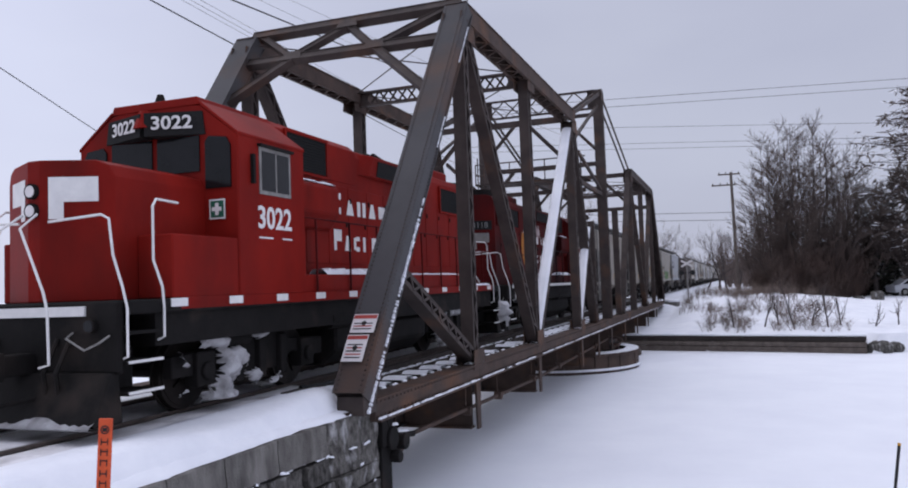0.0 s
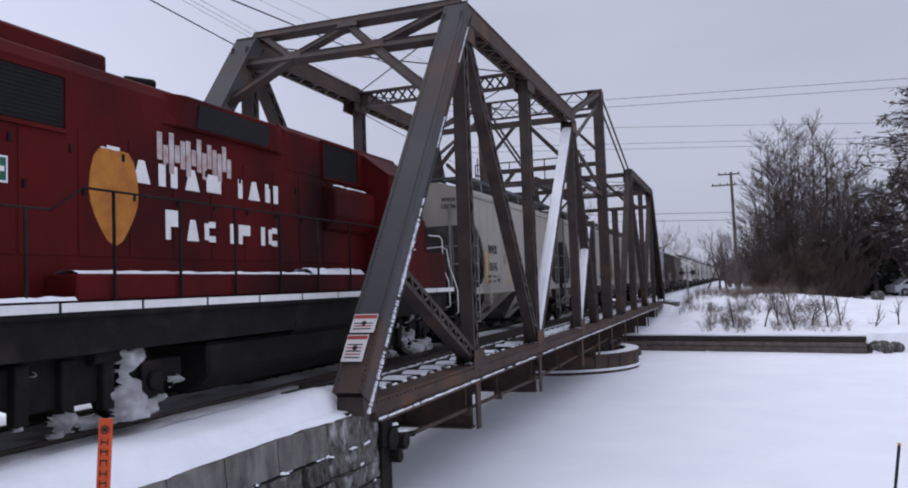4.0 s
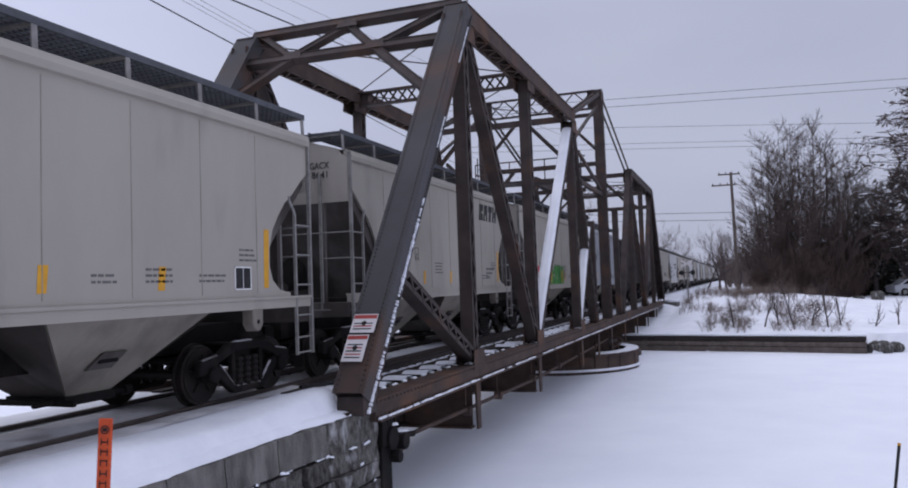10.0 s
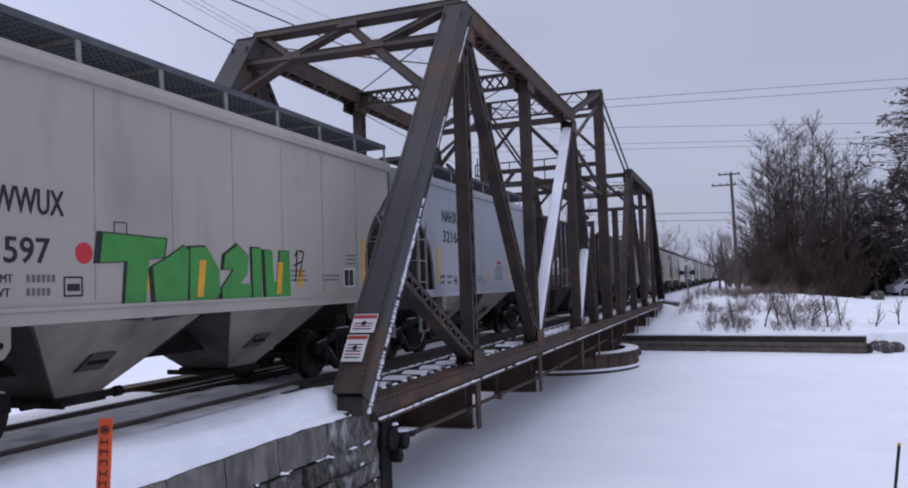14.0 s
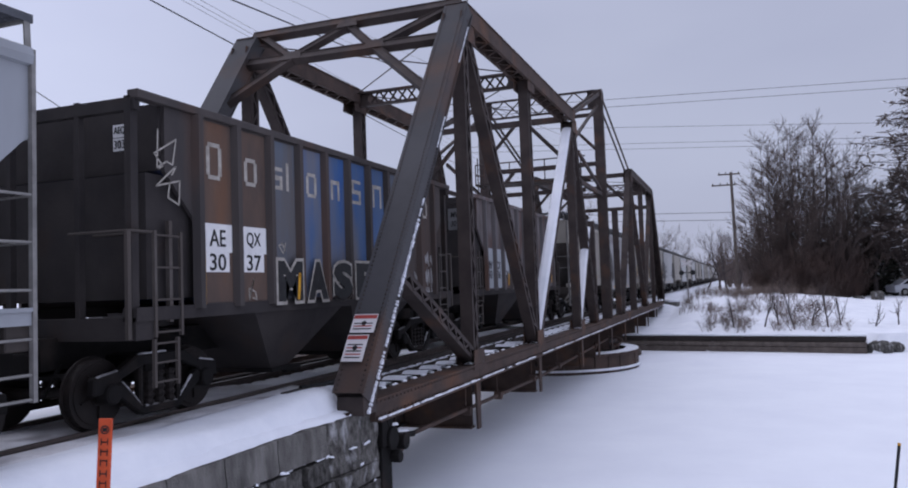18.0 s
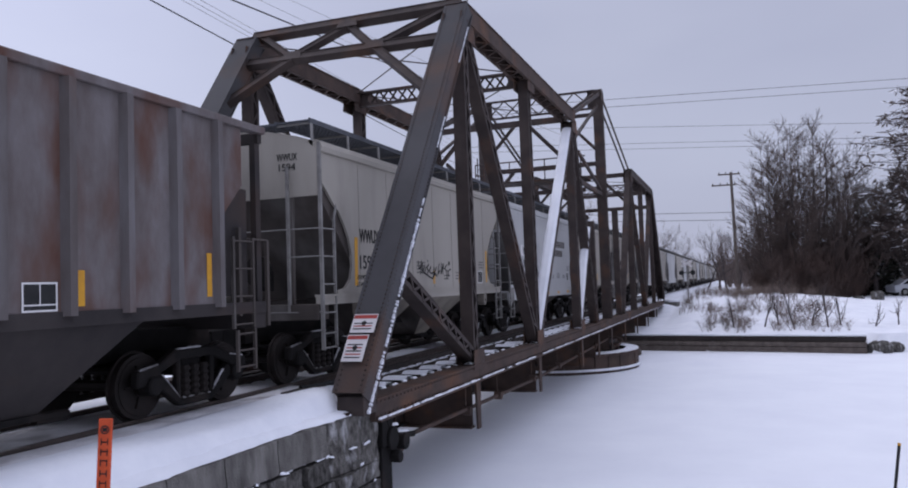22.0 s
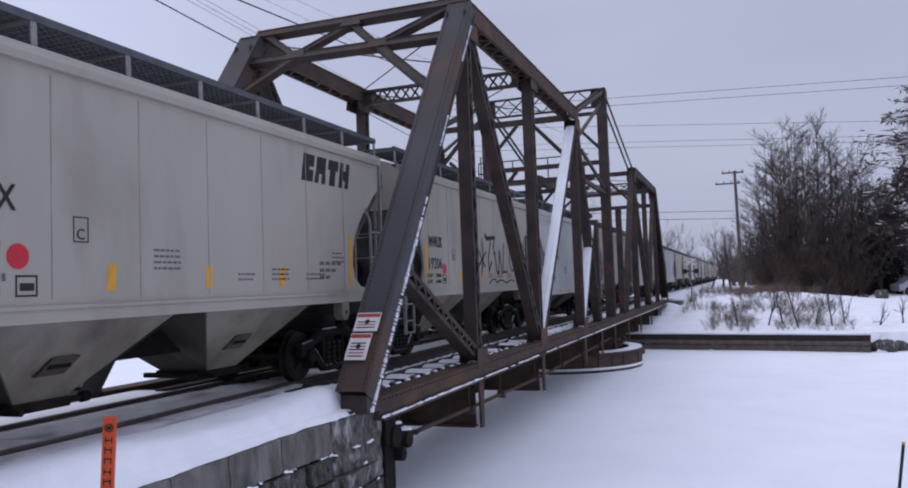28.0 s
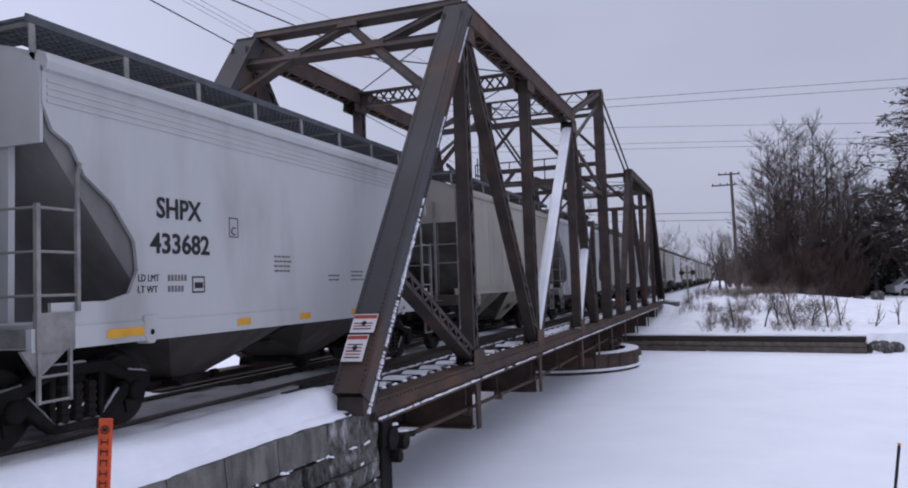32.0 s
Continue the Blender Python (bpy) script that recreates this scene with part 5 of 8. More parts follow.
def far_house():
    h = thing("house", "small pale house with a snowy roof behind the trees", "house")
    h.matrix_basis = pose(26.5, 73, -0.55, 0, 0, 8)
    bm = BM()
    box(bm, -4, 4, -3, 3, 0, 2.6)
    prism(bm, [(-3, 2.6), (3, 2.6), (0, 3.9)], -4, 4, "x")
    part("wall", bm, mat("pale_siding", (0.30, 0.28, 0.27), (0.24, 0.23, 0.22), 2, 0.8), h)
    bm = BM()
    for s in (-1, 1):
        quadbox(bm, [(-4.3, s * 3.4, 2.45), (4.3, s * 3.4, 2.45), (4.3, 0, 4.0), (-4.3, 0, 4.0), (-4.3, s * 3.4, 2.7), (4.3, s * 3.4, 2.7), (4.3, 0, 4.25), (-4.3, 0, 4.25)])
    part("roof", bm, SNOW, h, "snow-covered roof")
    for x in (-2.6, 0.2, 2.4):
        w = part("window", (lambda b: (box(b, x - 0.5, x + 0.5, -3.05, -2.98, 1.0, 2.1), b)[1])(BM()), WHITE, h)
        part("pane", (lambda b: (box(b, x - 0.43, x + 0.43, -3.07, -3.05, 1.06, 2.04), b)[1])(BM()), GLASS, w)
    c = thing("parked_car", "silver parked car dusted with snow on the far bank", "car")
    c.matrix_basis = pose(22.5, 62.2, ground_z(22.5, 62.2), 0, 0, -75)
    bm = BM()
    prism(bm, [(-2.1, 0.3), (2.1, 0.3), (2.15, 0.75), (1.3, 0.9), (0.6, 1.38), (-1.0, 1.4), (-1.7, 0.95), (-2.15, 0.85)], -0.85, 0.85, "x")
    part("body", bm, mat("silver_paint", (0.42, 0.43, 0.45), (0.36, 0.37, 0.4), 2, 0.35, 0.3, 0), c, bevel=0.05)
    bm = BM()
    prism(bm, [(1.15, 0.93), (0.58, 1.32), (-0.95, 1.34), (-1.5, 0.97)], -0.86, 0.86, "x")
    part("windows", bm, GLASS, c)
    for y in (-1.35, 1.35):
        for x in (-0.8, 0.8):
            w = part("wheel", (lambda b: (tube(b, (x - 0.1, y, 0.32), (x + 0.1, y, 0.32), 0.32, 16), b)[1])(BM()), BLACK, c)
            part("rim", (lambda b: (tube(b, (x - 0.105, y, 0.32), (x + 0.105, y, 0.32), 0.19, 12), b)[1])(BM()), LADDER, w)
    for x, y, sx, sy, sz in ((18.25, 53.4, 0.38, 0.35, 0.32), (17.3, 55.5, 0.4, 0.25, 0.10)):
        bm = BM()
        box(bm, -sx, sx, -sy, sy, -0.1, sz * 2)
        b = part("snowy_boulder", bm, STONE, bevel=0.12)
        b.matrix_basis = pose(x, y, ground_z(x, y), 0, 0, 20)
        tagged(b, "dark boulder showing through the snow", "boulder")


WIRES = [
    ((-7.15, 6.26, 10.37), (-38.94, 247.99, 17.91), 0.0, 0.022), ((-7.4, 8.26, 10.97), (-38.78, 247.87, 21.03), 0.0, 0.007), ((-7.1, 8.38, 10.93), (-38.35, 247.96, 22.19), 0.0, 0.007),
    ((-6.81, 8.48, 10.92), (-37.92, 248.05, 23.35), 0.0, 0.007), ((-5.85, 8.84, 10.84), (-28.16, 186.82, 37.62), 0.0, 0.026), ((-7.31, 12.48, 12.34), (-28.28, 186.91, 35.22), 0.0, 0.006),
    ((-7.39, 14.54, 13.09), (-28.01, 186.71, 40.32), 0.0, 0.007), ((-28.37, 17.42, 15.01), (-51.25, 73.32, 10.15), 0.0, 0.03), ((-28.77, 75.47, 22.98), (38.49, 99.93, 25.5), 0.0, 0.03),
    ((-28.81, 75.5, 22.13), (38.43, 99.97, 24.43), 0.0, 0.03), ((-23.79, 82.69, 21.74), (39.74, 106.0, 20.52), 0.0, 0.025), ((-23.91, 82.78, 19.49), (32.58, 103.48, 18.77), 0.0, 0.025),
    ((-23.94, 82.81, 18.81), (32.54, 103.51, 18.02), 0.0, 0.025), ((-4.6, 58.54, 7.61), (8.6, 61.36, 7.22), 0.0, 0.025), ((-4.63, 58.56, 6.98), (8.6, 61.36, 6.55), 0.0, 0.025)]


# ---- rolling stock; each vehicle's y axis runs backwards along the train, its zero is at rail level ----
def wheelset(r=0.44):
    bm = BM()
    for s in (-1, 1):
        for x0, x1, ra, rb in ((0.70, 0.735, r + 0.03, r + 0.03), (0.735, 0.83, r, r - 0.004), (0.80, 0.845, r - 0.05, r - 0.06)):
            tube(bm, (s * x0, 0, 0), (s * x1, 0, 0), ra, 26, rb)
        tube(bm, (s * 0.83, 0, 0), (s * 0.88, 0, 0), 0.14, 14)
    tube(bm, (-1.02, 0, 0), (1.02, 0, 0), 0.075, 10)
    for k in range(5):
        a = k * 1.2566
        for s in (-1, 1):
            beam(bm, V(s * 0.85, 0, 0) + V(0, math.cos(a) * 0.12, math.sin(a) * 0.12), V(s * 0.85, 0, 0) + V(0, math.cos(a) * 0.30, math.sin(a) * 0.30), 0.02, 0.05, (1, 0, 0))
    return finish(bm, "wheelset")


WHEEL_ME, WHEEL_BIG = wheelset(0.44), wheelset(0.52)
ROLLING = []
FRAME_ME = []


def freight_truck(car, y):
    tk = new("truck")
    tk.parent = car
    tk.matrix_basis = pose(0, y, 0)
    if not FRAME_ME:
        bm = BM()
        prism(bm, [(-1.18, 0.44), (-1.16, 0.66), (-0.75, 0.72), (-0.45, 0.88), (0.45, 0.88), (0.75, 0.72), (1.16, 0.66), (1.18, 0.44), (0.86, 0.46), (0.72, 0.60), (0.34, 0.74), (-0.34, 0.74), (-0.72, 0.60), (-0.86, 0.46)], 0.93, 1.06)
        prism(bm, [(-0.86, 0.46), (-0.72, 0.58), (-0.32, 0.20), (0.32, 0.20), (0.72, 0.58), (0.86, 0.46), (0.36, 0.10), (-0.36, 0.10)], 0.93, 1.06)
        for s in (-1, 1):
            box(bm, 0.94, 1.05, s * 0.36 - 0.04, s * 0.36 + 0.04, 0.2, 0.76)
            tube(bm, (0.90, s * 0.89, 0.44), (1.12, s * 0.89, 0.44), 0.13, 14)
        FRAME_ME.append(finish(bm, "side_frame", 0.02))
        bm = BM()
        rings = []
        for k in range(11):
            z, r = 0.20 + k * 0.045, 0.085 if k % 2 else 0.06
            rings.append([bm.verts.new((1.0 + r * math.cos(a), r * math.sin(a), z)) for a in [q * 0.7854 for q in range(8)]])
        for A, B in zip(rings, rings[1:]):
            for q in range(8):
                bm.faces.new((A[q], A[(q + 1) % 8], B[(q + 1) % 8], B[q]))
        FRAME_ME.append(finish(bm, "spring"))
        bm = BM()
        box(bm, -0.95, 0.95, -0.22, 0.22, 0.5, 0.86)
        box(bm, -0.6, 0.6, -1.1, 1.1, 0.62, 0.70)
        FRAME_ME.append(finish(bm, "bolster", 0.03))
        bm = BM()
        for k, (a, b) in enumerate((((-1.12, 0.66), (-0.78, 0.71)), ((-0.42, 0.88), (0.1, 0.88)), ((0.78, 0.71), (1.1, 0.66)), ((-0.70, 0.56), (-0.36, 0.22)), ((-0.3, 0.20), (0.3, 0.20)), ((0.36, 0.24), (0.62, 0.50)))):
            snowcap(bm, V(1.035, a[0], a[1]), V(1.035, b[0], b[1]), 0.05, 0.028, seg=7, seed=k)
        FRAME_ME.append(finish(bm, "rime"))
    for s in (1, -1):
        f = part("side_frame", FRAME_ME[0], BLACK, tk)
        f.matrix_basis = pose(0, 0, 0, 0, 0, 0 if s > 0 else 180)
        for yy in (-0.2, 0.0, 0.2):
            f = part("spring", FRAME_ME[1], WHEELM, tk)
            f.matrix_basis = pose(0, s * yy, 0, 0, 0, 0 if s > 0 else 180)
    f = part("rime", FRAME_ME[3], CAKED, tk, "thin snow on the frame's edges")
    f["kind"] = "stuff"
    part("bolster", FRAME_ME[2], BLACK, tk)
    for k in (-0.89, 0.89):
        w = part("wheelset", WHEEL_ME, WHEELM, tk)
        w.matrix_basis = pose(0, k, 0.44)
        ROLLING.append((car, w, V(0, k, 0.44), 0.44))
    return tk


def coupler(car, y, s):
    bm = BM()
    box(bm, -0.14, 0.14, min(y, y + s * 0.6), max(y, y + s * 0.6), 0.72, 0.98)
    box(bm, -0.2, 0.16, min(y + s * 0.55, y + s * 0.86), max(y + s * 0.55, y + s * 0.86), 0.68, 1.02)
    pipe(bm, [V(0.3, y, 0.8), V(0.34, y + s * 0.3, 0.45), V(0.1, y + s * 0.7, 0.38)], 0.035)
    part("coupler", bm, BLACK, car, bevel=0.02)


RUNG_ME = {}


def rung(parent, name, p, q, r, material):
    """One round bar between two points; bars of one length share a mesh."""
    p, q = Vector(p), Vector(q)
    key = (round((q - p).length, 3), r, material.name)
    if key not in RUNG_ME:
        bm = BM()
        pipe(bm, [V(0, 0, 0), V(0, 0, (q - p).length)], r, 6)
        RUNG_ME[key] = finish(bm, name)
    ob = part(name, RUNG_ME[key], material, parent)
    ob.matrix_basis = Matrix.Translation(p) @ (q - p).to_track_quat("Z", "Y").to_matrix().to_4x4()


def pieces():
    """A list of meshes and a function that adds one to it."""
    made = []

    def piece():
        made.append(BM())
        return made[-1]
    return made, piece


def ladder_parts(car, made, bars, material):
    """The first piece is the ladder, the other rails and the rungs hang on it."""
    ld = part("ladder", made[0], material, car)
    for b in made[1:]:
        part("ladder_rail", b, material, ld)
    for p, q, r in bars:
        rung(ld, "rung", p, q, r, material)


def ladder(piece, x, y0, y1, z0, z1, n, bars, r=0.015):
    for y in (y0, y1):
        beam(piece(), V(x, y, z0), V(x, y, z1), 0.042, 0.045, (1, 0, 0))
    for i in range(n):
        z = z0 + 0.06 + (z1 - z0 - 0.12) * i / (n - 1)
        bars.append((V(x, y0, z), V(x, y1, z), r))


def covered_hopper(label, paint, marks, number, style="ribbed", group="covered hoppers", logo=False):
    """A two-bay covered hopper. style: 'ribbed' has a side sill and straight sides, 'smooth' bowed sides to a low sill."""
    car = thing("covered_hopper", label, "hopper car", group)
    E, W, EAVE, SILL = 5.33, 1.6, 4.12, 1.52
    sm = style == "smooth"
    low = 1.18 if sm else SILL
    # inner tub with sloping end sheets; their colour includes the recess shade
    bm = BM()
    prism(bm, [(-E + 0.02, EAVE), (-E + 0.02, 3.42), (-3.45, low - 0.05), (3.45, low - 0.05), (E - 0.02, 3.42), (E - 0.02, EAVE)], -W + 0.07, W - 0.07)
    part("slope_sheet", bm, SLOPEG if sm else DIRTY_SHADED, car, "dusty grey end slope sheets, toned down for shade" if sm else "grimy end slope sheets with recess shade in their colour")
    for s in (-1, 1):
        bm = BM()
        prism(bm, [(-W + 0.02, 3.30), (W - 0.02, 3.30), (W - 0.02, EAVE + 0.02), (W * 0.72, EAVE + 0.24), (W * 0.36, EAVE + 0.38), (0, EAVE + 0.43), (-W * 0.36, EAVE + 0.38), (-W * 0.72, EAVE + 0.24), (-W + 0.02, EAVE + 0.02)], s * E - 0.02, s * E + 0.02, "y")
        part("end_sheet", bm, paint, car)
    # side sheets with the cut-away ends
    if sm:
        cut = [(-E, 3.72), (-5.20, 3.45), (-4.95, 3.32), (-4.78, 3.02), (-4.35, 2.72), (-4.02, 2.30), (-3.98, 1.95), (-4.12, 1.68), (-4.45, 1.60), (-5.24, 1.60), (-5.24, low)]
    else:
        cut = [(-E, 3.62), (-5.08, 3.42), (-4.86, 3.22), (-4.62, 3.05), (-4.42, 2.82), (-4.27, 2.60), (-4.18, 2.32), (-4.17, 2.05), (-4.25, 1.82), (-4.46, 1.66), (-4.75, 1.62), (-4.75, low)]
    if style == "plain":
        cut = [(-E, 3.32), (-5.24, 3.26), (-4.86, 2.90), (-4.50, 2.55), (-4.37, 2.15), (-4.32, 1.62), (-4.32, low)]
    poly = [(-E, EAVE)] + cut + [(-y, z) for y, z in cut[::-1]] + [(E, EAVE)]
    for s in (1, -1):
        bm = BM()
        prism(bm, poly, s * (W - 0.05), s * W)
        part("side_sheet", bm, paint, car)
        for i in (range(-3, 4) if style == "ribbed" else ()):
            bm = BM()
            box(bm, *sorted((s * W, s * (W + 0.005))), i * 1.28 - 0.007, i * 1.28 + 0.007, low + 0.1, EAVE - 0.1)
            part("weld_seam", bm, SEAM, car)
        # rounded eave
        bm = BM()
        prism(bm, [(s * (W - 0.02), EAVE - 0.06), (s * (W + 0.055), EAVE - 0.04), (s * (W + 0.075), EAVE + 0.04), (s * (W + 0.05), EAVE + 0.13), (s * (W - 0.06), EAVE + 0.18), (s * (W - 0.2), EAVE + 0.16)], -E, E, "y")
        part("eave", bm, paint, car, smooth=False)
        bm = BM()
        if sm:
            box(bm, *sorted((s * (W - 0.06), s * (W + 0.02))), -5.5, 5.5, 1.10, 1.34)
            for k in range(4):
                rb = BM()
                box(rb, *sorted((s * W, s * (W + 0.012))), -E + 0.05, E - 0.05, EAVE - 0.16 - k * 0.075, EAVE - 0.13 - k * 0.075)
                part("ridge", rb, paint, car)
        else:
            box(bm, *sorted((s * (W - 0.1), s * (W + 0.03))), -5.36, 5.36, 1.38, 1.53)
            box(bm, *sorted((s * (W - 0.12), s * (W + 0.05))), -5.36, 5.36, 1.52, 1.56)
        part("side_sill", bm, paint, car)
    # roof
    bm = BM()
    prism(bm, [(W - 0.1, EAVE + 0.16), (W * 0.72, EAVE + 0.27), (W * 0.36, EAVE + 0.40), (0, EAVE + 0.45), (-W * 0.36, EAVE + 0.40), (-W * 0.72, EAVE + 0.27), (-W + 0.1, EAVE + 0.16), (-W + 0.12, EAVE), (W - 0.12, EAVE)], -E, E, "y")
    part("roof", bm, paint, car)
    # running boards on both edges and over the ends
    for s in (1, -1):
        bm = BM()
        x0, x1 = 0.82, 1.50
        for k in range(9):
            x = x0 + (x1 - x0) * k / 8
            box(bm, *sorted((s * (x - 0.012), s * (x + 0.012))), -E - 0.1, E + 0.1, 4.60, 4.64)
        for i in range(90):
            y = -E - 0.1 + i * (2 * E + 0.2) / 89
            box(bm, *sorted((s * x0, s * x1)), y - 0.012, y + 0.012, 4.605, 4.635)
        box(bm, *sorted((s * (x1 - 0.01), s * (x1 + 0.02))), -E - 0.12, E + 0.12, 4.57, 4.66)
        box(bm, *sorted((s * (x0 - 0.02), s * (x0 + 0.01))), -E - 0.12, E + 0.12, 4.57, 4.66)
        b = part("running_board", bm, GRATE, car)
        for i in range(9):
            y = -E - 0.05 + i * (2 * E + 0.1) / 8
            bm = BM()
            beam(bm, V(s * 1.52, y, EAVE + 0.14), V(s * 1.50, y, 4.66), 0.075, 0.02, (1, 0, 0))
            beam(bm, V(s * 0.8, y, 4.58), V(s * 1.5, y, 4.58), 0.05, 0.03)
            part("bracket", bm, LADDER, b)
    for s in (1, -1):
        bm = BM()
        for k in range(7):
            y = s * (E + 0.05 - k * 0.09)
            box(bm, -0.82, 0.82, y - 0.012, y + 0.012, 4.60, 4.64)
        for k in range(14):
            x = -0.82 + 1.64 * k / 13
            box(bm, x - 0.01, x + 0.01, *sorted((s * (E + 0.06), s * (E - 0.5))), 4.605, 4.635)
        part("crosswalk", bm, GRATE, car)
    bm = BM()
    for i in range(5):
        box(bm, -0.36, 0.36, -4.6 + i * 1.86, -3.0 + i * 1.86 - 0.1, EAVE + 0.42, EAVE + 0.56)
    part("hatch_cover", bm, paint, car, bevel=0.03)
    # bays
    for c in (-1.72, 1.72):
        bm = BM()
        X, Y = (1.42, 1.55)
        x, y = 0.46, 0.36
        quadbox(bm, [(-x, c - y, 0.42), (x, c - y, 0.42), (x, c + y, 0.42), (-x, c + y, 0.42), (-X, c - Y, low), (X, c - Y, low), (X, c + Y, low), (-X, c + Y, low)])
        bay = part("hopper_bay", bm, HOPGREY if not sm else DIRTY_SHADED, car, "dust-stained discharge bay")
        for e in (-1, 1):
            bm = BM()
            quadbox(bm, [(-x + 0.02, c + e * (y + 0.004), 0.42), (x - 0.02, c + e * (y + 0.004), 0.42), (x - 0.02, c + e * (y + 0.012), 0.42), (-x + 0.02, c + e * (y + 0.012), 0.42),
                         (-X + 0.02, c + e * (Y + 0.004), low - 0.06), (X - 0.02, c + e * (Y + 0.004), low - 0.06), (X - 0.02, c + e * (Y + 0.012), low - 0.06), (-X + 0.02, c + e * (Y + 0.012), low - 0.06)])
            part("bay_slope", bm, DIRTY_SHADED, bay, "dark grimy slope of the bay")
        bm = BM()
        box(bm, -0.50, 0.50, c - 0.42, c + 0.42, 0.30, 0.42)
        box(bm, -0.7, 0.7, c - 0.48, c - 0.42, 0.31, 0.39)
        tube(bm, (0.35, c - 0.75, 0.36), (0.35, c + 0.75, 0.36), 0.04, 8)
        tube(bm, (0.35, c + 0.70, 0.36), (0.35, c + 0.83, 0.36), 0.075, 8)
        part("outlet_gate", bm, BLACK, bay, bevel=0.01)
        bm = BM()
        beam(bm, V(0.86, c - 0.26, 0.845), V(0.86, c + 0.04, 0.845), 0.10, 0.05)
        part("vibrator_bracket", bm, BLACK, bay)
        bm = BM()
        quadbox(bm, [(0.70, c - 0.36, 0.74), (0.80, c - 0.36, 0.74), (0.80, c + 0.04, 0.74), (0.70, c + 0.04, 0.74), (0.86, c - 0.26, 0.95), (0.97, c - 0.26, 0.95), (0.97, c + 0.14, 0.95), (0.86, c + 0.14, 0.95)])
        part("vibrator_pad", bm, DIRTY_SHADED, bay)
    # centre sill, end platforms, ladders
    bm = BM()
    box(bm, -0.3, 0.3, -5.75, 5.75, 0.75, 1.15)
    part("centre_sill", bm, BLACK, car)
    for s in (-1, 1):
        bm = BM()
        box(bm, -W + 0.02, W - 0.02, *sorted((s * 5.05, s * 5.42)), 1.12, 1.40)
        part("end_sill", bm, paint if sm else DIRTY_SHADED, car, bevel=0.015)
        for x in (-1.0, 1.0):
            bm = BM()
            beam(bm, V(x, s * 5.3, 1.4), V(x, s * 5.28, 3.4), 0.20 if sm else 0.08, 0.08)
            part("end_post", bm, paint if sm else DIRTY_SHADED, car)
        for e in (-1, 1):
            xx, bars = e * (W + 0.022), []
            made, piece = pieces()
            if sm:
                # a caged platform: two rails at the corner, one post further in, bars round both
                beam(piece(), V(xx, s * 5.43, 1.12), V(xx, s * 5.43, 2.64), 0.05, 0.05, (1, 0, 0))
                beam(piece(), V(xx, s * 4.91, 1.50), V(xx, s * 4.91, 2.66), 0.045, 0.045, (1, 0, 0))
                beam(piece(), V(e * 0.92, s * 5.46, 1.12), V(e * 0.92, s * 5.46, 2.66), 0.07, 0.06, (1, 0, 0))
                pipe(piece(), [V(xx, s * 4.91, 2.64), V(xx, s * 4.91, 2.95), V(xx - e * 0.02, s * 4.85, 3.14)], 0.026)
                box(piece(), *sorted((e * (W - 0.02), e * (W + 0.024))), *sorted((s * 5.45, s * 4.95)), 1.09, 1.5)
                box(piece(), *sorted((e * 0.9, e * 1.56)), *sorted((s * 5.44, s * 5.48)), 1.14, 1.34)
                for z in (1.68, 2.14, 2.60):
                    bars.append((V(xx, s * 5.43, z), V(xx, s * 4.91, z), 0.016))
                    bars.append((V(xx, s * 5.44, z), V(e * 0.92, s * 5.46, z), 0.016))
                prism(piece(), [(s * 5.62, 1.12), (s * 5.02, 1.12), (s * 5.36, 0.86), (s * 5.44, 0.86)], *sorted((e * (W - 0.03), e * (W + 0.012))))
                for yy in (5.42, 5.02):
                    beam(piece(), V(xx, s * yy, 0.56), V(xx, s * yy, 1.12), 0.035, 0.035, (1, 0, 0))
                for z in (0.58, 0.84):
                    bars.append((V(xx, s * 5.42, z), V(xx, s * 5.02, z), 0.016))
            else:
                beam(piece(), V(xx, s * 5.34, 0.60), V(xx, s * 5.34, EAVE + 0.12), 0.05, 0.06, (1, 0, 0))
                beam(piece(), V(xx, s * 4.88, 0.60), V(xx, s * 4.88, 2.90), 0.04, 0.045, (1, 0, 0))
                pipe(piece(), [V(xx, s * 4.88, 2.88), V(xx, s * 4.86, 2.95), V(xx - e * 0.02, s * 4.77, 3.10), V(xx - e * 0.03, s * 4.75, 3.18)], 0.024)
                beam(piece(), V(e * 1.0, s * 5.40, 1.25), V(e * 1.0, s * 5.40, 3.84), 0.05, 0.05)
                for z in (0.63, 0.88, 1.24, 1.74, 2.23, 2.72):
                    bars.append((V(xx, s * 5.34, z), V(xx, s * 4.88, z), 0.016))
                for z in (1.26, 2.23, 2.72):
                    bars.append((V(xx, s * 5.38, z), V(e * 1.0, s * 5.42, z), 0.014))
                for z in (1.26, 2.72):
                    bars.append((V(e * 1.0, s * 5.42, z), V(e * 0.12, s * 5.42, z), 0.014))
            ladder_parts(car, made, bars, LADDER)
        coupler(car, s * 5.3, s)
        freight_truck(car, s * 4.35)
        bm = BM()
        prism(bm, [(s * 3.66, 1.40), (s * 3.66, 1.16), (s * 3.74, 1.06), (s * 3.84, 1.06), (s * 3.92, 1.16), (s * 3.92, 1.40)], 1.44, W + 0.038)
        jp = part("jacking_pad", bm, HOPGREY if not sm else paint, car, bevel=0.015)
        bm = BM()
        tube(bm, (W + 0.038, s * 3.79, 1.20), (W + 0.042, s * 3.79, 1.20), 0.035, 10)
        part("pad_hole", bm, BLACK, jp)
    bm = BM()
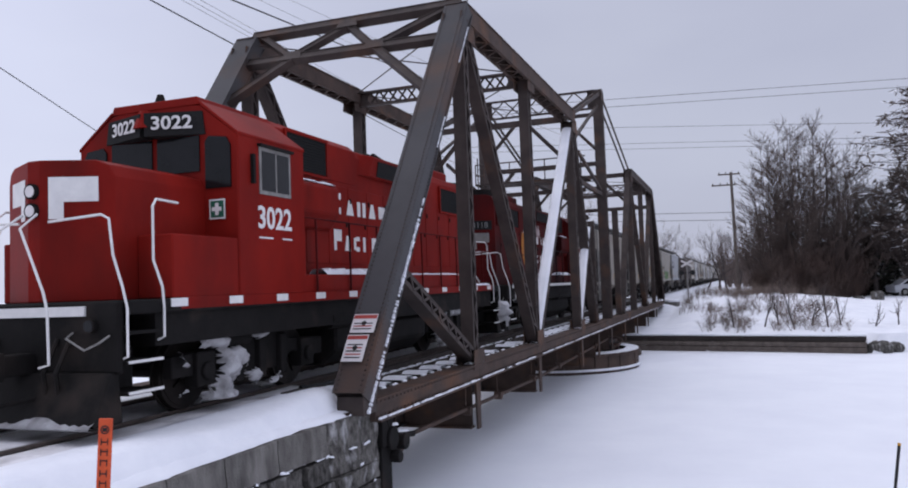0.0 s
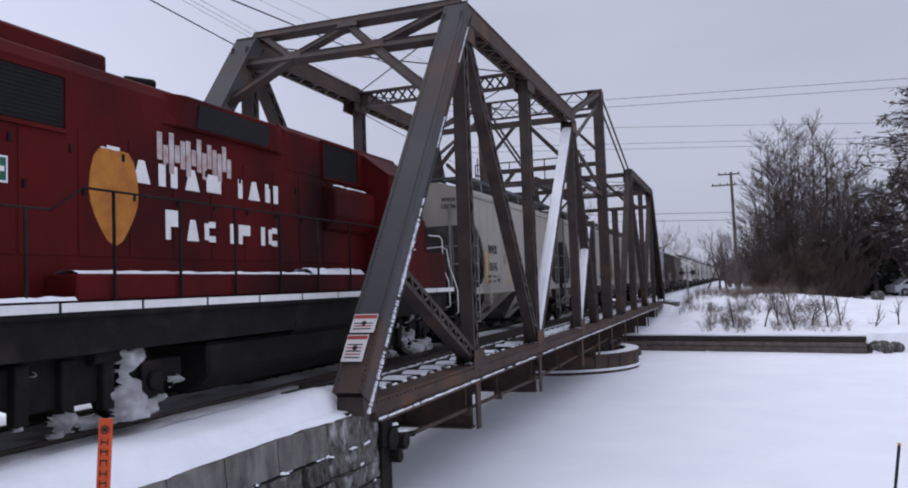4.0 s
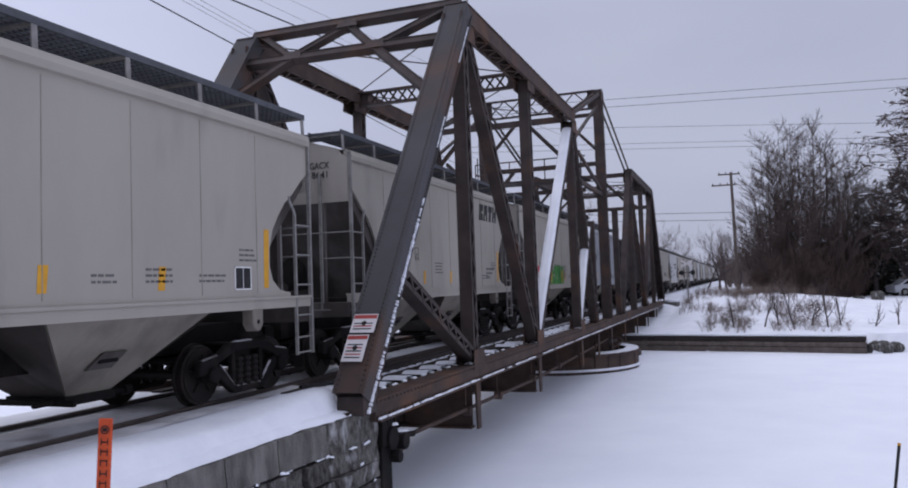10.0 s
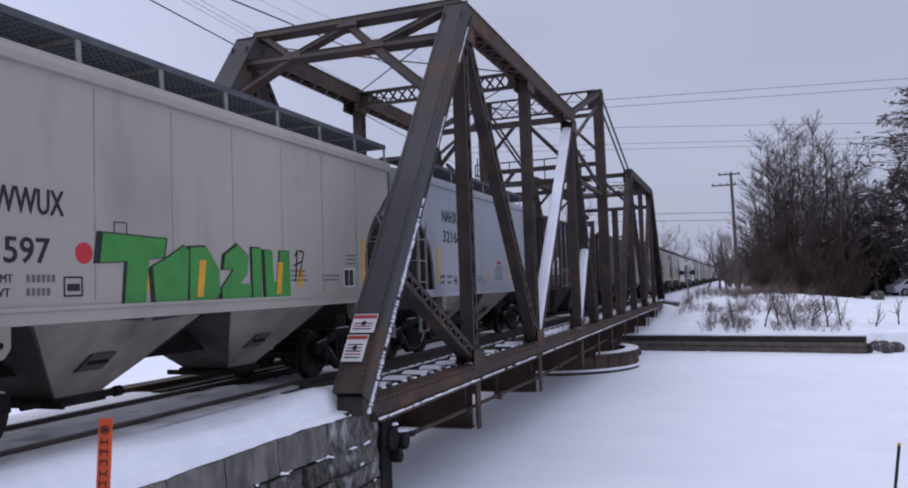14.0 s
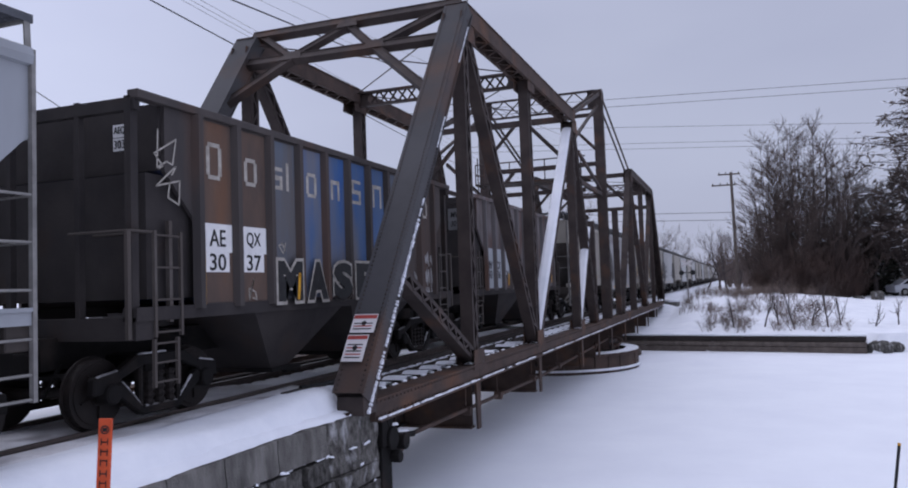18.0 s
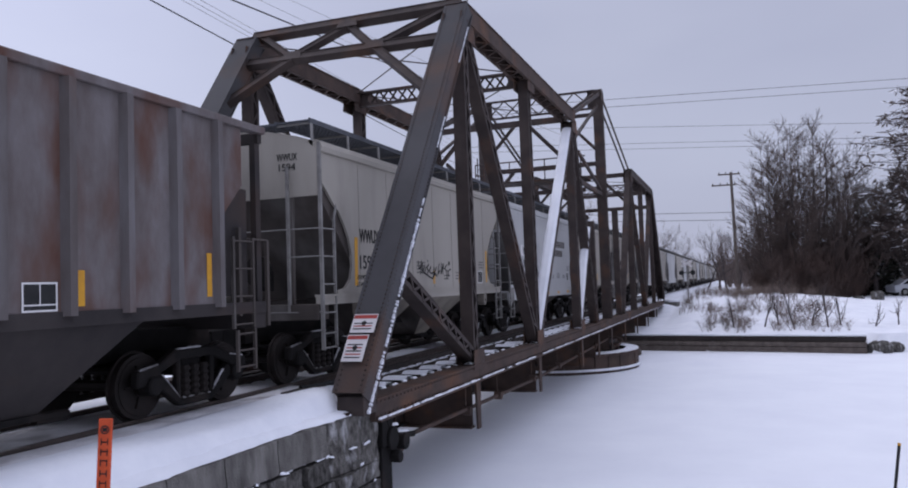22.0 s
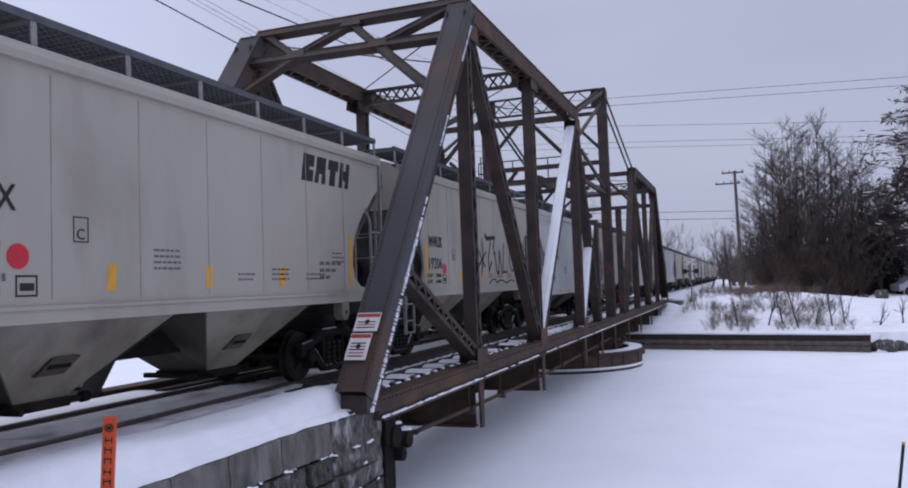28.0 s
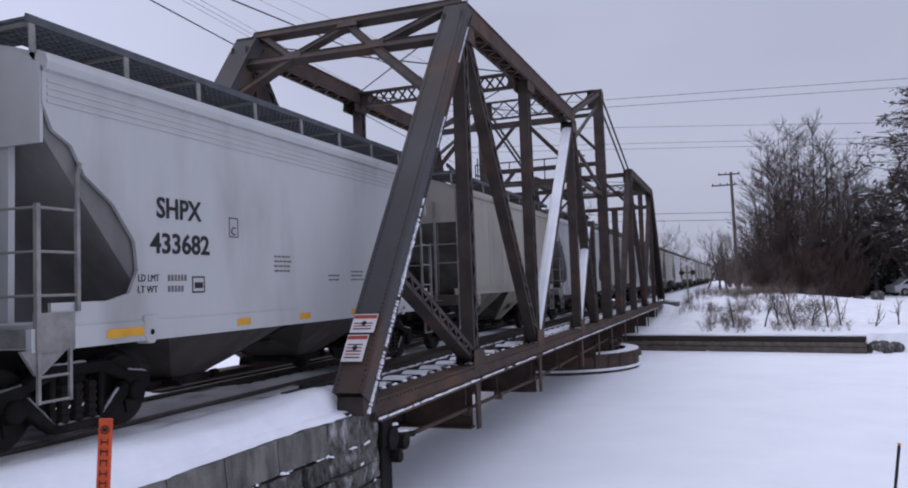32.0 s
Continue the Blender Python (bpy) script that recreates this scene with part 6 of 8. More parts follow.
    tube(bm, (0.5, -5.62, 2.0), (0.5, -5.58, 2.0), 0.28, 20)
    beam(bm, V(0.5, -5.6, 2.0), V(0.5, -5.35, 2.0), 0.06, 0.06)
    box(bm, 0.35, 0.65, -5.55, -5.35, 1.65, 2.0)
    part("brake_gear", bm, BLACK, car)
    bm = BM()
    tube(bm, (-0.9, 3.9, 1.1), (-0.9, 5.0, 1.1), 0.22, 14)
    part("air_tank", bm, BLACK, car)
    # markings on the side towards the canal
    X = W + 0.004
    if marks:
        ink = BLACKISH
        if number == "9384":
            bm = BM()
            box(bm, W, X + 0.002, -4.07 + 0.2, -2.72 + 0.2, 2.56, 2.92)
            part("white_panel", bm, WHITE, car)
        big = style == "plain"
        if big:
            letters("reporting_mark", marks, ink, car, (X, -3.16, 3.38), 0.30, 1.08, bold=0.02)
            letters("road_number", number, ink, car, (X, -2.92, 2.87), 0.30, 1.52, bold=0.012)
        else:
            letters("reporting_mark", marks, ink, car, (X + 0.004, -3.42 if not sm else -3.22, 2.66 if not sm else 2.75), 0.27, 0.86, bold=0.02 if sm else 0.010)
            letters("road_number", number, ink, car, (X, (-3.85 + 0.085 * len(number)) if not sm else -3.20, 2.15 if not sm else 2.30), 0.27, (0.17 if not sm else 0.19) * len(number), bold=0.025 if sm else 0.012)
        letters("reporting_mark", marks, ink, car, (0.98 if not sm else 0.7, -E - 0.028, 4.02), 0.13, 0.42, "-y")
        letters("road_number", number, ink, car, (0.98 if not sm else 0.7, -E - 0.028, 3.84), 0.13, 0.085 * len(number), "-y")
        letters("load_limit", "LD LMT", ink, car, (X, -3.80, 1.86), 0.085, 0.36)
        letters("light_weight", "LT WT", ink, car, (X, -3.82, 1.72), 0.085, 0.34)
        figures = {"1593": ("232700", "53300"), "1594": ("232700", "53300"), "19206": ("232000", "54000")}.get(number)
        for k, z in enumerate((1.86, 1.72)):
            if figures:
                letters("weight_figures", figures[k], ink, car, (X, -3.28, z), 0.085, 0.36)
                continue
            bm = BM()
            for q in range(6 - k):
                box(bm, W, X, -3.46 + q * 0.062, -3.42 + q * 0.062, z - 0.04, z + 0.04)
            part("weight_figures", bm, PRINT, car)["kind"] = "stuff"
        # blocks of small print as short broken bars
        rg = random.Random(len(number) * 7 + int(number or 0))
        for y, z, n, ww in ((-1.15, 1.70, 3, 0.5), (-0.62, 1.66, 2, 0.4), (0.60, 1.76, 6, 0.76), (2.95, 1.72, 3, 0.3)) if big else ((-1.05, 1.95, 4, 0.5), (0.65, 1.80, 2, 0.4), (1.5, 1.8, 3, 0.5), (2.5, 1.8, 2, 0.6), (3.40, 2.10, 3, 0.42)):
            bm = BM()
            for k in range(n):
                q = y
                while q < y + ww - 0.06:
                    wd = rg.uniform(0.04, 0.13)
                    box(bm, W, X, q, min(q + wd, y + ww), z + k * 0.075, z + k * 0.075 + 0.03)
                    q += wd + 0.025
            part("small_print", bm, PRINT, car, "small stencilled lines")["kind"] = "stuff"
        bm = BM()
        for y0, y1, z0, z1 in ((-2.28, -2.07, 2.24, 2.253), (-2.28, -2.07, 2.51, 2.523), (-2.28, -2.267, 2.253, 2.51), (-2.083, -2.07, 2.253, 2.51)):
            box(bm, W, X, y0, y1, z0, z1)
        pl = part("plate_box", bm, BLACKISH, car)
        letters("plate_letter", "C", BLACKISH, pl, (X, -2.18, 2.33), 0.12)
        pl.matrix_basis = pose(0, 0.29, 0.76) if big else (pose(0, 0.1, 0.2) if sm else pose(0, 0, 0))
        bm = BM()
        for y0, y1, z0, z1 in ((-3.0, -2.74, 1.66, 1.68), (-3.0, -2.74, 1.86, 1.88), (-3.0, -2.98, 1.68, 1.86), (-2.76, -2.74, 1.68, 1.86), (-2.95, -2.78, 1.72, 1.80)):
            box(bm, W, X, y0, y1, z0, z1)
        part("inspection_box", bm, BLACKISH, car)
        if big:
            letters("warning_stencil", "WARNING", SIGNR, car, (X, 1.02, 2.275), 0.085, 0.44)
            scrawl = random.Random(5)
            stroke(car, "small_tag", [(3.55 + 0.19 * math.sin(k * 2.3) + scrawl.uniform(-0.06, 0.06), 2.46 - 0.05 * k) for k in range(14)], 0.022, BLACKISH, "small black scrawled tag")
        if logo:
            for k, (ya, n) in enumerate(((2.95, 4), (2.95, 3), (2.95, 2))):
                for q in range(n):
                    bm = BM()
                    box(bm, W, X, ya + q * 0.2, ya + q * 0.2 + 0.15, 2.05 - k * 0.12, 2.11 - k * 0.12)
                    part("small_print", bm, PRINT, car)
        elif number != "19206":
            bm = BM()
            box(bm, W, X, 3.30, 3.66, 1.70, 2.0)
            cb = part("consolidated_stencil", bm, BLACKISH, car)
            bm = BM()
            for y0, y1, z0, z1 in ((3.28, 3.68, 1.68, 1.70), (3.28, 3.68, 2.0, 2.02), (3.28, 3.30, 1.68, 2.02), (3.66, 3.68, 1.68, 2.02), (3.475, 3.485, 1.70, 2.0)):
                box(bm, W, X + 0.003, y0, y1, z0, z1)
            part("border", bm, WHITE, cb)
            cb.matrix_basis = pose(0, -0.985, 0) if big else pose(0, 0, 0)
        tapes = ((-4.0, 2.62), (-2.14, 2.07), (-0.03, 2.07), (2.06, 2.07), (4.12, 2.6)) if big else ((-4.0, 2.62), (-1.74, 2.0), (0.0, 2.0), (1.78, 2.0), (4.08, 2.6))
        for y, h in (tapes if not sm else ()):
            bm = BM()
            quadbox(bm, [(W, y - 0.07, 1.70), (X, y - 0.07, 1.70), (X, y + 0.05, 1.70), (W, y + 0.05, 1.70), (W, y - 0.05, h), (X, y - 0.05, h), (X, y + 0.08, h), (W, y + 0.08, h)])
            part("reflector", bm, YELLOW, car, "yellow reflector tape")
        if sm:
            for y in (-4.1, -1.9, -0.2, 1.6, 3.4):
                bm = BM()
                box(bm, W + 0.02, W + 0.026, y - (0.4 if y < -4 else 0.16), y + (0.4 if y < -4 else 0.16), 1.17, 1.27)
                part("reflector", bm, YELLOW, car, "yellow reflector tape")
    if logo:
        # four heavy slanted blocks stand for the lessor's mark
        for i in range(4):
            bm = BM()
            y, z0, h, wd, t = 2.42 + i * 0.42, 3.47, 0.47, 0.36, 0.13

            def lean(a, b, c, d):
                quadbox(bm, [(q, y + v + 0.10 * (u / h), z0 + u) for u, pair in ((c, (a, b)), (d, (a, b))) for q, v in ((W, pair[0]), (X, pair[0]), (X, pair[1]), (W, pair[1]))])
            for a, b, c, d in (((0, wd, 0, h * 0.44), (0, wd * 0.6, h * 0.44, h * 0.56), (0, wd, h * 0.56, h)), ((0, t, 0, h * 0.36), (wd - t, wd, 0, h * 0.36), (0.02, wd - 0.02, h * 0.36, h)),
                               ((0, wd, h * 0.6, h), (wd * 0.22, wd * 0.78, 0, h * 0.6)), ((0, t, 0, h * 0.3), (wd - t, wd, 0, h * 0.3), (0, wd, h * 0.3, h * 0.7), (0, t, h * 0.7, h), (wd - t, wd, h * 0.7, h)))[i]:
                lean(a, b, c, d)
            part("logo_block", bm, BLACKISH, car, "heavy black logo shape")
    return car


def dot(car, y, z, r, material, name="paint_dot", x=1.6):
    bm = BM()
    tube(bm, (x, y, z), (x + 0.005, y, z), r, 24)
    part(name, bm, material, car, "round red paint spot")


def stroke(car, name, pts, w, material, label="", x=1.606, closed=False):
    """A sprayed line: thin bars along the points."""
    bm = BM()
    for (a, b), (c, d) in zip(pts, pts[1:] + ([pts[0]] if closed else [])):
        beam(bm, V(x, a, b), V(x, c, d), w, 0.004, (1, 0, 0))
        tube(bm, V(x - 0.002, c, d), V(x + 0.002, c, d), w / 2, 8)
    return part(name, bm, material, car, label)


def open_hopper(label, paint, under, n_ribs, slope, group="open hoppers", rib=None):
    car = thing("open_hopper", label, "hopper car", group)
    E, W, TOP, LOW = 5.45, 1.55, 4.12, 1.50
    F = E - 1.15
    for s in (1, -1):
        bm = BM()
        prism(bm, [(-E + 0.54, TOP), (-E + 0.54, 3.23), (-F + 0.02, 2.58), (-F + 0.02, LOW), (F - 0.02, LOW), (F - 0.02, 2.58), (E - 0.54, 3.23), (E - 0.54, TOP)], s * (W - 0.06), s * W)
        part("side_sheet", bm, paint, car)
        bm = BM()
        box(bm, *sorted((s * (W - 0.1), s * (W + 0.07))), -E, E, TOP - 0.04, TOP + 0.07)
        part("top_rail", bm, paint, car, bevel=0.01)
        for i in range(n_ribs + 1):
            y = -F + 2 * F * i / n_ribs
            bm = BM()
            prism(bm, [(s * W, y - 0.09), (s * (W + 0.10), y - 0.05), (s * (W + 0.10), y + 0.05), (s * W, y + 0.09)], LOW - 0.05, TOP - 0.04, "z")
            part("rib", bm, rib or paint, car)
        bm = BM()
        box(bm, *sorted((s * (W - 0.2), s * (W + 0.02))), -E, E, LOW - 0.17, LOW)
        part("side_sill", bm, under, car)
    for s in (1, -1):
        bm = BM()
        quadbox(bm, [(-W + 0.06, s * F * 0.55, LOW), (W - 0.06, s * F * 0.55, LOW), (W - 0.06, s * (F * 0.55 - 0.05), LOW), (-W + 0.06, s * (F * 0.55 - 0.05), LOW),
                     (-W + 0.06, s * (E - 0.52), 3.25), (W - 0.06, s * (E - 0.52), 3.25), (W - 0.06, s * (E - 0.57), 3.25), (-W + 0.06, s * (E - 0.57), 3.25)])
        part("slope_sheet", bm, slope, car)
        bm = BM()
        box(bm, -W + 0.06, W - 0.06, *sorted((s * (E - 0.50), s * (E - 0.57))), 3.25, TOP)
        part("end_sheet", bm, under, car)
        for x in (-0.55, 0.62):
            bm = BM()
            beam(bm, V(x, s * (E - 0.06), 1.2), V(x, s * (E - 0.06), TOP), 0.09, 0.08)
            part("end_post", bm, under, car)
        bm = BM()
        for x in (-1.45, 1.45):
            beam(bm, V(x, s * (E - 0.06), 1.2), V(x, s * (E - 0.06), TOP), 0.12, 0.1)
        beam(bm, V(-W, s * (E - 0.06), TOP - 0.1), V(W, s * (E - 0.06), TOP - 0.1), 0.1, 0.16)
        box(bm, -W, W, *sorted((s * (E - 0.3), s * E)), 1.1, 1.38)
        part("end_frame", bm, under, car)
        for e in (1, -1):
            bars = []
            made, piece = pieces()
            ladder(piece, e * (W + 0.01), s * (E - 0.32), s * (E - 0.80), 1.12, 2.46, 4, bars)
            ladder(piece, e * (W + 0.01), s * (E - 0.30), s * (E - 0.72), 0.5, 1.1, 3, bars)
            for yy in (E + 0.10, E - 0.30):
                bars.append((V(e * (W - 0.02), s * yy, 2.44), V(e * 0.6, s * yy, 2.44), 0.018))
            beam(piece(), V(e * (W - 0.02), s * (E + 0.10), 1.12), V(e * (W - 0.02), s * (E + 0.10), 2.44), 0.06, 0.05, (1, 0, 0))
            bars.append((V(e * (W - 0.01), s * (E + 0.10), 2.44), V(e * (W - 0.01), s * (E - 0.32), 2.44), 0.018))
            beam(piece(), V(e * (W - 0.02), s * (E - 0.62), 1.3), V(e * (W - 0.02), s * (E - 0.62), 2.6), 0.06, 0.06)
            ladder_parts(car, made, bars, DIRTY_SHADED)
        coupler(car, s * 5.4, s)
        freight_truck(car, s * 4.45)
        # discharge slopes under the floor
        bm = BM()
        c = s * 1.55
        quadbox(bm, [(-1.0, c - 0.24, 0.36), (1.0, c - 0.24, 0.36), (1.0, c + 0.24, 0.36), (-1.0, c + 0.24, 0.36), (-W + 0.03, c - 1.42, LOW - 0.12), (W - 0.03, c - 1.42, LOW - 0.12), (W - 0.03, c + 1.42, LOW - 0.12), (-W + 0.03, c + 1.42, LOW - 0.12)])
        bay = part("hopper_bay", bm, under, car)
        bm = BM()
        box(bm, -1.05, 1.05, c - 0.28, c + 0.28, 0.30, 0.37)
        tube(bm, (0.9, c + 0.3, 0.30), (0.9, c + 0.75, 0.28), 0.07, 8)
        part("outlet_gate", bm, BLACK, bay)
    bm = BM()
    box(bm, -0.3, 0.3, -5.7, 5.7, 0.75, 1.15)
    part("centre_sill", bm, BLACK, car)
    bm = BM()
    box(bm, -W + 0.1, W - 0.1, -E + 0.3, E - 0.3, 1.6, 3.2)
    part("load", bm, DARKH, car, "dark aggregate load below the top rail")
    return car


def loco(number, paint, s_side, label, older=False):
    """A four-axle road switcher. The cab is at y = 0, the short hood towards -y. s_side: the side that is lettered."""
    lo = thing("locomotive", label, "locomotive", "locomotives")
    HWD, DK = 0.92, 1.60
    # frame and skirt
    bm = BM()
    box(bm, -1.5, 1.5, -3.15, 12.2, 1.42, DK)
    part("deck", bm, BLACK, lo, bevel=0.02)
    if not older:
        for s in (-1, 1):
            bm = BM()
            box(bm, *sorted((s * 1.40, s * 1.506)), -2.2, 11.5, 1.455, 1.615)
            part("sill_band", bm, paint, lo, "red side sill")
    bm = BM()
    box(bm, -1.42, 1.42, -2.6, 11.6, 1.0, 1.42)
    part("underframe", bm, BLACK, lo)
    for s in (-1, 1):
        bm = BM()
        snowcap(bm, V(s * 1.42, 9.2, DK + 0.016), V(s * 1.42, 11.4, DK + 0.016), 0.2, 0.06, seg=14, seed=3)
        part("walkway_snow", bm, SNOW, lo, "thin snow on the walkway edge")
    for s in (-1, 1):
        for i in range(12):
            y, wid = (-2.9 + i * 1.236, 1.19) if older else (-2.4 + i * 1.22, 0.32)
            bm = BM()
            box(bm, *sorted((s * 1.5, s * 1.512)), y, y + wid, 1.49, 1.59 if older else 1.60)
            part("sill_mark", bm, WHITE, lo, "white reflective sill mark")
    # short hood, with a wedge-shaped front
    def hood(y0, y1, z1, name, front, w=HWD, ch=0.22, dip=0.42):
        """A hood with rounded top edges whose end comes to a blunt wedge."""
        bm = BM()
        prof = [(-w, DK), (-0.10, DK), (0.10, DK), (w, DK), (w, z1 - ch), (w - ch * 0.3, z1 - ch * 0.3), (w - ch, z1), (0.10, z1), (-0.10, z1), (-w + ch, z1), (-w + ch * 0.3, z1 - ch * 0.3), (-w, z1 - ch)]
        rows = []
        for y, k in ((y0, 1 if front == y0 else 0), (y1, 1 if front == y1 else 0)):
            back = (1 if y == y0 else -1) * dip * k
            rows.append([bm.verts.new((x, y + back * max(0, abs(x) - 0.10) / (w - 0.10), z)) for x, z in prof])
        n = len(prof)
        for a in range(n):
            bm.faces.new((rows[0][a], rows[0][(a + 1) % n], rows[1][(a + 1) % n], rows[1][a]))
        for r in rows:
            for quad in ((1, 2, 7, 8), (2, 3, 4, 5, 6, 7), (8, 9, 10, 11, 0, 1)):
                bm.faces.new([r[q] for q in quad])
        return part(name, bm, paint, lo, bevel=0.012)
    SH, LH = (-3.0, 12.13) if older else (-3.15, 11.95)
    hood(SH, -0.9, 3.42, "short_hood", SH)
    hood(0.9, LH, 4.62, "long_hood", LH)
    bm = BM()
    prism(bm, [(-HWD - 0.01, 3.80), (HWD + 0.01, 3.80), (HWD + 0.01, 4.52), (HWD - 0.16, 4.66), (-HWD + 0.16, 4.66), (-HWD - 0.01, 4.52)], 0.95, 4.0, "y")
    part("filter_housing", bm, paint, lo, bevel=0.015)
    def wedge(x, front, e, lift=0.0):
        """y on a wedge-shaped end at x; lift: off the surface."""
        return front - e * 0.42 * max(0, abs(x) - 0.10) / (HWD - 0.10) + e * lift
    # cab
    bm = BM()
    prism(bm, [(-1.52, DK), (1.52, DK), (1.52, 4.02), (0.85, 4.52), (0.3, 4.60), (-0.3, 4.60), (-0.85, 4.52), (-1.52, 4.02)], -0.93, 0.93, "y")
    cab = part("cab", bm, paint, lo, bevel=0.02)
    bm = BM()
    for s in (-1, 1):
        quadbox(bm, [(s * 1.528, -0.945, 4.00), (s * 1.528, 0.95, 4.00), (s * 0.85, 0.95, 4.52), (s * 0.85, -0.945, 4.52), (s * 1.528, -0.945, 4.05), (s * 1.528, 0.95, 4.05), (s * 0.85, 0.95, 4.585), (s * 0.85, -0.945, 4.585)])
    quadbox(bm, [(-0.85, -0.945, 4.53), (0.85, -0.945, 4.53), (0.85, 0.95, 4.53), (-0.85, 0.95, 4.53), (-0.80, -0.945, 4.66), (0.80, -0.945, 4.66), (0.80, 0.95, 4.66), (-0.80, 0.95, 4.66)])
    part("cab_roof", bm, paint, cab, bevel=0.01)
    for s in (-1, 1):
        bm = BM()
        box(bm, *sorted((s * 1.52, s * 1.535)), -0.40, 0.48, 3.16, 3.90)
        fr = part("side_window", bm, LADDER, cab, "aluminium-framed sliding side window")
        for y0, y1 in ((-0.34, 0.03), (0.08, 0.42)):
            bm = BM()
            box(bm, *sorted((s * 1.535, s * 1.541)), y0, y1, 3.22, 3.84)
            part("pane", bm, GLASS, fr)
        bm = BM()
        box(bm, *sorted((s * 1.52, s * 1.60)), -0.44, 0.50, 3.90, 3.94)
        box(bm, *sorted((s * 1.52, s * 1.58)), -0.62, -0.56, 3.3, 3.75)
        part("drip_rail", bm, BLACK, fr)
        # front windscreen, number board and door of the cab's forward face
        bm = BM()
        box(bm, *sorted((s * 0.05, s * 0.84)), -0.955, -0.93, 3.50, 4.05)
        part("windscreen", bm, GLASS, cab)
        bm = BM()
        prism(bm, [(s * 0.95, 3.22), (s * 1.40, 3.22), (s * 1.40, 3.86), (s * 1.33, 3.98), (s * 1.02, 4.02), (s * 0.95, 3.94)], -0.96, -0.93, "y")
        part("cab_door_window", bm, GLASS, cab)
        bm = BM()
        quadbox(bm, [(s * 0.04, -1.22, 4.06), (s * 0.95, -0.95, 4.06), (s * 0.95, -0.90, 4.06), (s * 0.04, -0.90, 4.06), (s * 0.04, -1.22, 4.42), (s * 0.90, -0.95, 4.42), (s * 0.90, -0.90, 4.42), (s * 0.04, -0.90, 4.42)])
        nb = part("number_board", bm, GRILLE, cab)
        nm = letters("number", number, WHITE, nb, (0, 0, 0), 0.21, 0.64, "-y", bold=0.02)
        nm.matrix_basis = pose(s * 0.46, -1.104, 4.26, 0, 0, s * 16.5)
    letters("cab_number", number, WHITE, cab, (s_side * 1.526, 0.02, 2.80), 0.36, 0.94, "x" if s_side > 0 else "-x", bold=0.02)
    bm = BM()
    for y0, y1 in ((-0.42, -0.05), (0.22, 0.50)):
        box(bm, *sorted((s_side * 1.52, s_side * 1.525)), y0, y1, 2.47, 2.495)
    part("small_print", bm, WHITE, cab)
    # cab side door step box and battery boxes ahead of the cab
    for s in (-1, 1):
        bm = BM()
        box(bm, *sorted((s * 0.92, s * 1.5)), -2.35, -0.93, DK, 2.45)
        part("battery_box", bm, paint, lo, bevel=0.02)
        bm = BM()
        box(bm, *sorted((s * 0.9, s * 1.42)), 0.95, 9.12, DK, 1.92)
        part("air_box", bm, paint, lo, bevel=0.02)
        bm = BM()
        snowcap(bm, V(s * 1.18, 3.9, 1.92), V(s * 1.18, 9.05, 1.92), 0.5, 0.05, seg=44, seed=8)
        snowcap(bm, V(s * 1.18, 1.9, 1.92), V(s * 1.18, 3.95, 1.92), 0.5, 0.13, seg=20, seed=9)
        part("ledge_snow", bm, SNOW, lo, "snow lying on the ledge")
        bm = BM()
        prism(bm, [(s * 0.92, 2.78), (s * 1.02, 2.80), (s * 1.22, 3.08), (s * 1.22, 3.56), (s * 1.14, 3.64), (s * 0.92, 3.66)], 0.95, 2.72, "y")
        part("blower_duct", bm, paint, lo, bevel=0.03)
        bm = BM()
        snowcap(bm, V(s * 1.06, 1.3, 3.64), V(s * 1.06, 2.65, 3.64), 0.28, 0.05, seg=14, seed=11)
        part("duct_snow", bm, SNOW, lo, "snow lying on the duct")
        # dark screens
        for y0, y1, z0, z1 in ((1.28, 2.70, 3.84, 4.50), (8.85, 11.50, 3.66, 4.28)):
            bm = BM()
            box(bm, *sorted((s * HWD, s * (HWD + 0.03))), y0, y1, z0, z1)
            sc = part("radiator_screen", bm, GRILLE, lo, "black radiator screen")
            bm = BM()
            for k in range(12):
                z = z0 + 0.03 + (z1 - z0 - 0.06) * k / 11
                box(bm, *sorted((s * (HWD + 0.03), s * (HWD + 0.045))), y0 + 0.02, y1 - 0.02, z - 0.008, z + 0.008)
            part("slat", bm, GRILLE, sc)
            bm = BM()
            for a, b, c, d in ((y0 - 0.05, y1 + 0.05, z1, z1 + 0.05), (y0 - 0.05, y1 + 0.05, z0 - 0.05, z0), (y0 - 0.05, y0, z0, z1), (y1, y1 + 0.05, z0, z1)):
                box(bm, *sorted((s * HWD, s * (HWD + 0.06))), a, b, c, d)
            part("screen_frame", bm, paint, sc)
        # flared grid housing
        bm = BM()
        quadbox(bm, [(s * 0.9, 4.0, 4.05), (s * 1.04, 4.4, 4.05), (s * 1.04, 6.9, 4.05), (s * 0.9, 7.2, 4.05), (s * 0.70, 4.0, 4.56), (s * 1.10, 4.5, 4.50), (s * 1.10, 6.8, 4.50), (s * 0.70, 7.2, 4.56)])
        part("grid_housing", bm, paint, lo, bevel=0.02)
        bm = BM()
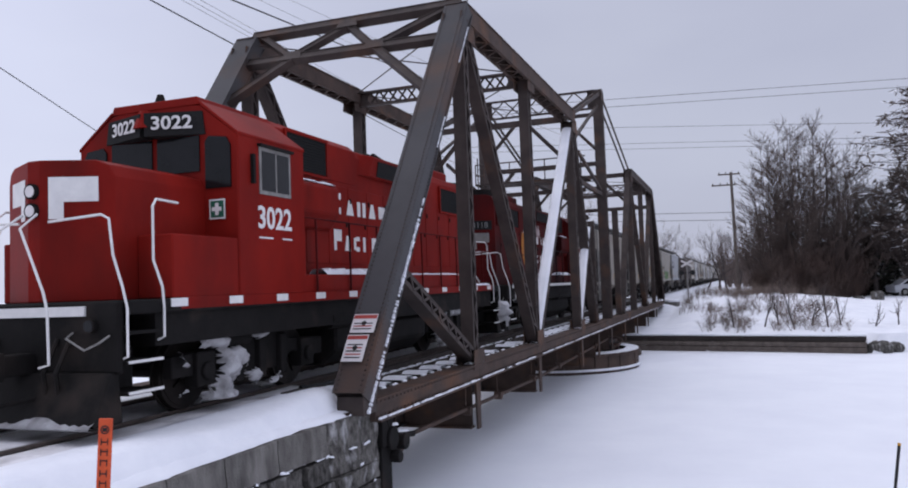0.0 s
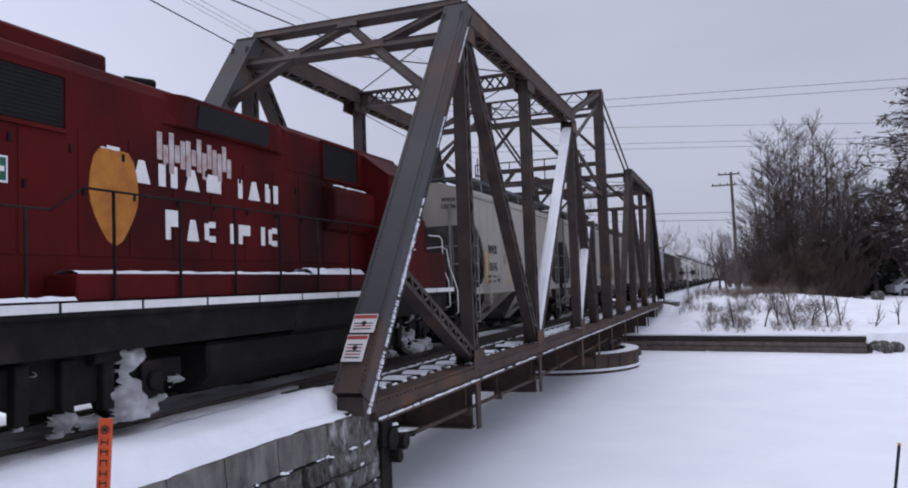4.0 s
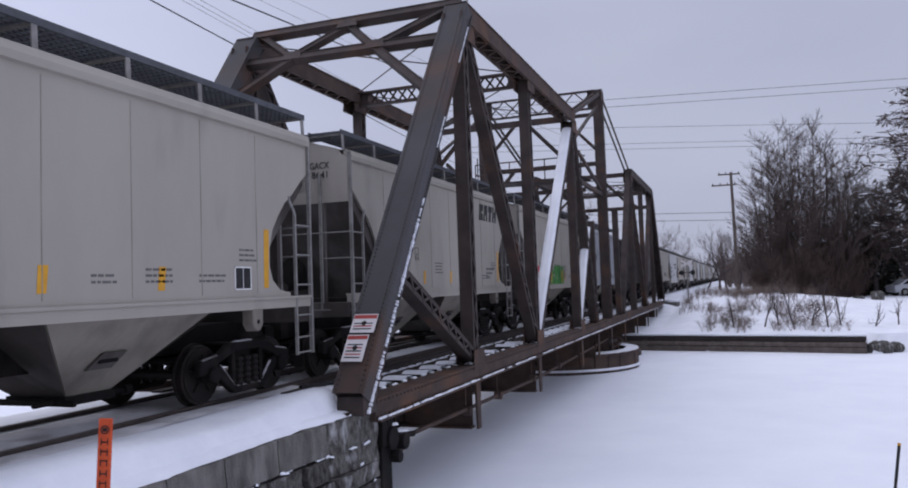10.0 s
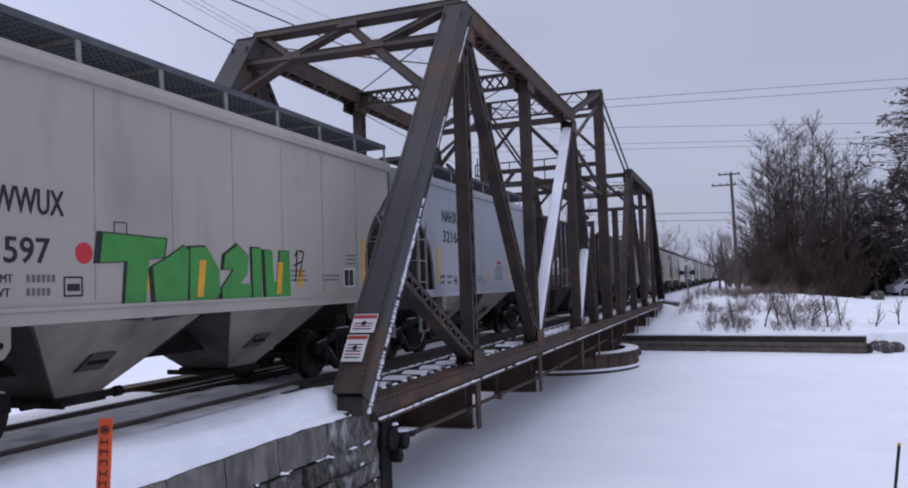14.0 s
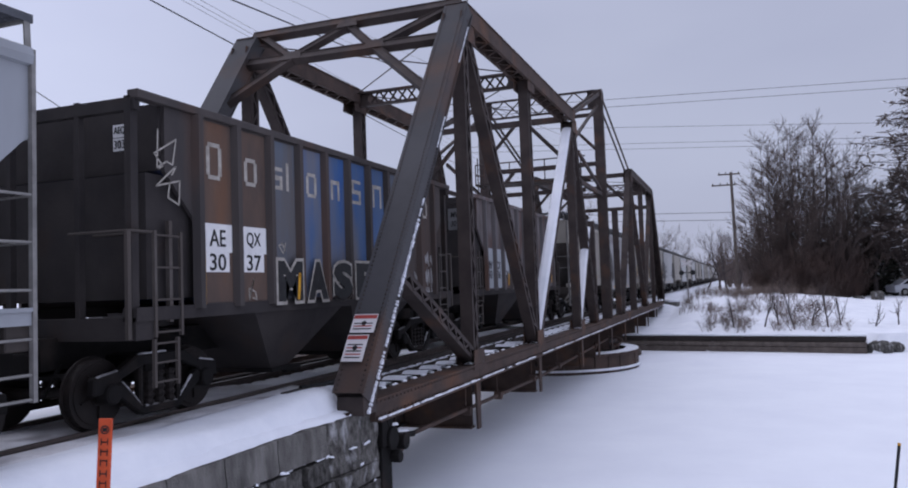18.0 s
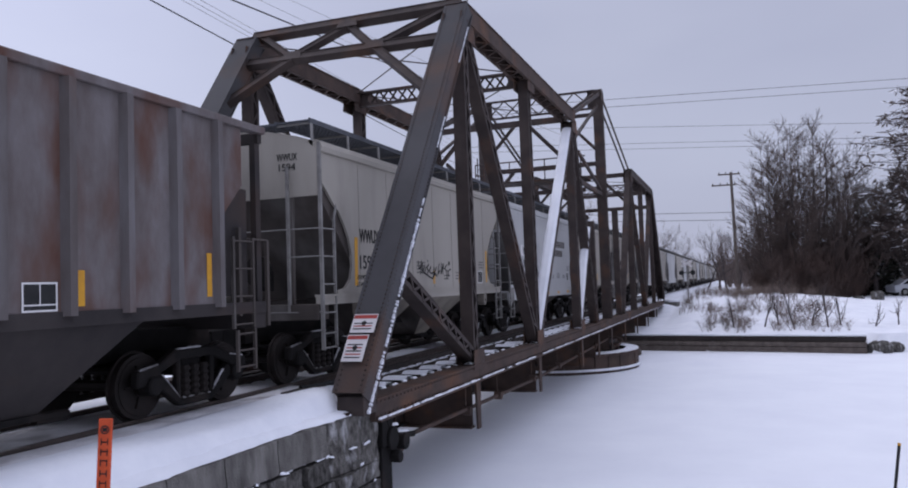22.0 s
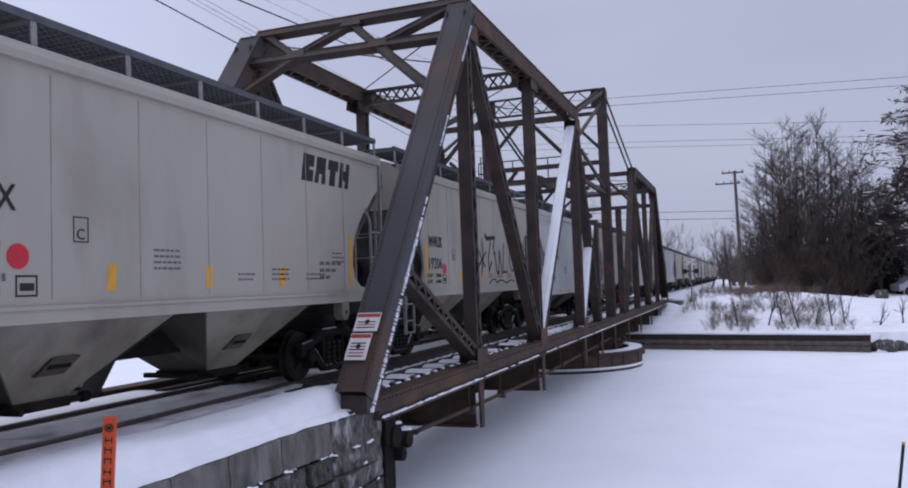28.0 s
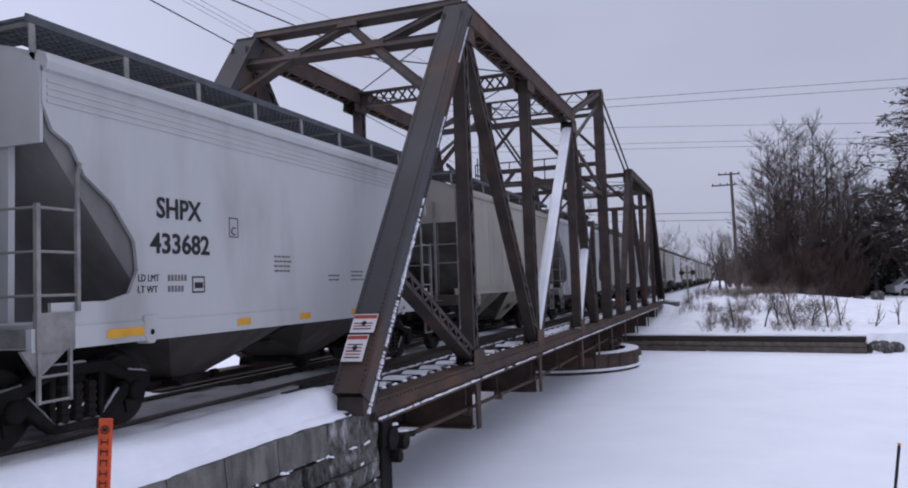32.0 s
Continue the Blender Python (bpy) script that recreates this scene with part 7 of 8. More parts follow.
        quadbox(bm, [(s * 1.04, 4.75, 4.08), (s * 1.065, 4.75, 4.08), (s * 1.065, 6.55, 4.08), (s * 1.04, 6.55, 4.08), (s * 1.085, 4.75, 4.42), (s * 1.115, 4.75, 4.42), (s * 1.115, 6.55, 4.42), (s * 1.085, 6.55, 4.42)])
        part("grid_screen", bm, GRILLE, lo)
        # hood doors: raised panels with latches
        for i in range(11):
            y = 1.95 + i * 0.84
            bm = BM()
            box(bm, *sorted((s * HWD, s * (HWD + 0.012))), y, y + 0.79, 2.15, 3.72)
            d = part("hood_door", bm, paint, lo, bevel=0.006)
            bm = BM()
            box(bm, *sorted((s * (HWD + 0.012), s * (HWD + 0.035))), y + 0.70, y + 0.74, 2.9, 3.0)
            box(bm, *sorted((s * (HWD + 0.012), s * (HWD + 0.035))), y + 0.05, y + 0.09, 3.4, 3.5)
            part("latch", bm, BLACK, d)
        # handrails
        rail_m = BLACK if older else DRED
        bm = BM()
        pipe(bm, [V(s * 1.45, 1.0, 2.90), V(s * 1.45, 9.05, 2.90), V(s * 1.45, 9.5, 2.61), V(s * 1.45, 11.6, 2.61)], 0.015)
        part("handrail", bm, rail_m, lo)
        for i in range(9):
            y = (1.4, 2.65, 3.85, 5.05, 6.24, 7.44, 8.6, 9.82, 10.79)[i]
            bm = BM()
            pipe(bm, [V(s * 1.46, y, DK), V(s * 1.45, y, 2.90 if y < 9.2 else 2.61)], 0.02)
            part("stanchion", bm, rail_m, lo)
        # pale corner grab rails and step wells at both ends
        for e, yy in ((-1, -2.55), (1, 11.6)):
            yo, yi = yy + e * 0.62, yy
            for pts in ([V(s * 0.25, yo - e * 0.02, 2.62), V(s * 1.10, yo - e * 0.02, 2.66), V(s * 1.24, yo, 2.60), V(s * 1.30, yo, 2.15), V(s * 1.44, yo, 1.76), V(s * 1.51, yo, 1.5), V(s * 1.51, yo, 0.92), V(s * 1.38, yo, 0.88)],
                        [V(s * 1.24, yi - e * 0.62, 2.90), V(s * 1.33, yi - e * 0.10, 2.90), V(s * 1.36, yi, 2.80), V(s * 1.36, yi, 2.1), V(s * 1.50, yi, 1.75), V(s * 1.52, yi, 1.5), V(s * 1.52, yi, 1.12), V(s * 1.42, yi, 1.08)]):
                bm = BM()
                pipe(bm, pts, 0.017, 8)
                part("grab_rail", bm, WHITE, lo, "white grab rail")
            bm = BM()
            for j, z in enumerate((0.45, 0.82, 1.18)):
                box(bm, *sorted((s * 1.0, s * 1.5)), *sorted((yy - 0.02, yy + e * 0.62)), z, z + 0.04)
            box(bm, *sorted((s * 0.95, s * 1.0)), *sorted((yy, yy + e * 0.62)), 0.4, 1.5)
            part("step_well", bm, BLACK, lo)
            bm = BM()
            for j, z in enumerate((0.49,) if older else (0.49, 0.86)):
                box(bm, *sorted((s * 1.49, s * 1.505)), *sorted((yy, yy + e * 0.60)), z - 0.03, z + 0.005)
            part("step_edge", bm, WHITE, lo)
    # ends
    for e, y in ((-1, -3.15), (1, 12.2)):
        bm = BM()
        box(bm, -1.45, 1.45, *sorted((y, y + e * 0.10)), 0.72, 1.60)
        part("pilot", bm, BLACK, lo, bevel=0.03)
        bm = BM()
        quadbox(bm, [(x, y + e * k, z) for z, k0, k1, wd in ((0.14, 0.0, 0.46, 1.42), (0.74, 0.02, 0.16, 1.38)) for x, k in ((-wd, k0), (wd, k0), (wd, k1), (-wd, k1))])
        pl = part("plough", bm, BLACK, lo, bevel=0.02)
        bm = BM()
        rg = random.Random(17 + int(y))
        rows = []
        for q in range(40):
            x = -1.40 + q * 0.0718
            hh = max(0.02, 0.05 + 0.26 * noise.noise((x * 1.5, y, 2))) + 0.03 * rg.random()
            rows.append([bm.verts.new((x, y + e * 0.44, 0.10)), bm.verts.new((x, y + e * (0.53 + 0.02 * rg.random()), 0.13)), bm.verts.new((x, y + e * (0.52 - hh * 0.45), 0.13 + hh * 0.6)), bm.verts.new((x, y + e * (0.455 - hh * 0.5), 0.14 + hh))])
        for A, B in zip(rows, rows[1:]):
            for k in range(3):
                bm.faces.new((A[k], A[k + 1], B[k + 1], B[k]))
        part("plough_snow", bm, CAKED, pl, "grey snow riding on the plough's edge", smooth=True)
        bm = BM()
        box(bm, -0.95, 0.95, *sorted((y + e * 0.10, y + e * 0.13)), 1.42, 1.54)
        part("end_stripe", bm, WHITE, lo)
        for x in (-0.7, -0.5, 0.5, 0.7):
            bm = BM()
            pipe(bm, [V(x, y + e * 0.1, 1.15), V(x, y + e * 0.32, 0.75), V(x * 0.95, y + e * 0.25, 0.45)], 0.03)
            part("air_hose", bm, BLACK, lo)
        for s in (-1, 1):
            bm = BM()
            pipe(bm, [V(s * 0.75, y + e * 0.11, 1.22), V(s * 0.80, y + e * 0.26, 1.16), V(s * 1.10, y + e * 0.28, 1.02), V(s * 1.30, y + e * 0.26, 1.10), V(s * 1.32, y + e * 0.11, 1.18)], 0.014)
            part("uncoupling_lever", bm, LADDER, lo)
            bm = BM()
            tube(bm, (s * 1.05, y + e * 0.10, 1.30), (s * 1.05, y + e * 0.17, 1.30), 0.09, 14)
            dl = part("ditch_light", bm, BLACK, lo)
            bm = BM()
            tube(bm, (s * 1.05, y + e * 0.17, 1.30), (s * 1.05, y + e * 0.175, 1.30), 0.07, 14)
            part("lens", bm, SIGNW if older else GLASS, dl)
            bm = BM()
            pipe(bm, [V(s * 0.12, y + e * 0.06, 2.72), V(s * 0.16, y + e * 0.34, 2.52), V(s * 0.60, y + e * 0.40, 1.72), V(s * 0.66, y + e * 0.40, 1.5), V(s * 0.68, y + e * 0.40, 0.86), V(s * 0.48, y + e * 0.36, 0.82)], 0.017, 8)
            part("end_rail", bm, WHITE, lo, "white rail sloping down to the pilot")
        coupler(lo, y + e * 0.0, e)
    # lamps, plates and lettering as plain shapes
    for e, yf, zc in ((-1, SH, 3.02), (1, LH, 4.20)):
        for k in (0, 1):
            bm = BM()
            tube(bm, (0, yf, zc - k * 0.25), (0, yf + e * 0.06, zc - k * 0.25), 0.10, 18)
            h = part("headlight", bm, BLACK, lo, "round twin headlight")
            bm = BM()
            tube(bm, (0, yf + e * 0.06, zc - k * 0.25), (0, yf + e * 0.066, zc - k * 0.25), 0.075, 18)
            part("lens", bm, SIGNW, h)

    def slab(x0, x1, z0, z1, front, e, bm):
        quadbox(bm, [(x, wedge(x, front, e, k), z) for z in (z0, z1) for x, k in ((x0, 0.0), (x1, 0.0), (x1, 0.008), (x0, 0.008))])
    for e, front, z in ((-1, SH, 2.66),) + (((1, LH, 2.80),) if older else ()):
        for s in (-1, 1):
            bm = BM()
            for x0, x1, z0, z1 in ((0.20, 0.36, 0, 0.54), (0.36, 0.74, 0.22, 0.54)):
                slab(s * x0, s * x1, z + z0, z + z1, front, e, bm)
            part("nose_emblem", bm, LADDER if older else WHITE, lo, "white emblem shape on the hood end")
    if older:
        for s in (-1, 1):
            bm = BM()
            slab(s * 0.14, s * 0.84, 3.45, 3.75, LH, 1, bm)
            nb = part("number_board", bm, GRILLE, lo)
            nm = letters("number", number, DIMW, nb, (0, 0, 0), 0.19, 0.52, "y")
            nm.matrix_basis = pose(s * 0.49, wedge(0.49, LH, 1, 0.014), 3.60, 0, 0, -s * 27.1)
    # first aid plate: pale border, green field, white cross
    def plate_at(a, b, c, d, lift):
        bm = BM()
        if older:
            box(bm, *sorted((s_side * (0.94 + lift), s_side * (0.943 + lift))), 9.74 + a, 9.74 + b, 3.08 + c, 3.08 + d)
        else:
            box(bm, *sorted((s_side * (1.16 + a), s_side * (1.16 + b))), -0.966 - lift, -0.961 - lift, 2.90 + c, 2.90 + d)
        return bm
    fa = part("first_aid_plate", plate_at(-0.14, 0.14, -0.15, 0.15, 0.0), WHITE, lo, "first aid plate with a white cross on green")
    part("green_field", plate_at(-0.115, 0.115, -0.125, 0.125, 0.006), FAID, fa)
    part("cross_mark", plate_at(-0.03, 0.03, -0.09, 0.09, 0.012), WHITE, fa)
    part("cross_mark", plate_at(-0.085, 0.085, -0.03, 0.03, 0.018), WHITE, fa)
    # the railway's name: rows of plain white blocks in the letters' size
    for z0, n, y0, st in ((3.16, 8, 2.98, 0.515), (2.42, 7, 2.98, 0.42)):
        for i in range(n):
            names = BM()
            h = 0.42 if i == 0 else 0.31
            wid = 0.12 if (n == 7 and i in (3, 5)) else st * 0.74
            y = y0 + i * st if s_side > 0 else y0 + (n - 1 - i) * st + 1.3
            X, t = s_side * (HWD + 0.013), 0.10
            kind = ("bracket", "wedge", "twin", "wedge", "block", "bar", "wedge", "twin")[i] if n == 8 else ("flag", "wedge", "bracket", "bar", "flag", "bar", "bracket")[i]
            wid = t + 0.01 if kind == "bar" else wid
            bars = {"bracket": ((0, t, 0.03, h - 0.03), (t, wid * 0.82, 0, h * 0.30), (t, wid * 0.82, h * 0.70, h)), "bar": ((0, wid, 0, h),), "twin": ((0, wid * 0.36, 0, h), (wid * 0.64, wid, 0, h)),
                    "block": ((0, wid * 0.9, 0.02, h - 0.02),), "flag": ((0, t, 0, h), (t, wid, h * 0.45, h)), "wedge": ()}[kind]
            X0, X1 = sorted((X, X + s_side * 0.006))
            for a, b, c, d in bars:
                if s_side < 0:
                    a, b = wid - b, wid - a
                box(names, X0, X1, y + a, y + b, z0 + c, z0 + d)
            if kind == "wedge":
                m, q = y + wid / 2, t * 0.55
                quadbox(names, [(X0, m - wid * 0.42, z0), (X1, m - wid * 0.42, z0), (X1, m + wid * 0.42, z0), (X0, m + wid * 0.42, z0), (X0, m - q, z0 + h), (X1, m - q, z0 + h), (X1, m + q, z0 + h), (X0, m + q, z0 + h)])
            part("name_block", names, WHITE, lo, "white block shape from the railway's name")
    if older:
        bm = BM()
        bm2 = [(8.05 + 0.42 * math.cos(a), 3.0 + 0.62 * math.sin(a) * (1 + 0.15 * math.sin(3 * a))) for a in [k * 0.314 for k in range(20)]]
        prism(bm, bm2, *sorted((s_side * 0.934, s_side * 0.942)))
        part("faded_crest", bm, mat("faded_gold_paint", (0.42, 0.17, 0.03), (0.30, 0.10, 0.025), 4, 0.6, 0, 0), lo, "faded gold crest")
        bm = BM()
        for k in range(14):
            y = 5.6 + k * 0.12
            box(bm, *sorted((s_side * 0.934, s_side * 0.940)), y, y + 0.10, 3.45 + 0.1 * math.sin(k * 2.1), 3.75 + 0.2 * math.sin(k * 1.3) ** 2)
        part("worn_patch", bm, mat("chalky_worn_paint", (0.5, 0.45, 0.44), (0.32, 0.2, 0.19), 6, 0.7, 0, 0), lo, "chalky worn paint patch")
    # roof details
    bm = BM()
    box(bm, -0.66, 0.66, 7.85, 10.2, 4.58, 4.86)
    part("radiator_hatch", bm, paint, lo, bevel=0.04)
    for y in (7.3, 9.3, 10.95):
        bm = BM()
        tube(bm, (0, y, 4.56), (0, y, 4.84 if y > 10 and older else 4.66), 0.74 if y > 10 else 0.5, 24)
        part("roof_fan", bm, BLACK, lo)
    bm = BM()
    box(bm, -0.3, 0.3, 3.1, 3.7, 4.60, 4.72)
    part("exhaust_stack", bm, BLACK, lo, bevel=0.02)
    bm = BM()
    for k in (-0.15, 0.0, 0.15):
        tube(bm, (k, 7.0, 4.84), (k, 6.45, 4.86), 0.03, 10, 0.085)
    beam(bm, V(0, 6.95, 4.5), V(0, 6.95, 4.86), 0.06, 0.06)
    part("air_horn", bm, BLACK, lo)
    if not older:
        bm = BM()
        tube(bm, (0.0, -0.8, 4.66), (0.0, -0.8, 4.80), 0.09, 12, 0.05)
        part("roof_beacon", bm, BLACK, lo)
        bm = BM()
        bmesh.ops.create_cone(bm, cap_ends=True, segments=16, radius1=0.19, radius2=0.09, depth=0.28, matrix=Matrix.Translation((-0.05, -1.08, 4.34)))
        part("bell", bm, paint, lo)
    if older:
        bm = BM()
        rings = []
        for i in range(15):
            z = 0.12 + i * 0.068
            f = i / 14
            wl, wr = 0.36 + 0.16 * f + 0.10 * noise.noise((i * 0.45, 1, 2)), 0.22 + 0.24 * math.sin(2.6 * f) + 0.12 * noise.noise((i * 0.5, 7, 4))
            ring = []
            for k in range(18):
                a = k * 0.349
                w2 = (wl if math.cos(a) > 0 else wr) * (1 + 0.22 * noise.noise((math.cos(a) * 1.6, math.sin(a) * 1.6 + i * 0.5, 3)))
                ring.append(bm.verts.new((-1.02 + 1.15 * w2 * math.cos(a), 12.40 + (0.14 + 0.07 * noise.noise((a * 2, i * 0.6, 7))) * math.sin(a), z + 0.06 * noise.noise((a * 1.5, i * 0.8, 1)))))
            rings.append(ring)
        for A, B in zip(rings, rings[1:]):
            for k in range(18):
                bm.faces.new((A[k], A[(k + 1) % 18], B[(k + 1) % 18], B[k]))
        bm.faces.new(rings[0][::-1])
        bm.faces.new(rings[-1])
        part("packed_snow", bm, ENDSNOW, lo, "lump of snow packed on the leading steps", smooth=True)
    # fuel tank and trucks
    bm = BM()
    prism(bm, [(-1.3, 0.95), (-1.3, 0.5), (-0.95, 0.22), (0.95, 0.22), (1.3, 0.5), (1.3, 0.95)], 2.3, 6.7, "y")
    part("fuel_tank", bm, BLACK, lo, bevel=0.05)
    bm = BM()
    for s in (-1, 1):
        tube(bm, (s * 1.25, 2.0, 1.1), (s * 1.25, 4.6, 1.1), 0.19, 14)
    part("air_reservoir", bm, BLACK, lo)
    for yt in (0.0, 9.1):
        tk = new("truck")
        tk.parent = lo
        tk.matrix_basis = pose(0, yt, 0)
        for s in (-1, 1):
            bm = BM()
            prism(bm, [(-2.0, 0.5), (-2.0, 0.8), (-0.9, 0.86), (-0.5, 1.02), (0.5, 1.02), (0.9, 0.86), (2.0, 0.8), (2.0, 0.5), (1.6, 0.5), (1.0, 0.62), (0.5, 0.4), (-0.5, 0.4), (-1.0, 0.62), (-1.6, 0.5)], *sorted((s * 1.0, s * 1.16)))
            for k in (-1.37, 1.37):
                box(bm, *sorted((s * 1.0, s * 1.24)), k - 0.2, k + 0.2, 0.34, 0.82)
                tube(bm, (s * 1.2, k, 0.55), (s * 1.3, k, 0.55), 0.13, 12)
            for k in (-0.6, 0.0, 0.6):
                box(bm, *sorted((s * 1.12, s * 1.26)), k - 0.09, k + 0.09, 0.3, 0.95)
            tube(bm, (s * 1.2, -0.9, 0.95), (s * 1.2, -0.35, 0.95), 0.11, 12)
            part("side_frame", bm, BLACK, tk, bevel=0.015)
            bm = BM()
            off = int(yt) + (9 if s > 0 else 3) + (50 if older else 0)
            grid = {}
            for a in range(78):
                for b in range(48):
                    yy, zz = -1.9 + a * 0.0334, 0.12 + b * 0.02
                    g = noise.noise((yy * 1.6 + off, zz * 2.4, off)) + 0.5 * noise.noise((yy * 4 + off, zz * 5, 1)) + 0.2 * noise.noise((yy * 11 + off, zz * 13, 4)) - 0.25 * abs(yy + 0.9)
                    if g > -0.02:
                        grid[a, b] = bm.verts.new((s * (1.12 + 0.24 * min(1.0, (g + 0.02) * 3) ** 0.5 + 0.05 * noise.noise((yy * 7, zz * 7, off))), yy, zz))
            for (a, b), v in list(grid.items()):
                if all(k in grid for k in ((a + 1, b), (a, b + 1), (a + 1, b + 1))):
                    bm.faces.new((v, grid[a + 1, b], grid[a + 1, b + 1], grid[a, b + 1]))
            for v in [v for v in bm.verts if not v.link_faces]:
                bm.verts.remove(v)
            if not bm.faces:
                box(bm, *sorted((s * 1.2, s * 1.3)), -1.0, -0.5, 0.4, 0.8)
            part("caked_snow", bm, CAKED, tk, "wind-packed snow caked on the running gear", smooth=True)["kind"] = "stuff"
        for k in (-1.37, 1.37):
            w = part("wheelset", WHEEL_BIG, WHEELM, tk)
            w.matrix_basis = pose(0, k, 0.52)
            ROLLING.append((lo, w, V(0, k, 0.52), 0.52))
    return lo


# ---- build the place ----
ground()
canal_ice()
canal_wall()
abutment()
track()
swing_bridge()
bridge_signs()
pivot_pier()
near_bits()
far_side()
far_house()
utility_pole((8.65, 61.5, -0.4), 11.2, 10, ((11.05, -1.1, 0.75), (10.1, -1.7, 0.4)), "tall weathered utility pole with two crossarms on the bank", -0.6)
utility_pole((-46, 42, -1.4), 12.5, 45, ((12.3, -1.4, 1.4), (10.9, -1.4, 1.4), (9.5, -1.4, 1.4)), "tall utility pole with three crossarms beyond the railway")
crossing_signal()
wires()

# ---- the train: each vehicle and where its middle stands at the start ----
TRAIN = []


def add(car, y, turn=0):
    TRAIN.append((car, y, turn))
    return car


add(loco("3022", RED, 1, "bright red diesel locomotive with snow-caked running gear"), -0.42)
add(loco("3118", DRED, -1, "faded dark red diesel locomotive running long hood first", True), 25.2, 180)
pale = "pale grey two-bay covered hopper with "
add(covered_hopper(pale + "rusty stains and yellow tape", GREY, "WWUX", "18696"), 34.70)
c = add(covered_hopper(pale + "a red paint dot", GREY, "WWUX", "1593"), 46.66)
dot(c, -2.97, 2.07, 0.12, REDDOT)
c = add(covered_hopper(pale + "a heavy black logo", GREY, "GACX", "8641", logo=True), 58.87)
dot(c, -2.97, 2.10, 0.09, REDDOT)
TAGGED = add(covered_hopper(pale + "green spray-painted letters", GREY, "WWUX", "1597"), 70.81)
COOL = add(covered_hopper("cool blue-grey covered hopper with black lettering", GREYB, "NAHX", "321683", "plain"), 82.95)
BLUE = add(open_hopper("battered open hopper in streaked blue and brown paint", HOPBR, DARKH, 10, HOPEND), 95.25)
BROWN = add(open_hopper("rust-streaked grey open hopper with white number panels", HOPR, DARKH, 10, DARKH, rib=HOPRIB), 107.95)
SCRIB = add(covered_hopper(pale + "scribbled graffiti tag", GREY, "WWUX", "1594"), 120.37)
WHITE_CAR = add(covered_hopper("smooth light grey covered hopper with a white name panel", GREYW, "WWUX", "9384", "smooth"), 132.2)
c = add(covered_hopper(pale + "a black logo and red dot", GREY, "GACX", "8639", logo=True), 143.25)
dot(c, -2.97, 2.07, 0.13, REDDOT)
STAR = add(covered_hopper(pale + "sprawling black spray tag", GREY, "WWUX", "19206"), 155.02)
dot(STAR, -2.85, 2.02, 0.13, REDDOT)
add(covered_hopper("smooth light grey covered hopper with stencilled lettering", GREYW, "SHPX", "433682", "smooth"), 166.85)
plain = covered_hopper("plain pale grey covered hopper in the rear of the train", GREY, "", "")
add(plain, 179.6)
other = covered_hopper("plain cool grey covered hopper in the rear of the train", GREYW, "", "", "smooth")
add(other, 191.85)
for k in range(15):
    src = (plain, other, plain)[k % 3]
    add(copy_thing(src, pose(0, 0, 0)), 204.1 + k * 12.23)


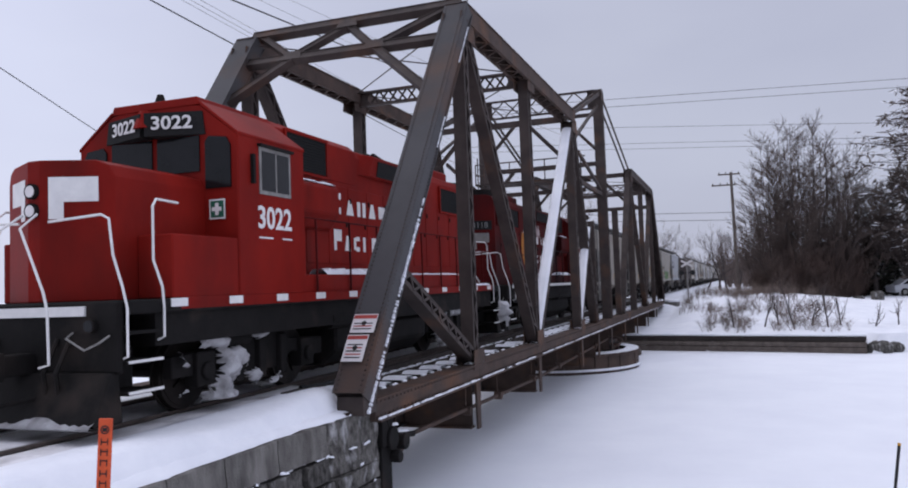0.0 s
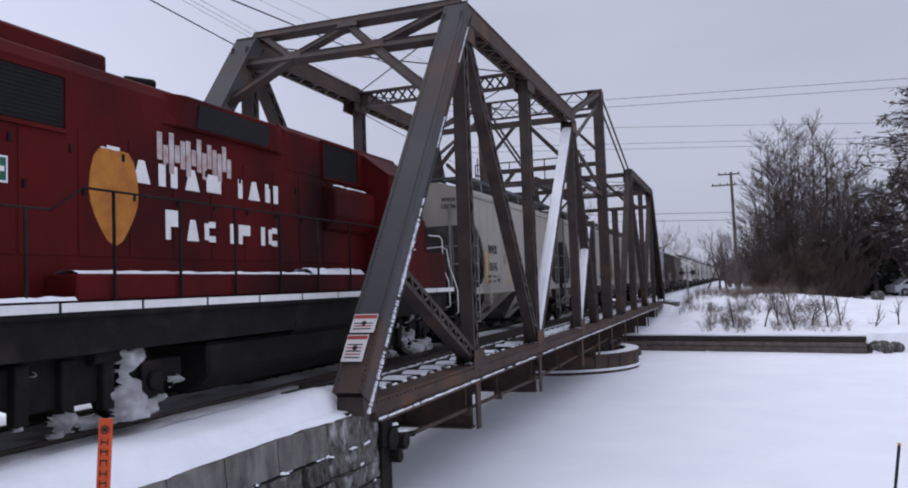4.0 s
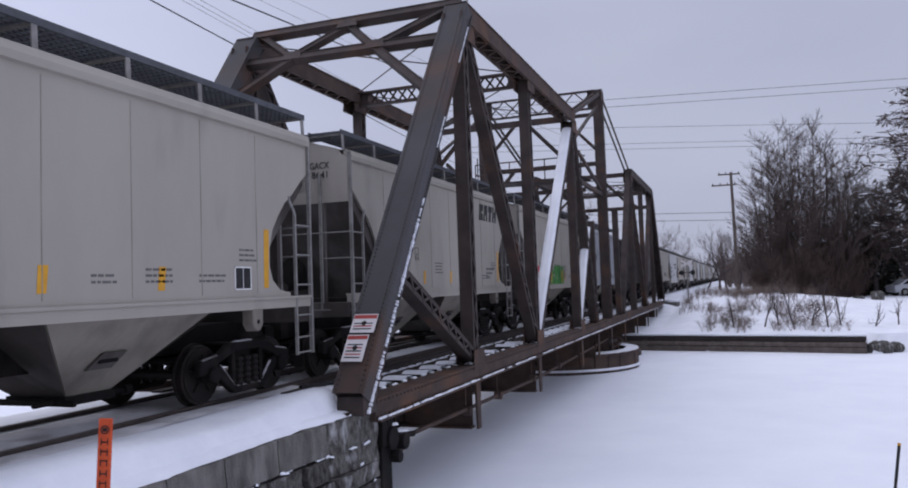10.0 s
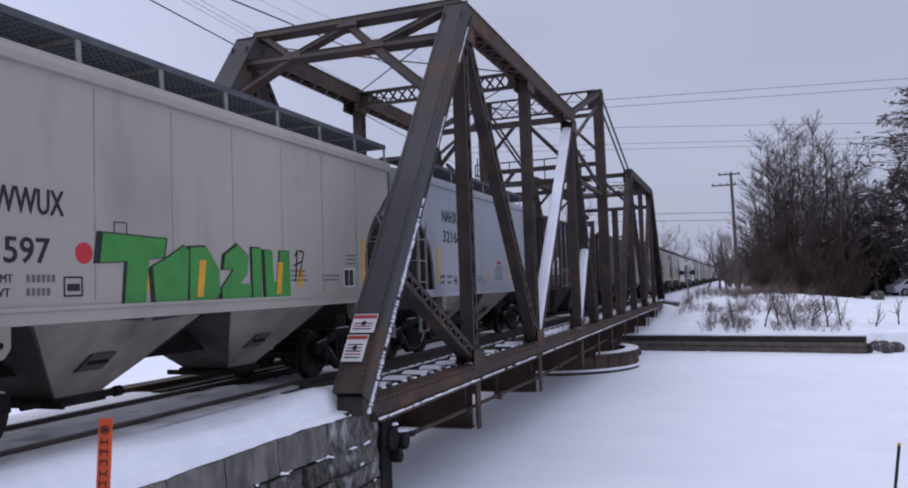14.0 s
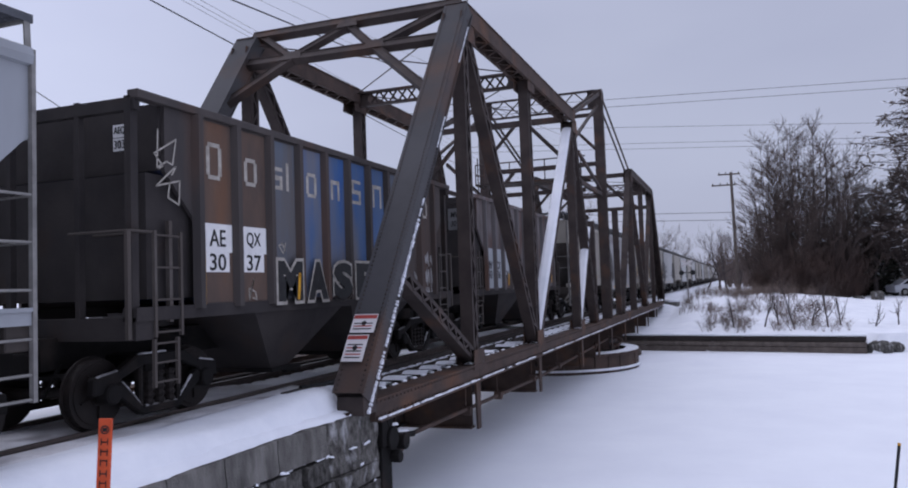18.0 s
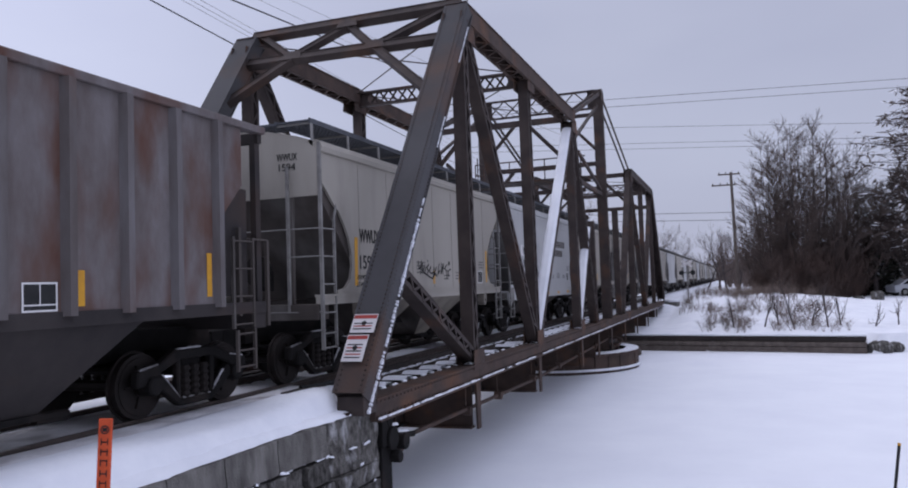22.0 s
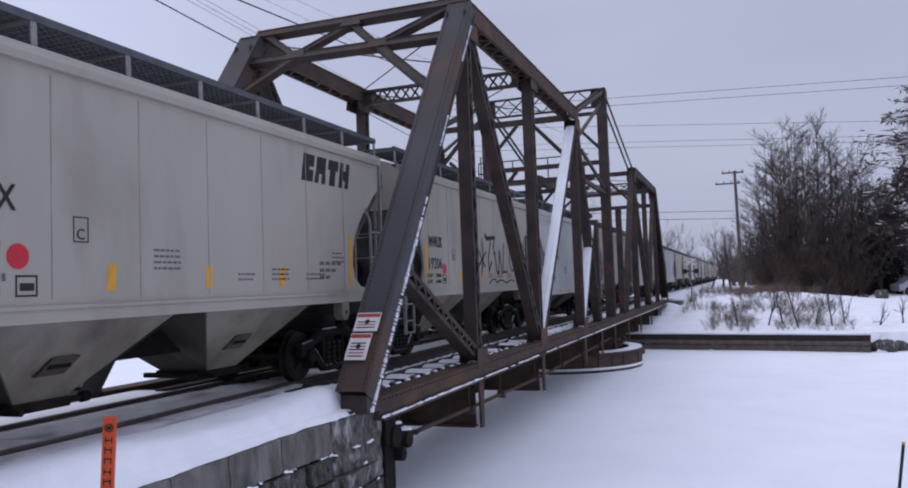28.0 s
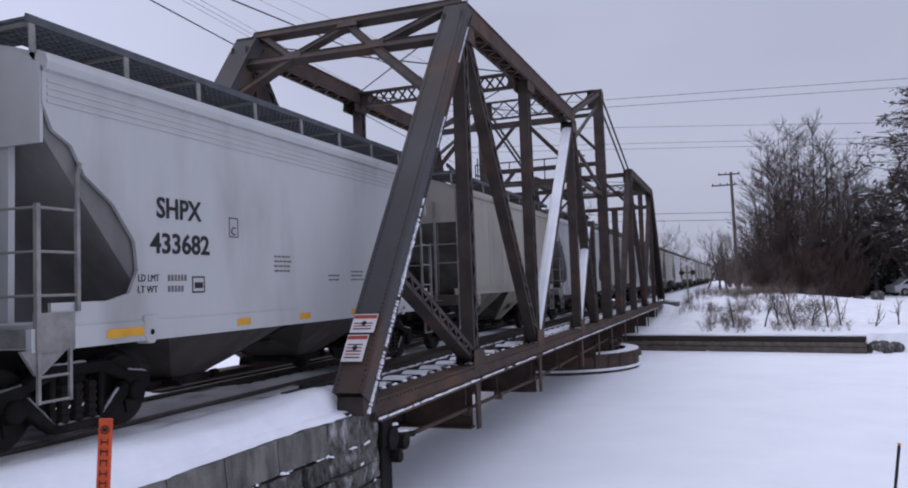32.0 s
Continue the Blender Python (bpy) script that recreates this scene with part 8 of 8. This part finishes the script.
# ---- paint on particular cars ----
def graffiti():
    # fat green letters on one pale car
    shapes = [[(-2.45, 2.38), (-1.42, 2.35), (-1.46, 2.12), (-1.72, 2.10), (-1.80, 1.42), (-2.14, 1.44), (-2.08, 2.06), (-2.50, 2.04)],
              [(-1.66, 2.00), (-1.34, 2.14), (-1.08, 2.28), (-0.98, 2.22), (-1.04, 1.44), (-1.60, 1.40)], [(-0.96, 2.26), (-0.62, 2.28), (-0.36, 1.98), (-0.34, 1.66), (-0.62, 1.42), (-0.98, 1.44)],
              [(-0.22, 2.18), (0.08, 2.34), (0.34, 2.18), (0.30, 1.92), (0.10, 1.78), (0.40, 1.76), (0.38, 1.46), (-0.28, 1.44), (-0.30, 1.72), (-0.02, 1.98), (-0.26, 1.98)],
              [(0.42, 2.30), (0.66, 2.30), (0.66, 1.46), (0.44, 1.46)], [(0.74, 2.28), (0.96, 2.28), (0.98, 1.80), (1.12, 1.78), (1.16, 2.28), (1.44, 2.28), (1.46, 1.52), (0.78, 1.46)]]
    for k, sh in enumerate(shapes):
        cy, cz = sum(a for a, b in sh) / len(sh), sum(b for a, b in sh) / len(sh)
        bm = BM()
        prism(bm, [(cy + (a - cy) * 1.12 - 0.03, cz + (b - cz) * 1.1 - 0.02) for a, b in sh], 1.6065, 1.6085)
        part("tag_outline", bm, BLACKISH, TAGGED)
        bm = BM()
        prism(bm, sh, 1.609 + k * 0.001, 1.612 + k * 0.001)
        part("tag_letter", bm, GREEN, TAGGED, "fat green sprayed letter")
    for y in (-0.84, 1.05):
        bm = BM()
        quadbox(bm, [(1.616, y, 1.6), (1.62, y, 1.6), (1.62, y + 0.12, 1.6), (1.616, y + 0.12, 1.6), (1.616, y + 0.06, 2.1), (1.62, y + 0.06, 2.1), (1.62, y + 0.2, 2.1), (1.616, y + 0.2, 2.1)])
        part("tag_highlight", bm, YELLOW, TAGGED)
    dot(TAGGED, -2.72, 2.14, 0.12, REDDOT)
    stroke(TAGGED, "small_tag", [(1.62, 2.2), (1.7, 2.3), (1.66, 1.95), (1.62, 1.8)], 0.03, BLACKISH)
    stroke(TAGGED, "small_tag", [(1.58, 2.05), (1.82, 2.12)], 0.03, BLACKISH)
    stroke(TAGGED, "small_tag", [(1.75, 2.3), (1.9, 2.28), (1.76, 1.9)], 0.03, BLACKISH)
    # the sprawling black tag
    w = 0.085
    for pts, wd in (([(0.25, 2.89), (0.3, 2.35), (0.13, 1.87)], w), ([(-0.18, 2.63), (0.44, 2.11)], w), ([(0.58, 2.53), (-0.31, 1.99)], w), ([(0.51, 3.02), (0.68, 2.91), (1.45, 2.97)], 0.15), ([(1.40, 2.92), (1.28, 2.62)], w),
                    ([(1.05, 2.86), (0.78, 2.37), (0.82, 1.99), (1.11, 2.25)], w), ([(1.29, 2.48), (1.42, 2.55), (1.59, 1.93), (1.76, 1.93), (1.88, 2.61), (2.09, 1.93)], w), ([(2.36, 2.84), (2.2, 1.95), (2.62, 1.97)], w),
                    ([(3.16 + 0.25 * math.sin(k * 0.5236), 2.3 + 0.31 * math.cos(k * 0.5236 + 0.25)) for k in range(13)], w), ([(0.79, 1.60), (1.06, 1.73), (1.38, 1.75), (1.57, 1.64), (1.86, 1.72), (2.29, 1.68), (2.51, 1.62), (3.0, 1.72), (3.4, 1.66)], 0.05)):
        stroke(STAR, "spray_tag", [(a - 0.12, b) for a, b in pts], wd * 0.8, BLACKISH, "loose black sprayed stroke")
    # a spiky handwritten tag
    for pts in ([(-0.98, 2.23), (-0.94, 2.05), (-0.81, 2.08), (-0.79, 2.23), (-0.86, 1.92)], [(-0.72, 2.18), (-0.75, 1.95)], [(-0.58, 2.13), (-0.71, 2.0), (-0.61, 1.95), (-0.52, 2.08)], [(-0.34, 2.16), (-0.47, 2.08), (-0.36, 2.0), (-0.48, 1.91)],
                [(-0.21, 2.11), (-0.31, 2.0), (-0.22, 1.93), (-0.08, 1.97)], [(-0.01, 2.09), (-0.08, 1.87), (0.14, 2.09), (0.02, 1.97), (0.17, 1.88)], [(0.33, 2.18), (0.23, 1.93), (0.36, 2.01)], [(0.5, 2.21), (0.44, 1.93), (0.63, 2.18), (0.56, 1.94)],
                [(0.86, 2.16), (0.69, 2.07), (0.83, 2.01), (0.85, 1.81)], [(1.14, 2.05), (0.92, 2.0), (0.98, 1.87)], [(-0.65, 1.95), (-0.13, 1.82), (0.06, 1.93)], [(1.0, 2.24), (0.97, 2.16)], [(1.07, 2.24), (1.04, 2.16)], [(-0.42, 2.25), (-0.40, 2.21)]):
        stroke(SCRIB, "scribble_tag", pts, 0.036, BLACKISH, "spiky black handwritten tag stroke")
    # cool grey car: a small dark scribble
    for pts in ([(3.62, 2.28), (3.66, 2.12), (3.78, 2.26), (3.72, 2.05)], [(3.82, 2.24), (3.78, 2.0), (3.92, 2.18)], [(3.95, 2.16), (3.9, 1.9), (4.04, 2.08), (3.98, 1.84)], [(3.70, 2.0), (3.78, 1.85), (3.86, 1.95)], [(4.10, 2.05), (4.06, 1.78), (4.18, 1.9)], [(4.14, 1.75), (4.06, 1.66), (4.14, 1.60)]):
        stroke(COOL, "scribble_tag", pts, 0.026, BLACKISH, "dark scribbled tag stroke")
    # light car: company name as two rows of bars
    for z, n, y0 in ((3.02, 11, 0.45), (2.66, 7, 0.95)):
        for i in range(n):
            bm = BM()
            box(bm, 1.602, 1.606, y0 + i * 0.25, y0 + i * 0.25 + 0.17, z, z + 0.26)
            part("name_bar", bm, DIRTY_SHADED, WHITE_CAR, "dark bar from the company's name")
    dot(WHITE_CAR, -2.68, 2.02, 0.075, REDDOT)
    stroke(WHITE_CAR, "scribble_tag", [(-1.75, 1.75), (-1.6, 2.0), (-1.45, 1.95), (-1.6, 1.85), (-1.5, 1.7), (-1.62, 1.6)], 0.035, BLACKISH)
    for a in (-0.12, 0.3):
        stroke(WHITE_CAR, "scribble_tag", [(a, 1.9), (a + 0.12, 2.1), (a + 0.22, 1.95), (a + 0.1, 1.8)], 0.03, BLACKISH)


def hopper_paint():
    X = 1.552
    F, n = 4.3, 10
    st = 2 * F / n
    # blue car: painted panels, pale name shapes, number boards, block tag
    for i in range(n):
        y0, y1 = -F + i * st + 0.092, -F + (i + 1) * st - 0.092
        if i < 2:
            bm = BM()
            box(bm, X - 0.001, X + 0.002, y0, y1, 1.52, 4.05)
            part("brown_panel", bm, HOPTAN, BLUE, "rusty brown painted panel")
        if 2 <= i <= 7:
            bm = BM()
            box(bm, X - 0.001, X + 0.002, y0, y1, 1.52, 4.05)
            part("blue_panel", bm, HOPB if 3 <= i <= 6 else HOPD, BLUE, "faded blue painted panel" if 3 <= i <= 6 else "grimy blue-brown panel")

    def shape(yc, w, h, kind):
        bm = BM()
        t, z0 = 0.075, 3.27
        x0, x1 = X + 0.003, X + 0.006
        bars = {"ring": ((-w / 2, -w / 2 + t, 0.03, h - 0.03), (w / 2 - t, w / 2, 0.03, h - 0.03), (-w / 2 + t * 0.5, w / 2 - t * 0.5, h - 0.03, h + t * 0.4), (-w / 2 + t * 0.5, w / 2 - t * 0.5, -t * 0.4, 0.03)),
                "gate": ((-w / 2, -w / 2 + t, 0, h), (w / 2 - t, w / 2, 0, h), (-w / 2 + t, w / 2 - t, h - t, h)), "post": ((-t / 2, t / 2, 0, h),),
                "step": ((-w / 2, w / 2, 0, t * 0.8), (w / 2 - t, w / 2, t * 0.8, h * 0.42), (-w / 2, w / 2, h * 0.42, h * 0.42 + t), (-w / 2, -w / 2 + t, h * 0.42 + t, h - t * 0.8), (-w / 2, w / 2, h - t * 0.8, h))}[kind]
        for a, b, c, d in bars:
            box(bm, x0, x1, yc + a, yc + b, z0 + c, z0 + d)
        part("name_shape", bm, WORN, BLUE, "worn cream shape from the old name")
    for yc, w, h, kind in ((-3.92, 0.34, 0.46, "ring"), (-3.05, 0.32, 0.36, "ring"), (-2.32, 0.28, 0.36, "step"), (-2.03, 0.1, 0.46, "post"), (-1.27, 0.34, 0.36, "ring"), (-0.43, 0.32, 0.36, "gate"), (0.41, 0.36, 0.46, "step"),
                           (1.32, 0.40, 0.46, "gate"), (2.06, 0.26, 0.34, "ring"), (2.34, 0.1, 0.46, "post"), (3.02, 0.32, 0.34, "gate"), (3.86, 0.3, 0.34, "ring")):
        shape(yc, w, h, kind)
    for i, a, b in ((0, "AE", "30"), (1, "QX", "37")):
        yc = -F + (i + 0.5) * st
        for z, s, hw in ((2.42, a, 0.33), (2.08, b, 0.26)):
            bm = BM()
            box(bm, X + 0.003, X + 0.007, yc - hw, yc + hw, z - (0.2 if s == a else 0.14), z + (0.2 if s == a else 0.139))
            nb = part("number_panel", bm, WHITE, BLUE, "white number panel")
            letters("number", s, BLACKISH, nb, (X + 0.010, yc, z), 0.24, 0.36, bold=0.01)
    for y, wid, s in ((-2.16, 0.72, "M"), (-1.29, 0.66, "A"), (-0.40, 0.70, "S"), (0.49, 0.74, "E")):
        letters("tag_halo", s, WORN, BLUE, (X + 0.105, y, 1.80), 0.745, wid * 1.13, bold=0.10)
        letters("tag_letter", s, BLACKISH, BLUE, (X + 0.112, y, 1.80), 0.64, wid, bold=0.06)
    letters("tag_number", "198", BLACKISH, BLUE, (X + 0.01, 1.34, 2.0), 0.30, 0.50, bold=0.02)
    for y in (1.36, 2.2):
        for x, h, m in ((0.004, 0.175, WORN), (0.008, 0.15, BLACKISH)):
            bm = BM()
            box(bm, X + x, X + x + 0.003, y - h, y + h, 1.66 - h, 1.66 + h)
            part("stencil_box", bm, m, BLUE)
    for z, s in ((3.82, "AEQX"), (3.64, "3037")):
        bm = BM()
        box(bm, 0.76, 1.05, -4.962, -4.953, z - 0.085, z + 0.084)
        nb = part("number_panel", bm, WHITE, BLUE, "white number panel on the end")
        letters("number", s, BLACKISH, nb, (0.905, -4.968, z), 0.11, 0.25, "-y")
    stroke(BLUE, "small_stripe", [(-1.95, 1.5), (-1.9, 1.9)], 0.07, YELLOW, "orange mark in the tag", X + 0.12)
    for y0, z0, sc, sd in ((-2.2, 2.32, 0.16, 6), (-3.0, 1.7, 0.2, 7), (-4.9, 3.5, 0.3, 4), (-4.85, 3.05, 0.3, 5)):
        rng = random.Random(sd)
        stroke(BLUE, "pale_tag", [(y0 + rng.uniform(-1, 1) * sc * 0.8, z0 + rng.uniform(-1, 1) * sc) for k in range(8)], 0.022, WORN, "pale scrawled tag", X + 0.006)
    bm = BM()
    box(bm, X + 0.003, X + 0.007, -F + 0.10, -F + 0.17, 1.45, 2.4)
    part("reflector", bm, YELLOW, BLUE)
    # four rows of a white scrawl on the rear panels
    for sd, ya, yb, za, zb in ((31, 3.80, 4.37, 2.16, 2.41), (32, 3.80, 4.37, 1.67, 2.03), (33, 3.80, 4.37, 1.39, 1.60), (34, 3.15, 3.59, 1.45, 1.96)):
        rng = random.Random(sd)
        n_up = 7
        line = []
        for k in range(2 * n_up):
            f = (k + rng.uniform(-0.45, 0.45)) / (2 * n_up - 1)
            line.append((ya + (yb - ya) * min(1, max(0, f)), (za if k % 2 else zb) + (zb - za) * rng.uniform(-0.22, 0.22)))
        stroke(BLUE, "white_tag", line[:6], 0.026, PALE_TAG, "white scrawled tag", X + 0.006)
        stroke(BLUE, "white_tag", line[7:], 0.026, PALE_TAG, "white scrawled tag", X + 0.010)
    bm = BM()
    box(bm, X + 0.003, X + 0.005, 4.35, 4.52, 1.45, 2.25)
    part("reflector", bm, YELLOW, BLUE, "orange reflector tape")
    # brown car: pale number panels
    n = 10
    st = 2 * F / n
    for i, a, b in ((0, "MW", "30"), (1, "CX", "06"), (2, "", "58")):
        y0, y1 = -F + i * st + 0.10, -F + (i + 1) * st - 0.10
        bm = BM()
        box(bm, X - 0.001, X + 0.003, y0, y1, 1.52 if i < 2 else 1.84, 2.70)
        nb = part("number_panel", bm, PANEL, BROWN, "pale painted number panel")
        if a:
            letters("number", a, BLACKISH, nb, (X + 0.006, (y0 + y1) / 2 + 0.02, 2.20), 0.25, 0.46, slant=0.15, bold=0.012)
        letters("number", b, BLACKISH, nb, (X + 0.006, (y0 + y1) / 2 + 0.02, 1.92), 0.25, 0.38, slant=0.15, bold=0.012)
    bm = BM()
    box(bm, 0.70, 1.48, -4.962, -4.953, 3.22, 3.84)
    # white panel painted grey for its dirt and for the shade between cars
    nb = part("number_panel", bm, DIMW, BROWN, "grimy number panel on the end sheet, dimmed for shade")
    for k, st_ in ((3.66, "MW CX"), (3.40, "30 06 58")):
        letters("number", st_, BLACKISH, nb, (1.08, -4.968, k), 0.17, 0.60, "-y", slant=0.15, bold=0.01)
    for y, z0, z1 in ((-F + 0.14, 1.6, 2.4), (-F + 3 * st - 0.17, 1.58, 1.95), (-0.17, 1.52, 1.92), (1.90, 1.55, 1.95), (4.12, 1.6, 2.2)):
        bm = BM()
        box(bm, X + 0.003, X + 0.006, y - 0.05, y + 0.05, z0, z1)
        part("reflector", bm, YELLOW, BROWN)
    for y, w, edge in ((-1.29, 0.15, WHEELM), (1.36, 0.20, WHITE)):
        bm = BM()
        box(bm, X + 0.003, X + 0.006, y - w, y + w, 1.53, 1.80)
        sb = part("stencil_box", bm, BLACKISH, BROWN)
        bm = BM()
        for a, b, c, d in ((-w - 0.02, w + 0.02, 1.51, 1.53), (-w - 0.02, w + 0.02, 1.80, 1.82), (-w - 0.02, -w, 1.53, 1.80), (w, w + 0.02, 1.53, 1.80), (-0.006, 0.006, 1.59, 1.80), (-w, w, 1.575, 1.59)):
            box(bm, X + 0.003, X + 0.008, y + a, y + b, c, d)
        part("border", bm, edge, sb)


graffiti()
hopper_paint()


# ---- how everything moves ----
def run(t):
    """How far the train has come by t seconds; it gathers a little speed."""
    if t <= 3.5:
        return 5.08 * t
    if t <= 6.0:
        return 17.78 + 5.08 * (t - 3.5) + 0.028 * (t - 3.5) ** 2
    return 30.655 + 5.22 * (t - 6.0)


def motions():
    for car, y, turn in TRAIN:
        walk(car, [(t, pose(TX, y - run(t), 0, 0, 0, turn)) for t in (0.0, 1.0, 2.0, 3.0, 4.0, 5.0, 6.0, 8.0, 12.0, 16.0, 20.0, 24.0, 28.0, 32.0)])
    turns = {car: turn for car, y, turn in TRAIN}
    near = {car for car, y, turn in TRAIN[:15]}
    for car, wheel, at, r in ROLLING:
        if car not in near:
            continue
        sign = 1 if turns[car] == 0 else -1
        rows = []
        for i in range(481):
            t = i / 15.0
            rows.append((t, Matrix.Translation(at) @ Matrix.Rotation(sign * run(t) / r, 4, "X")))
        walk(wheel, rows)


motions()
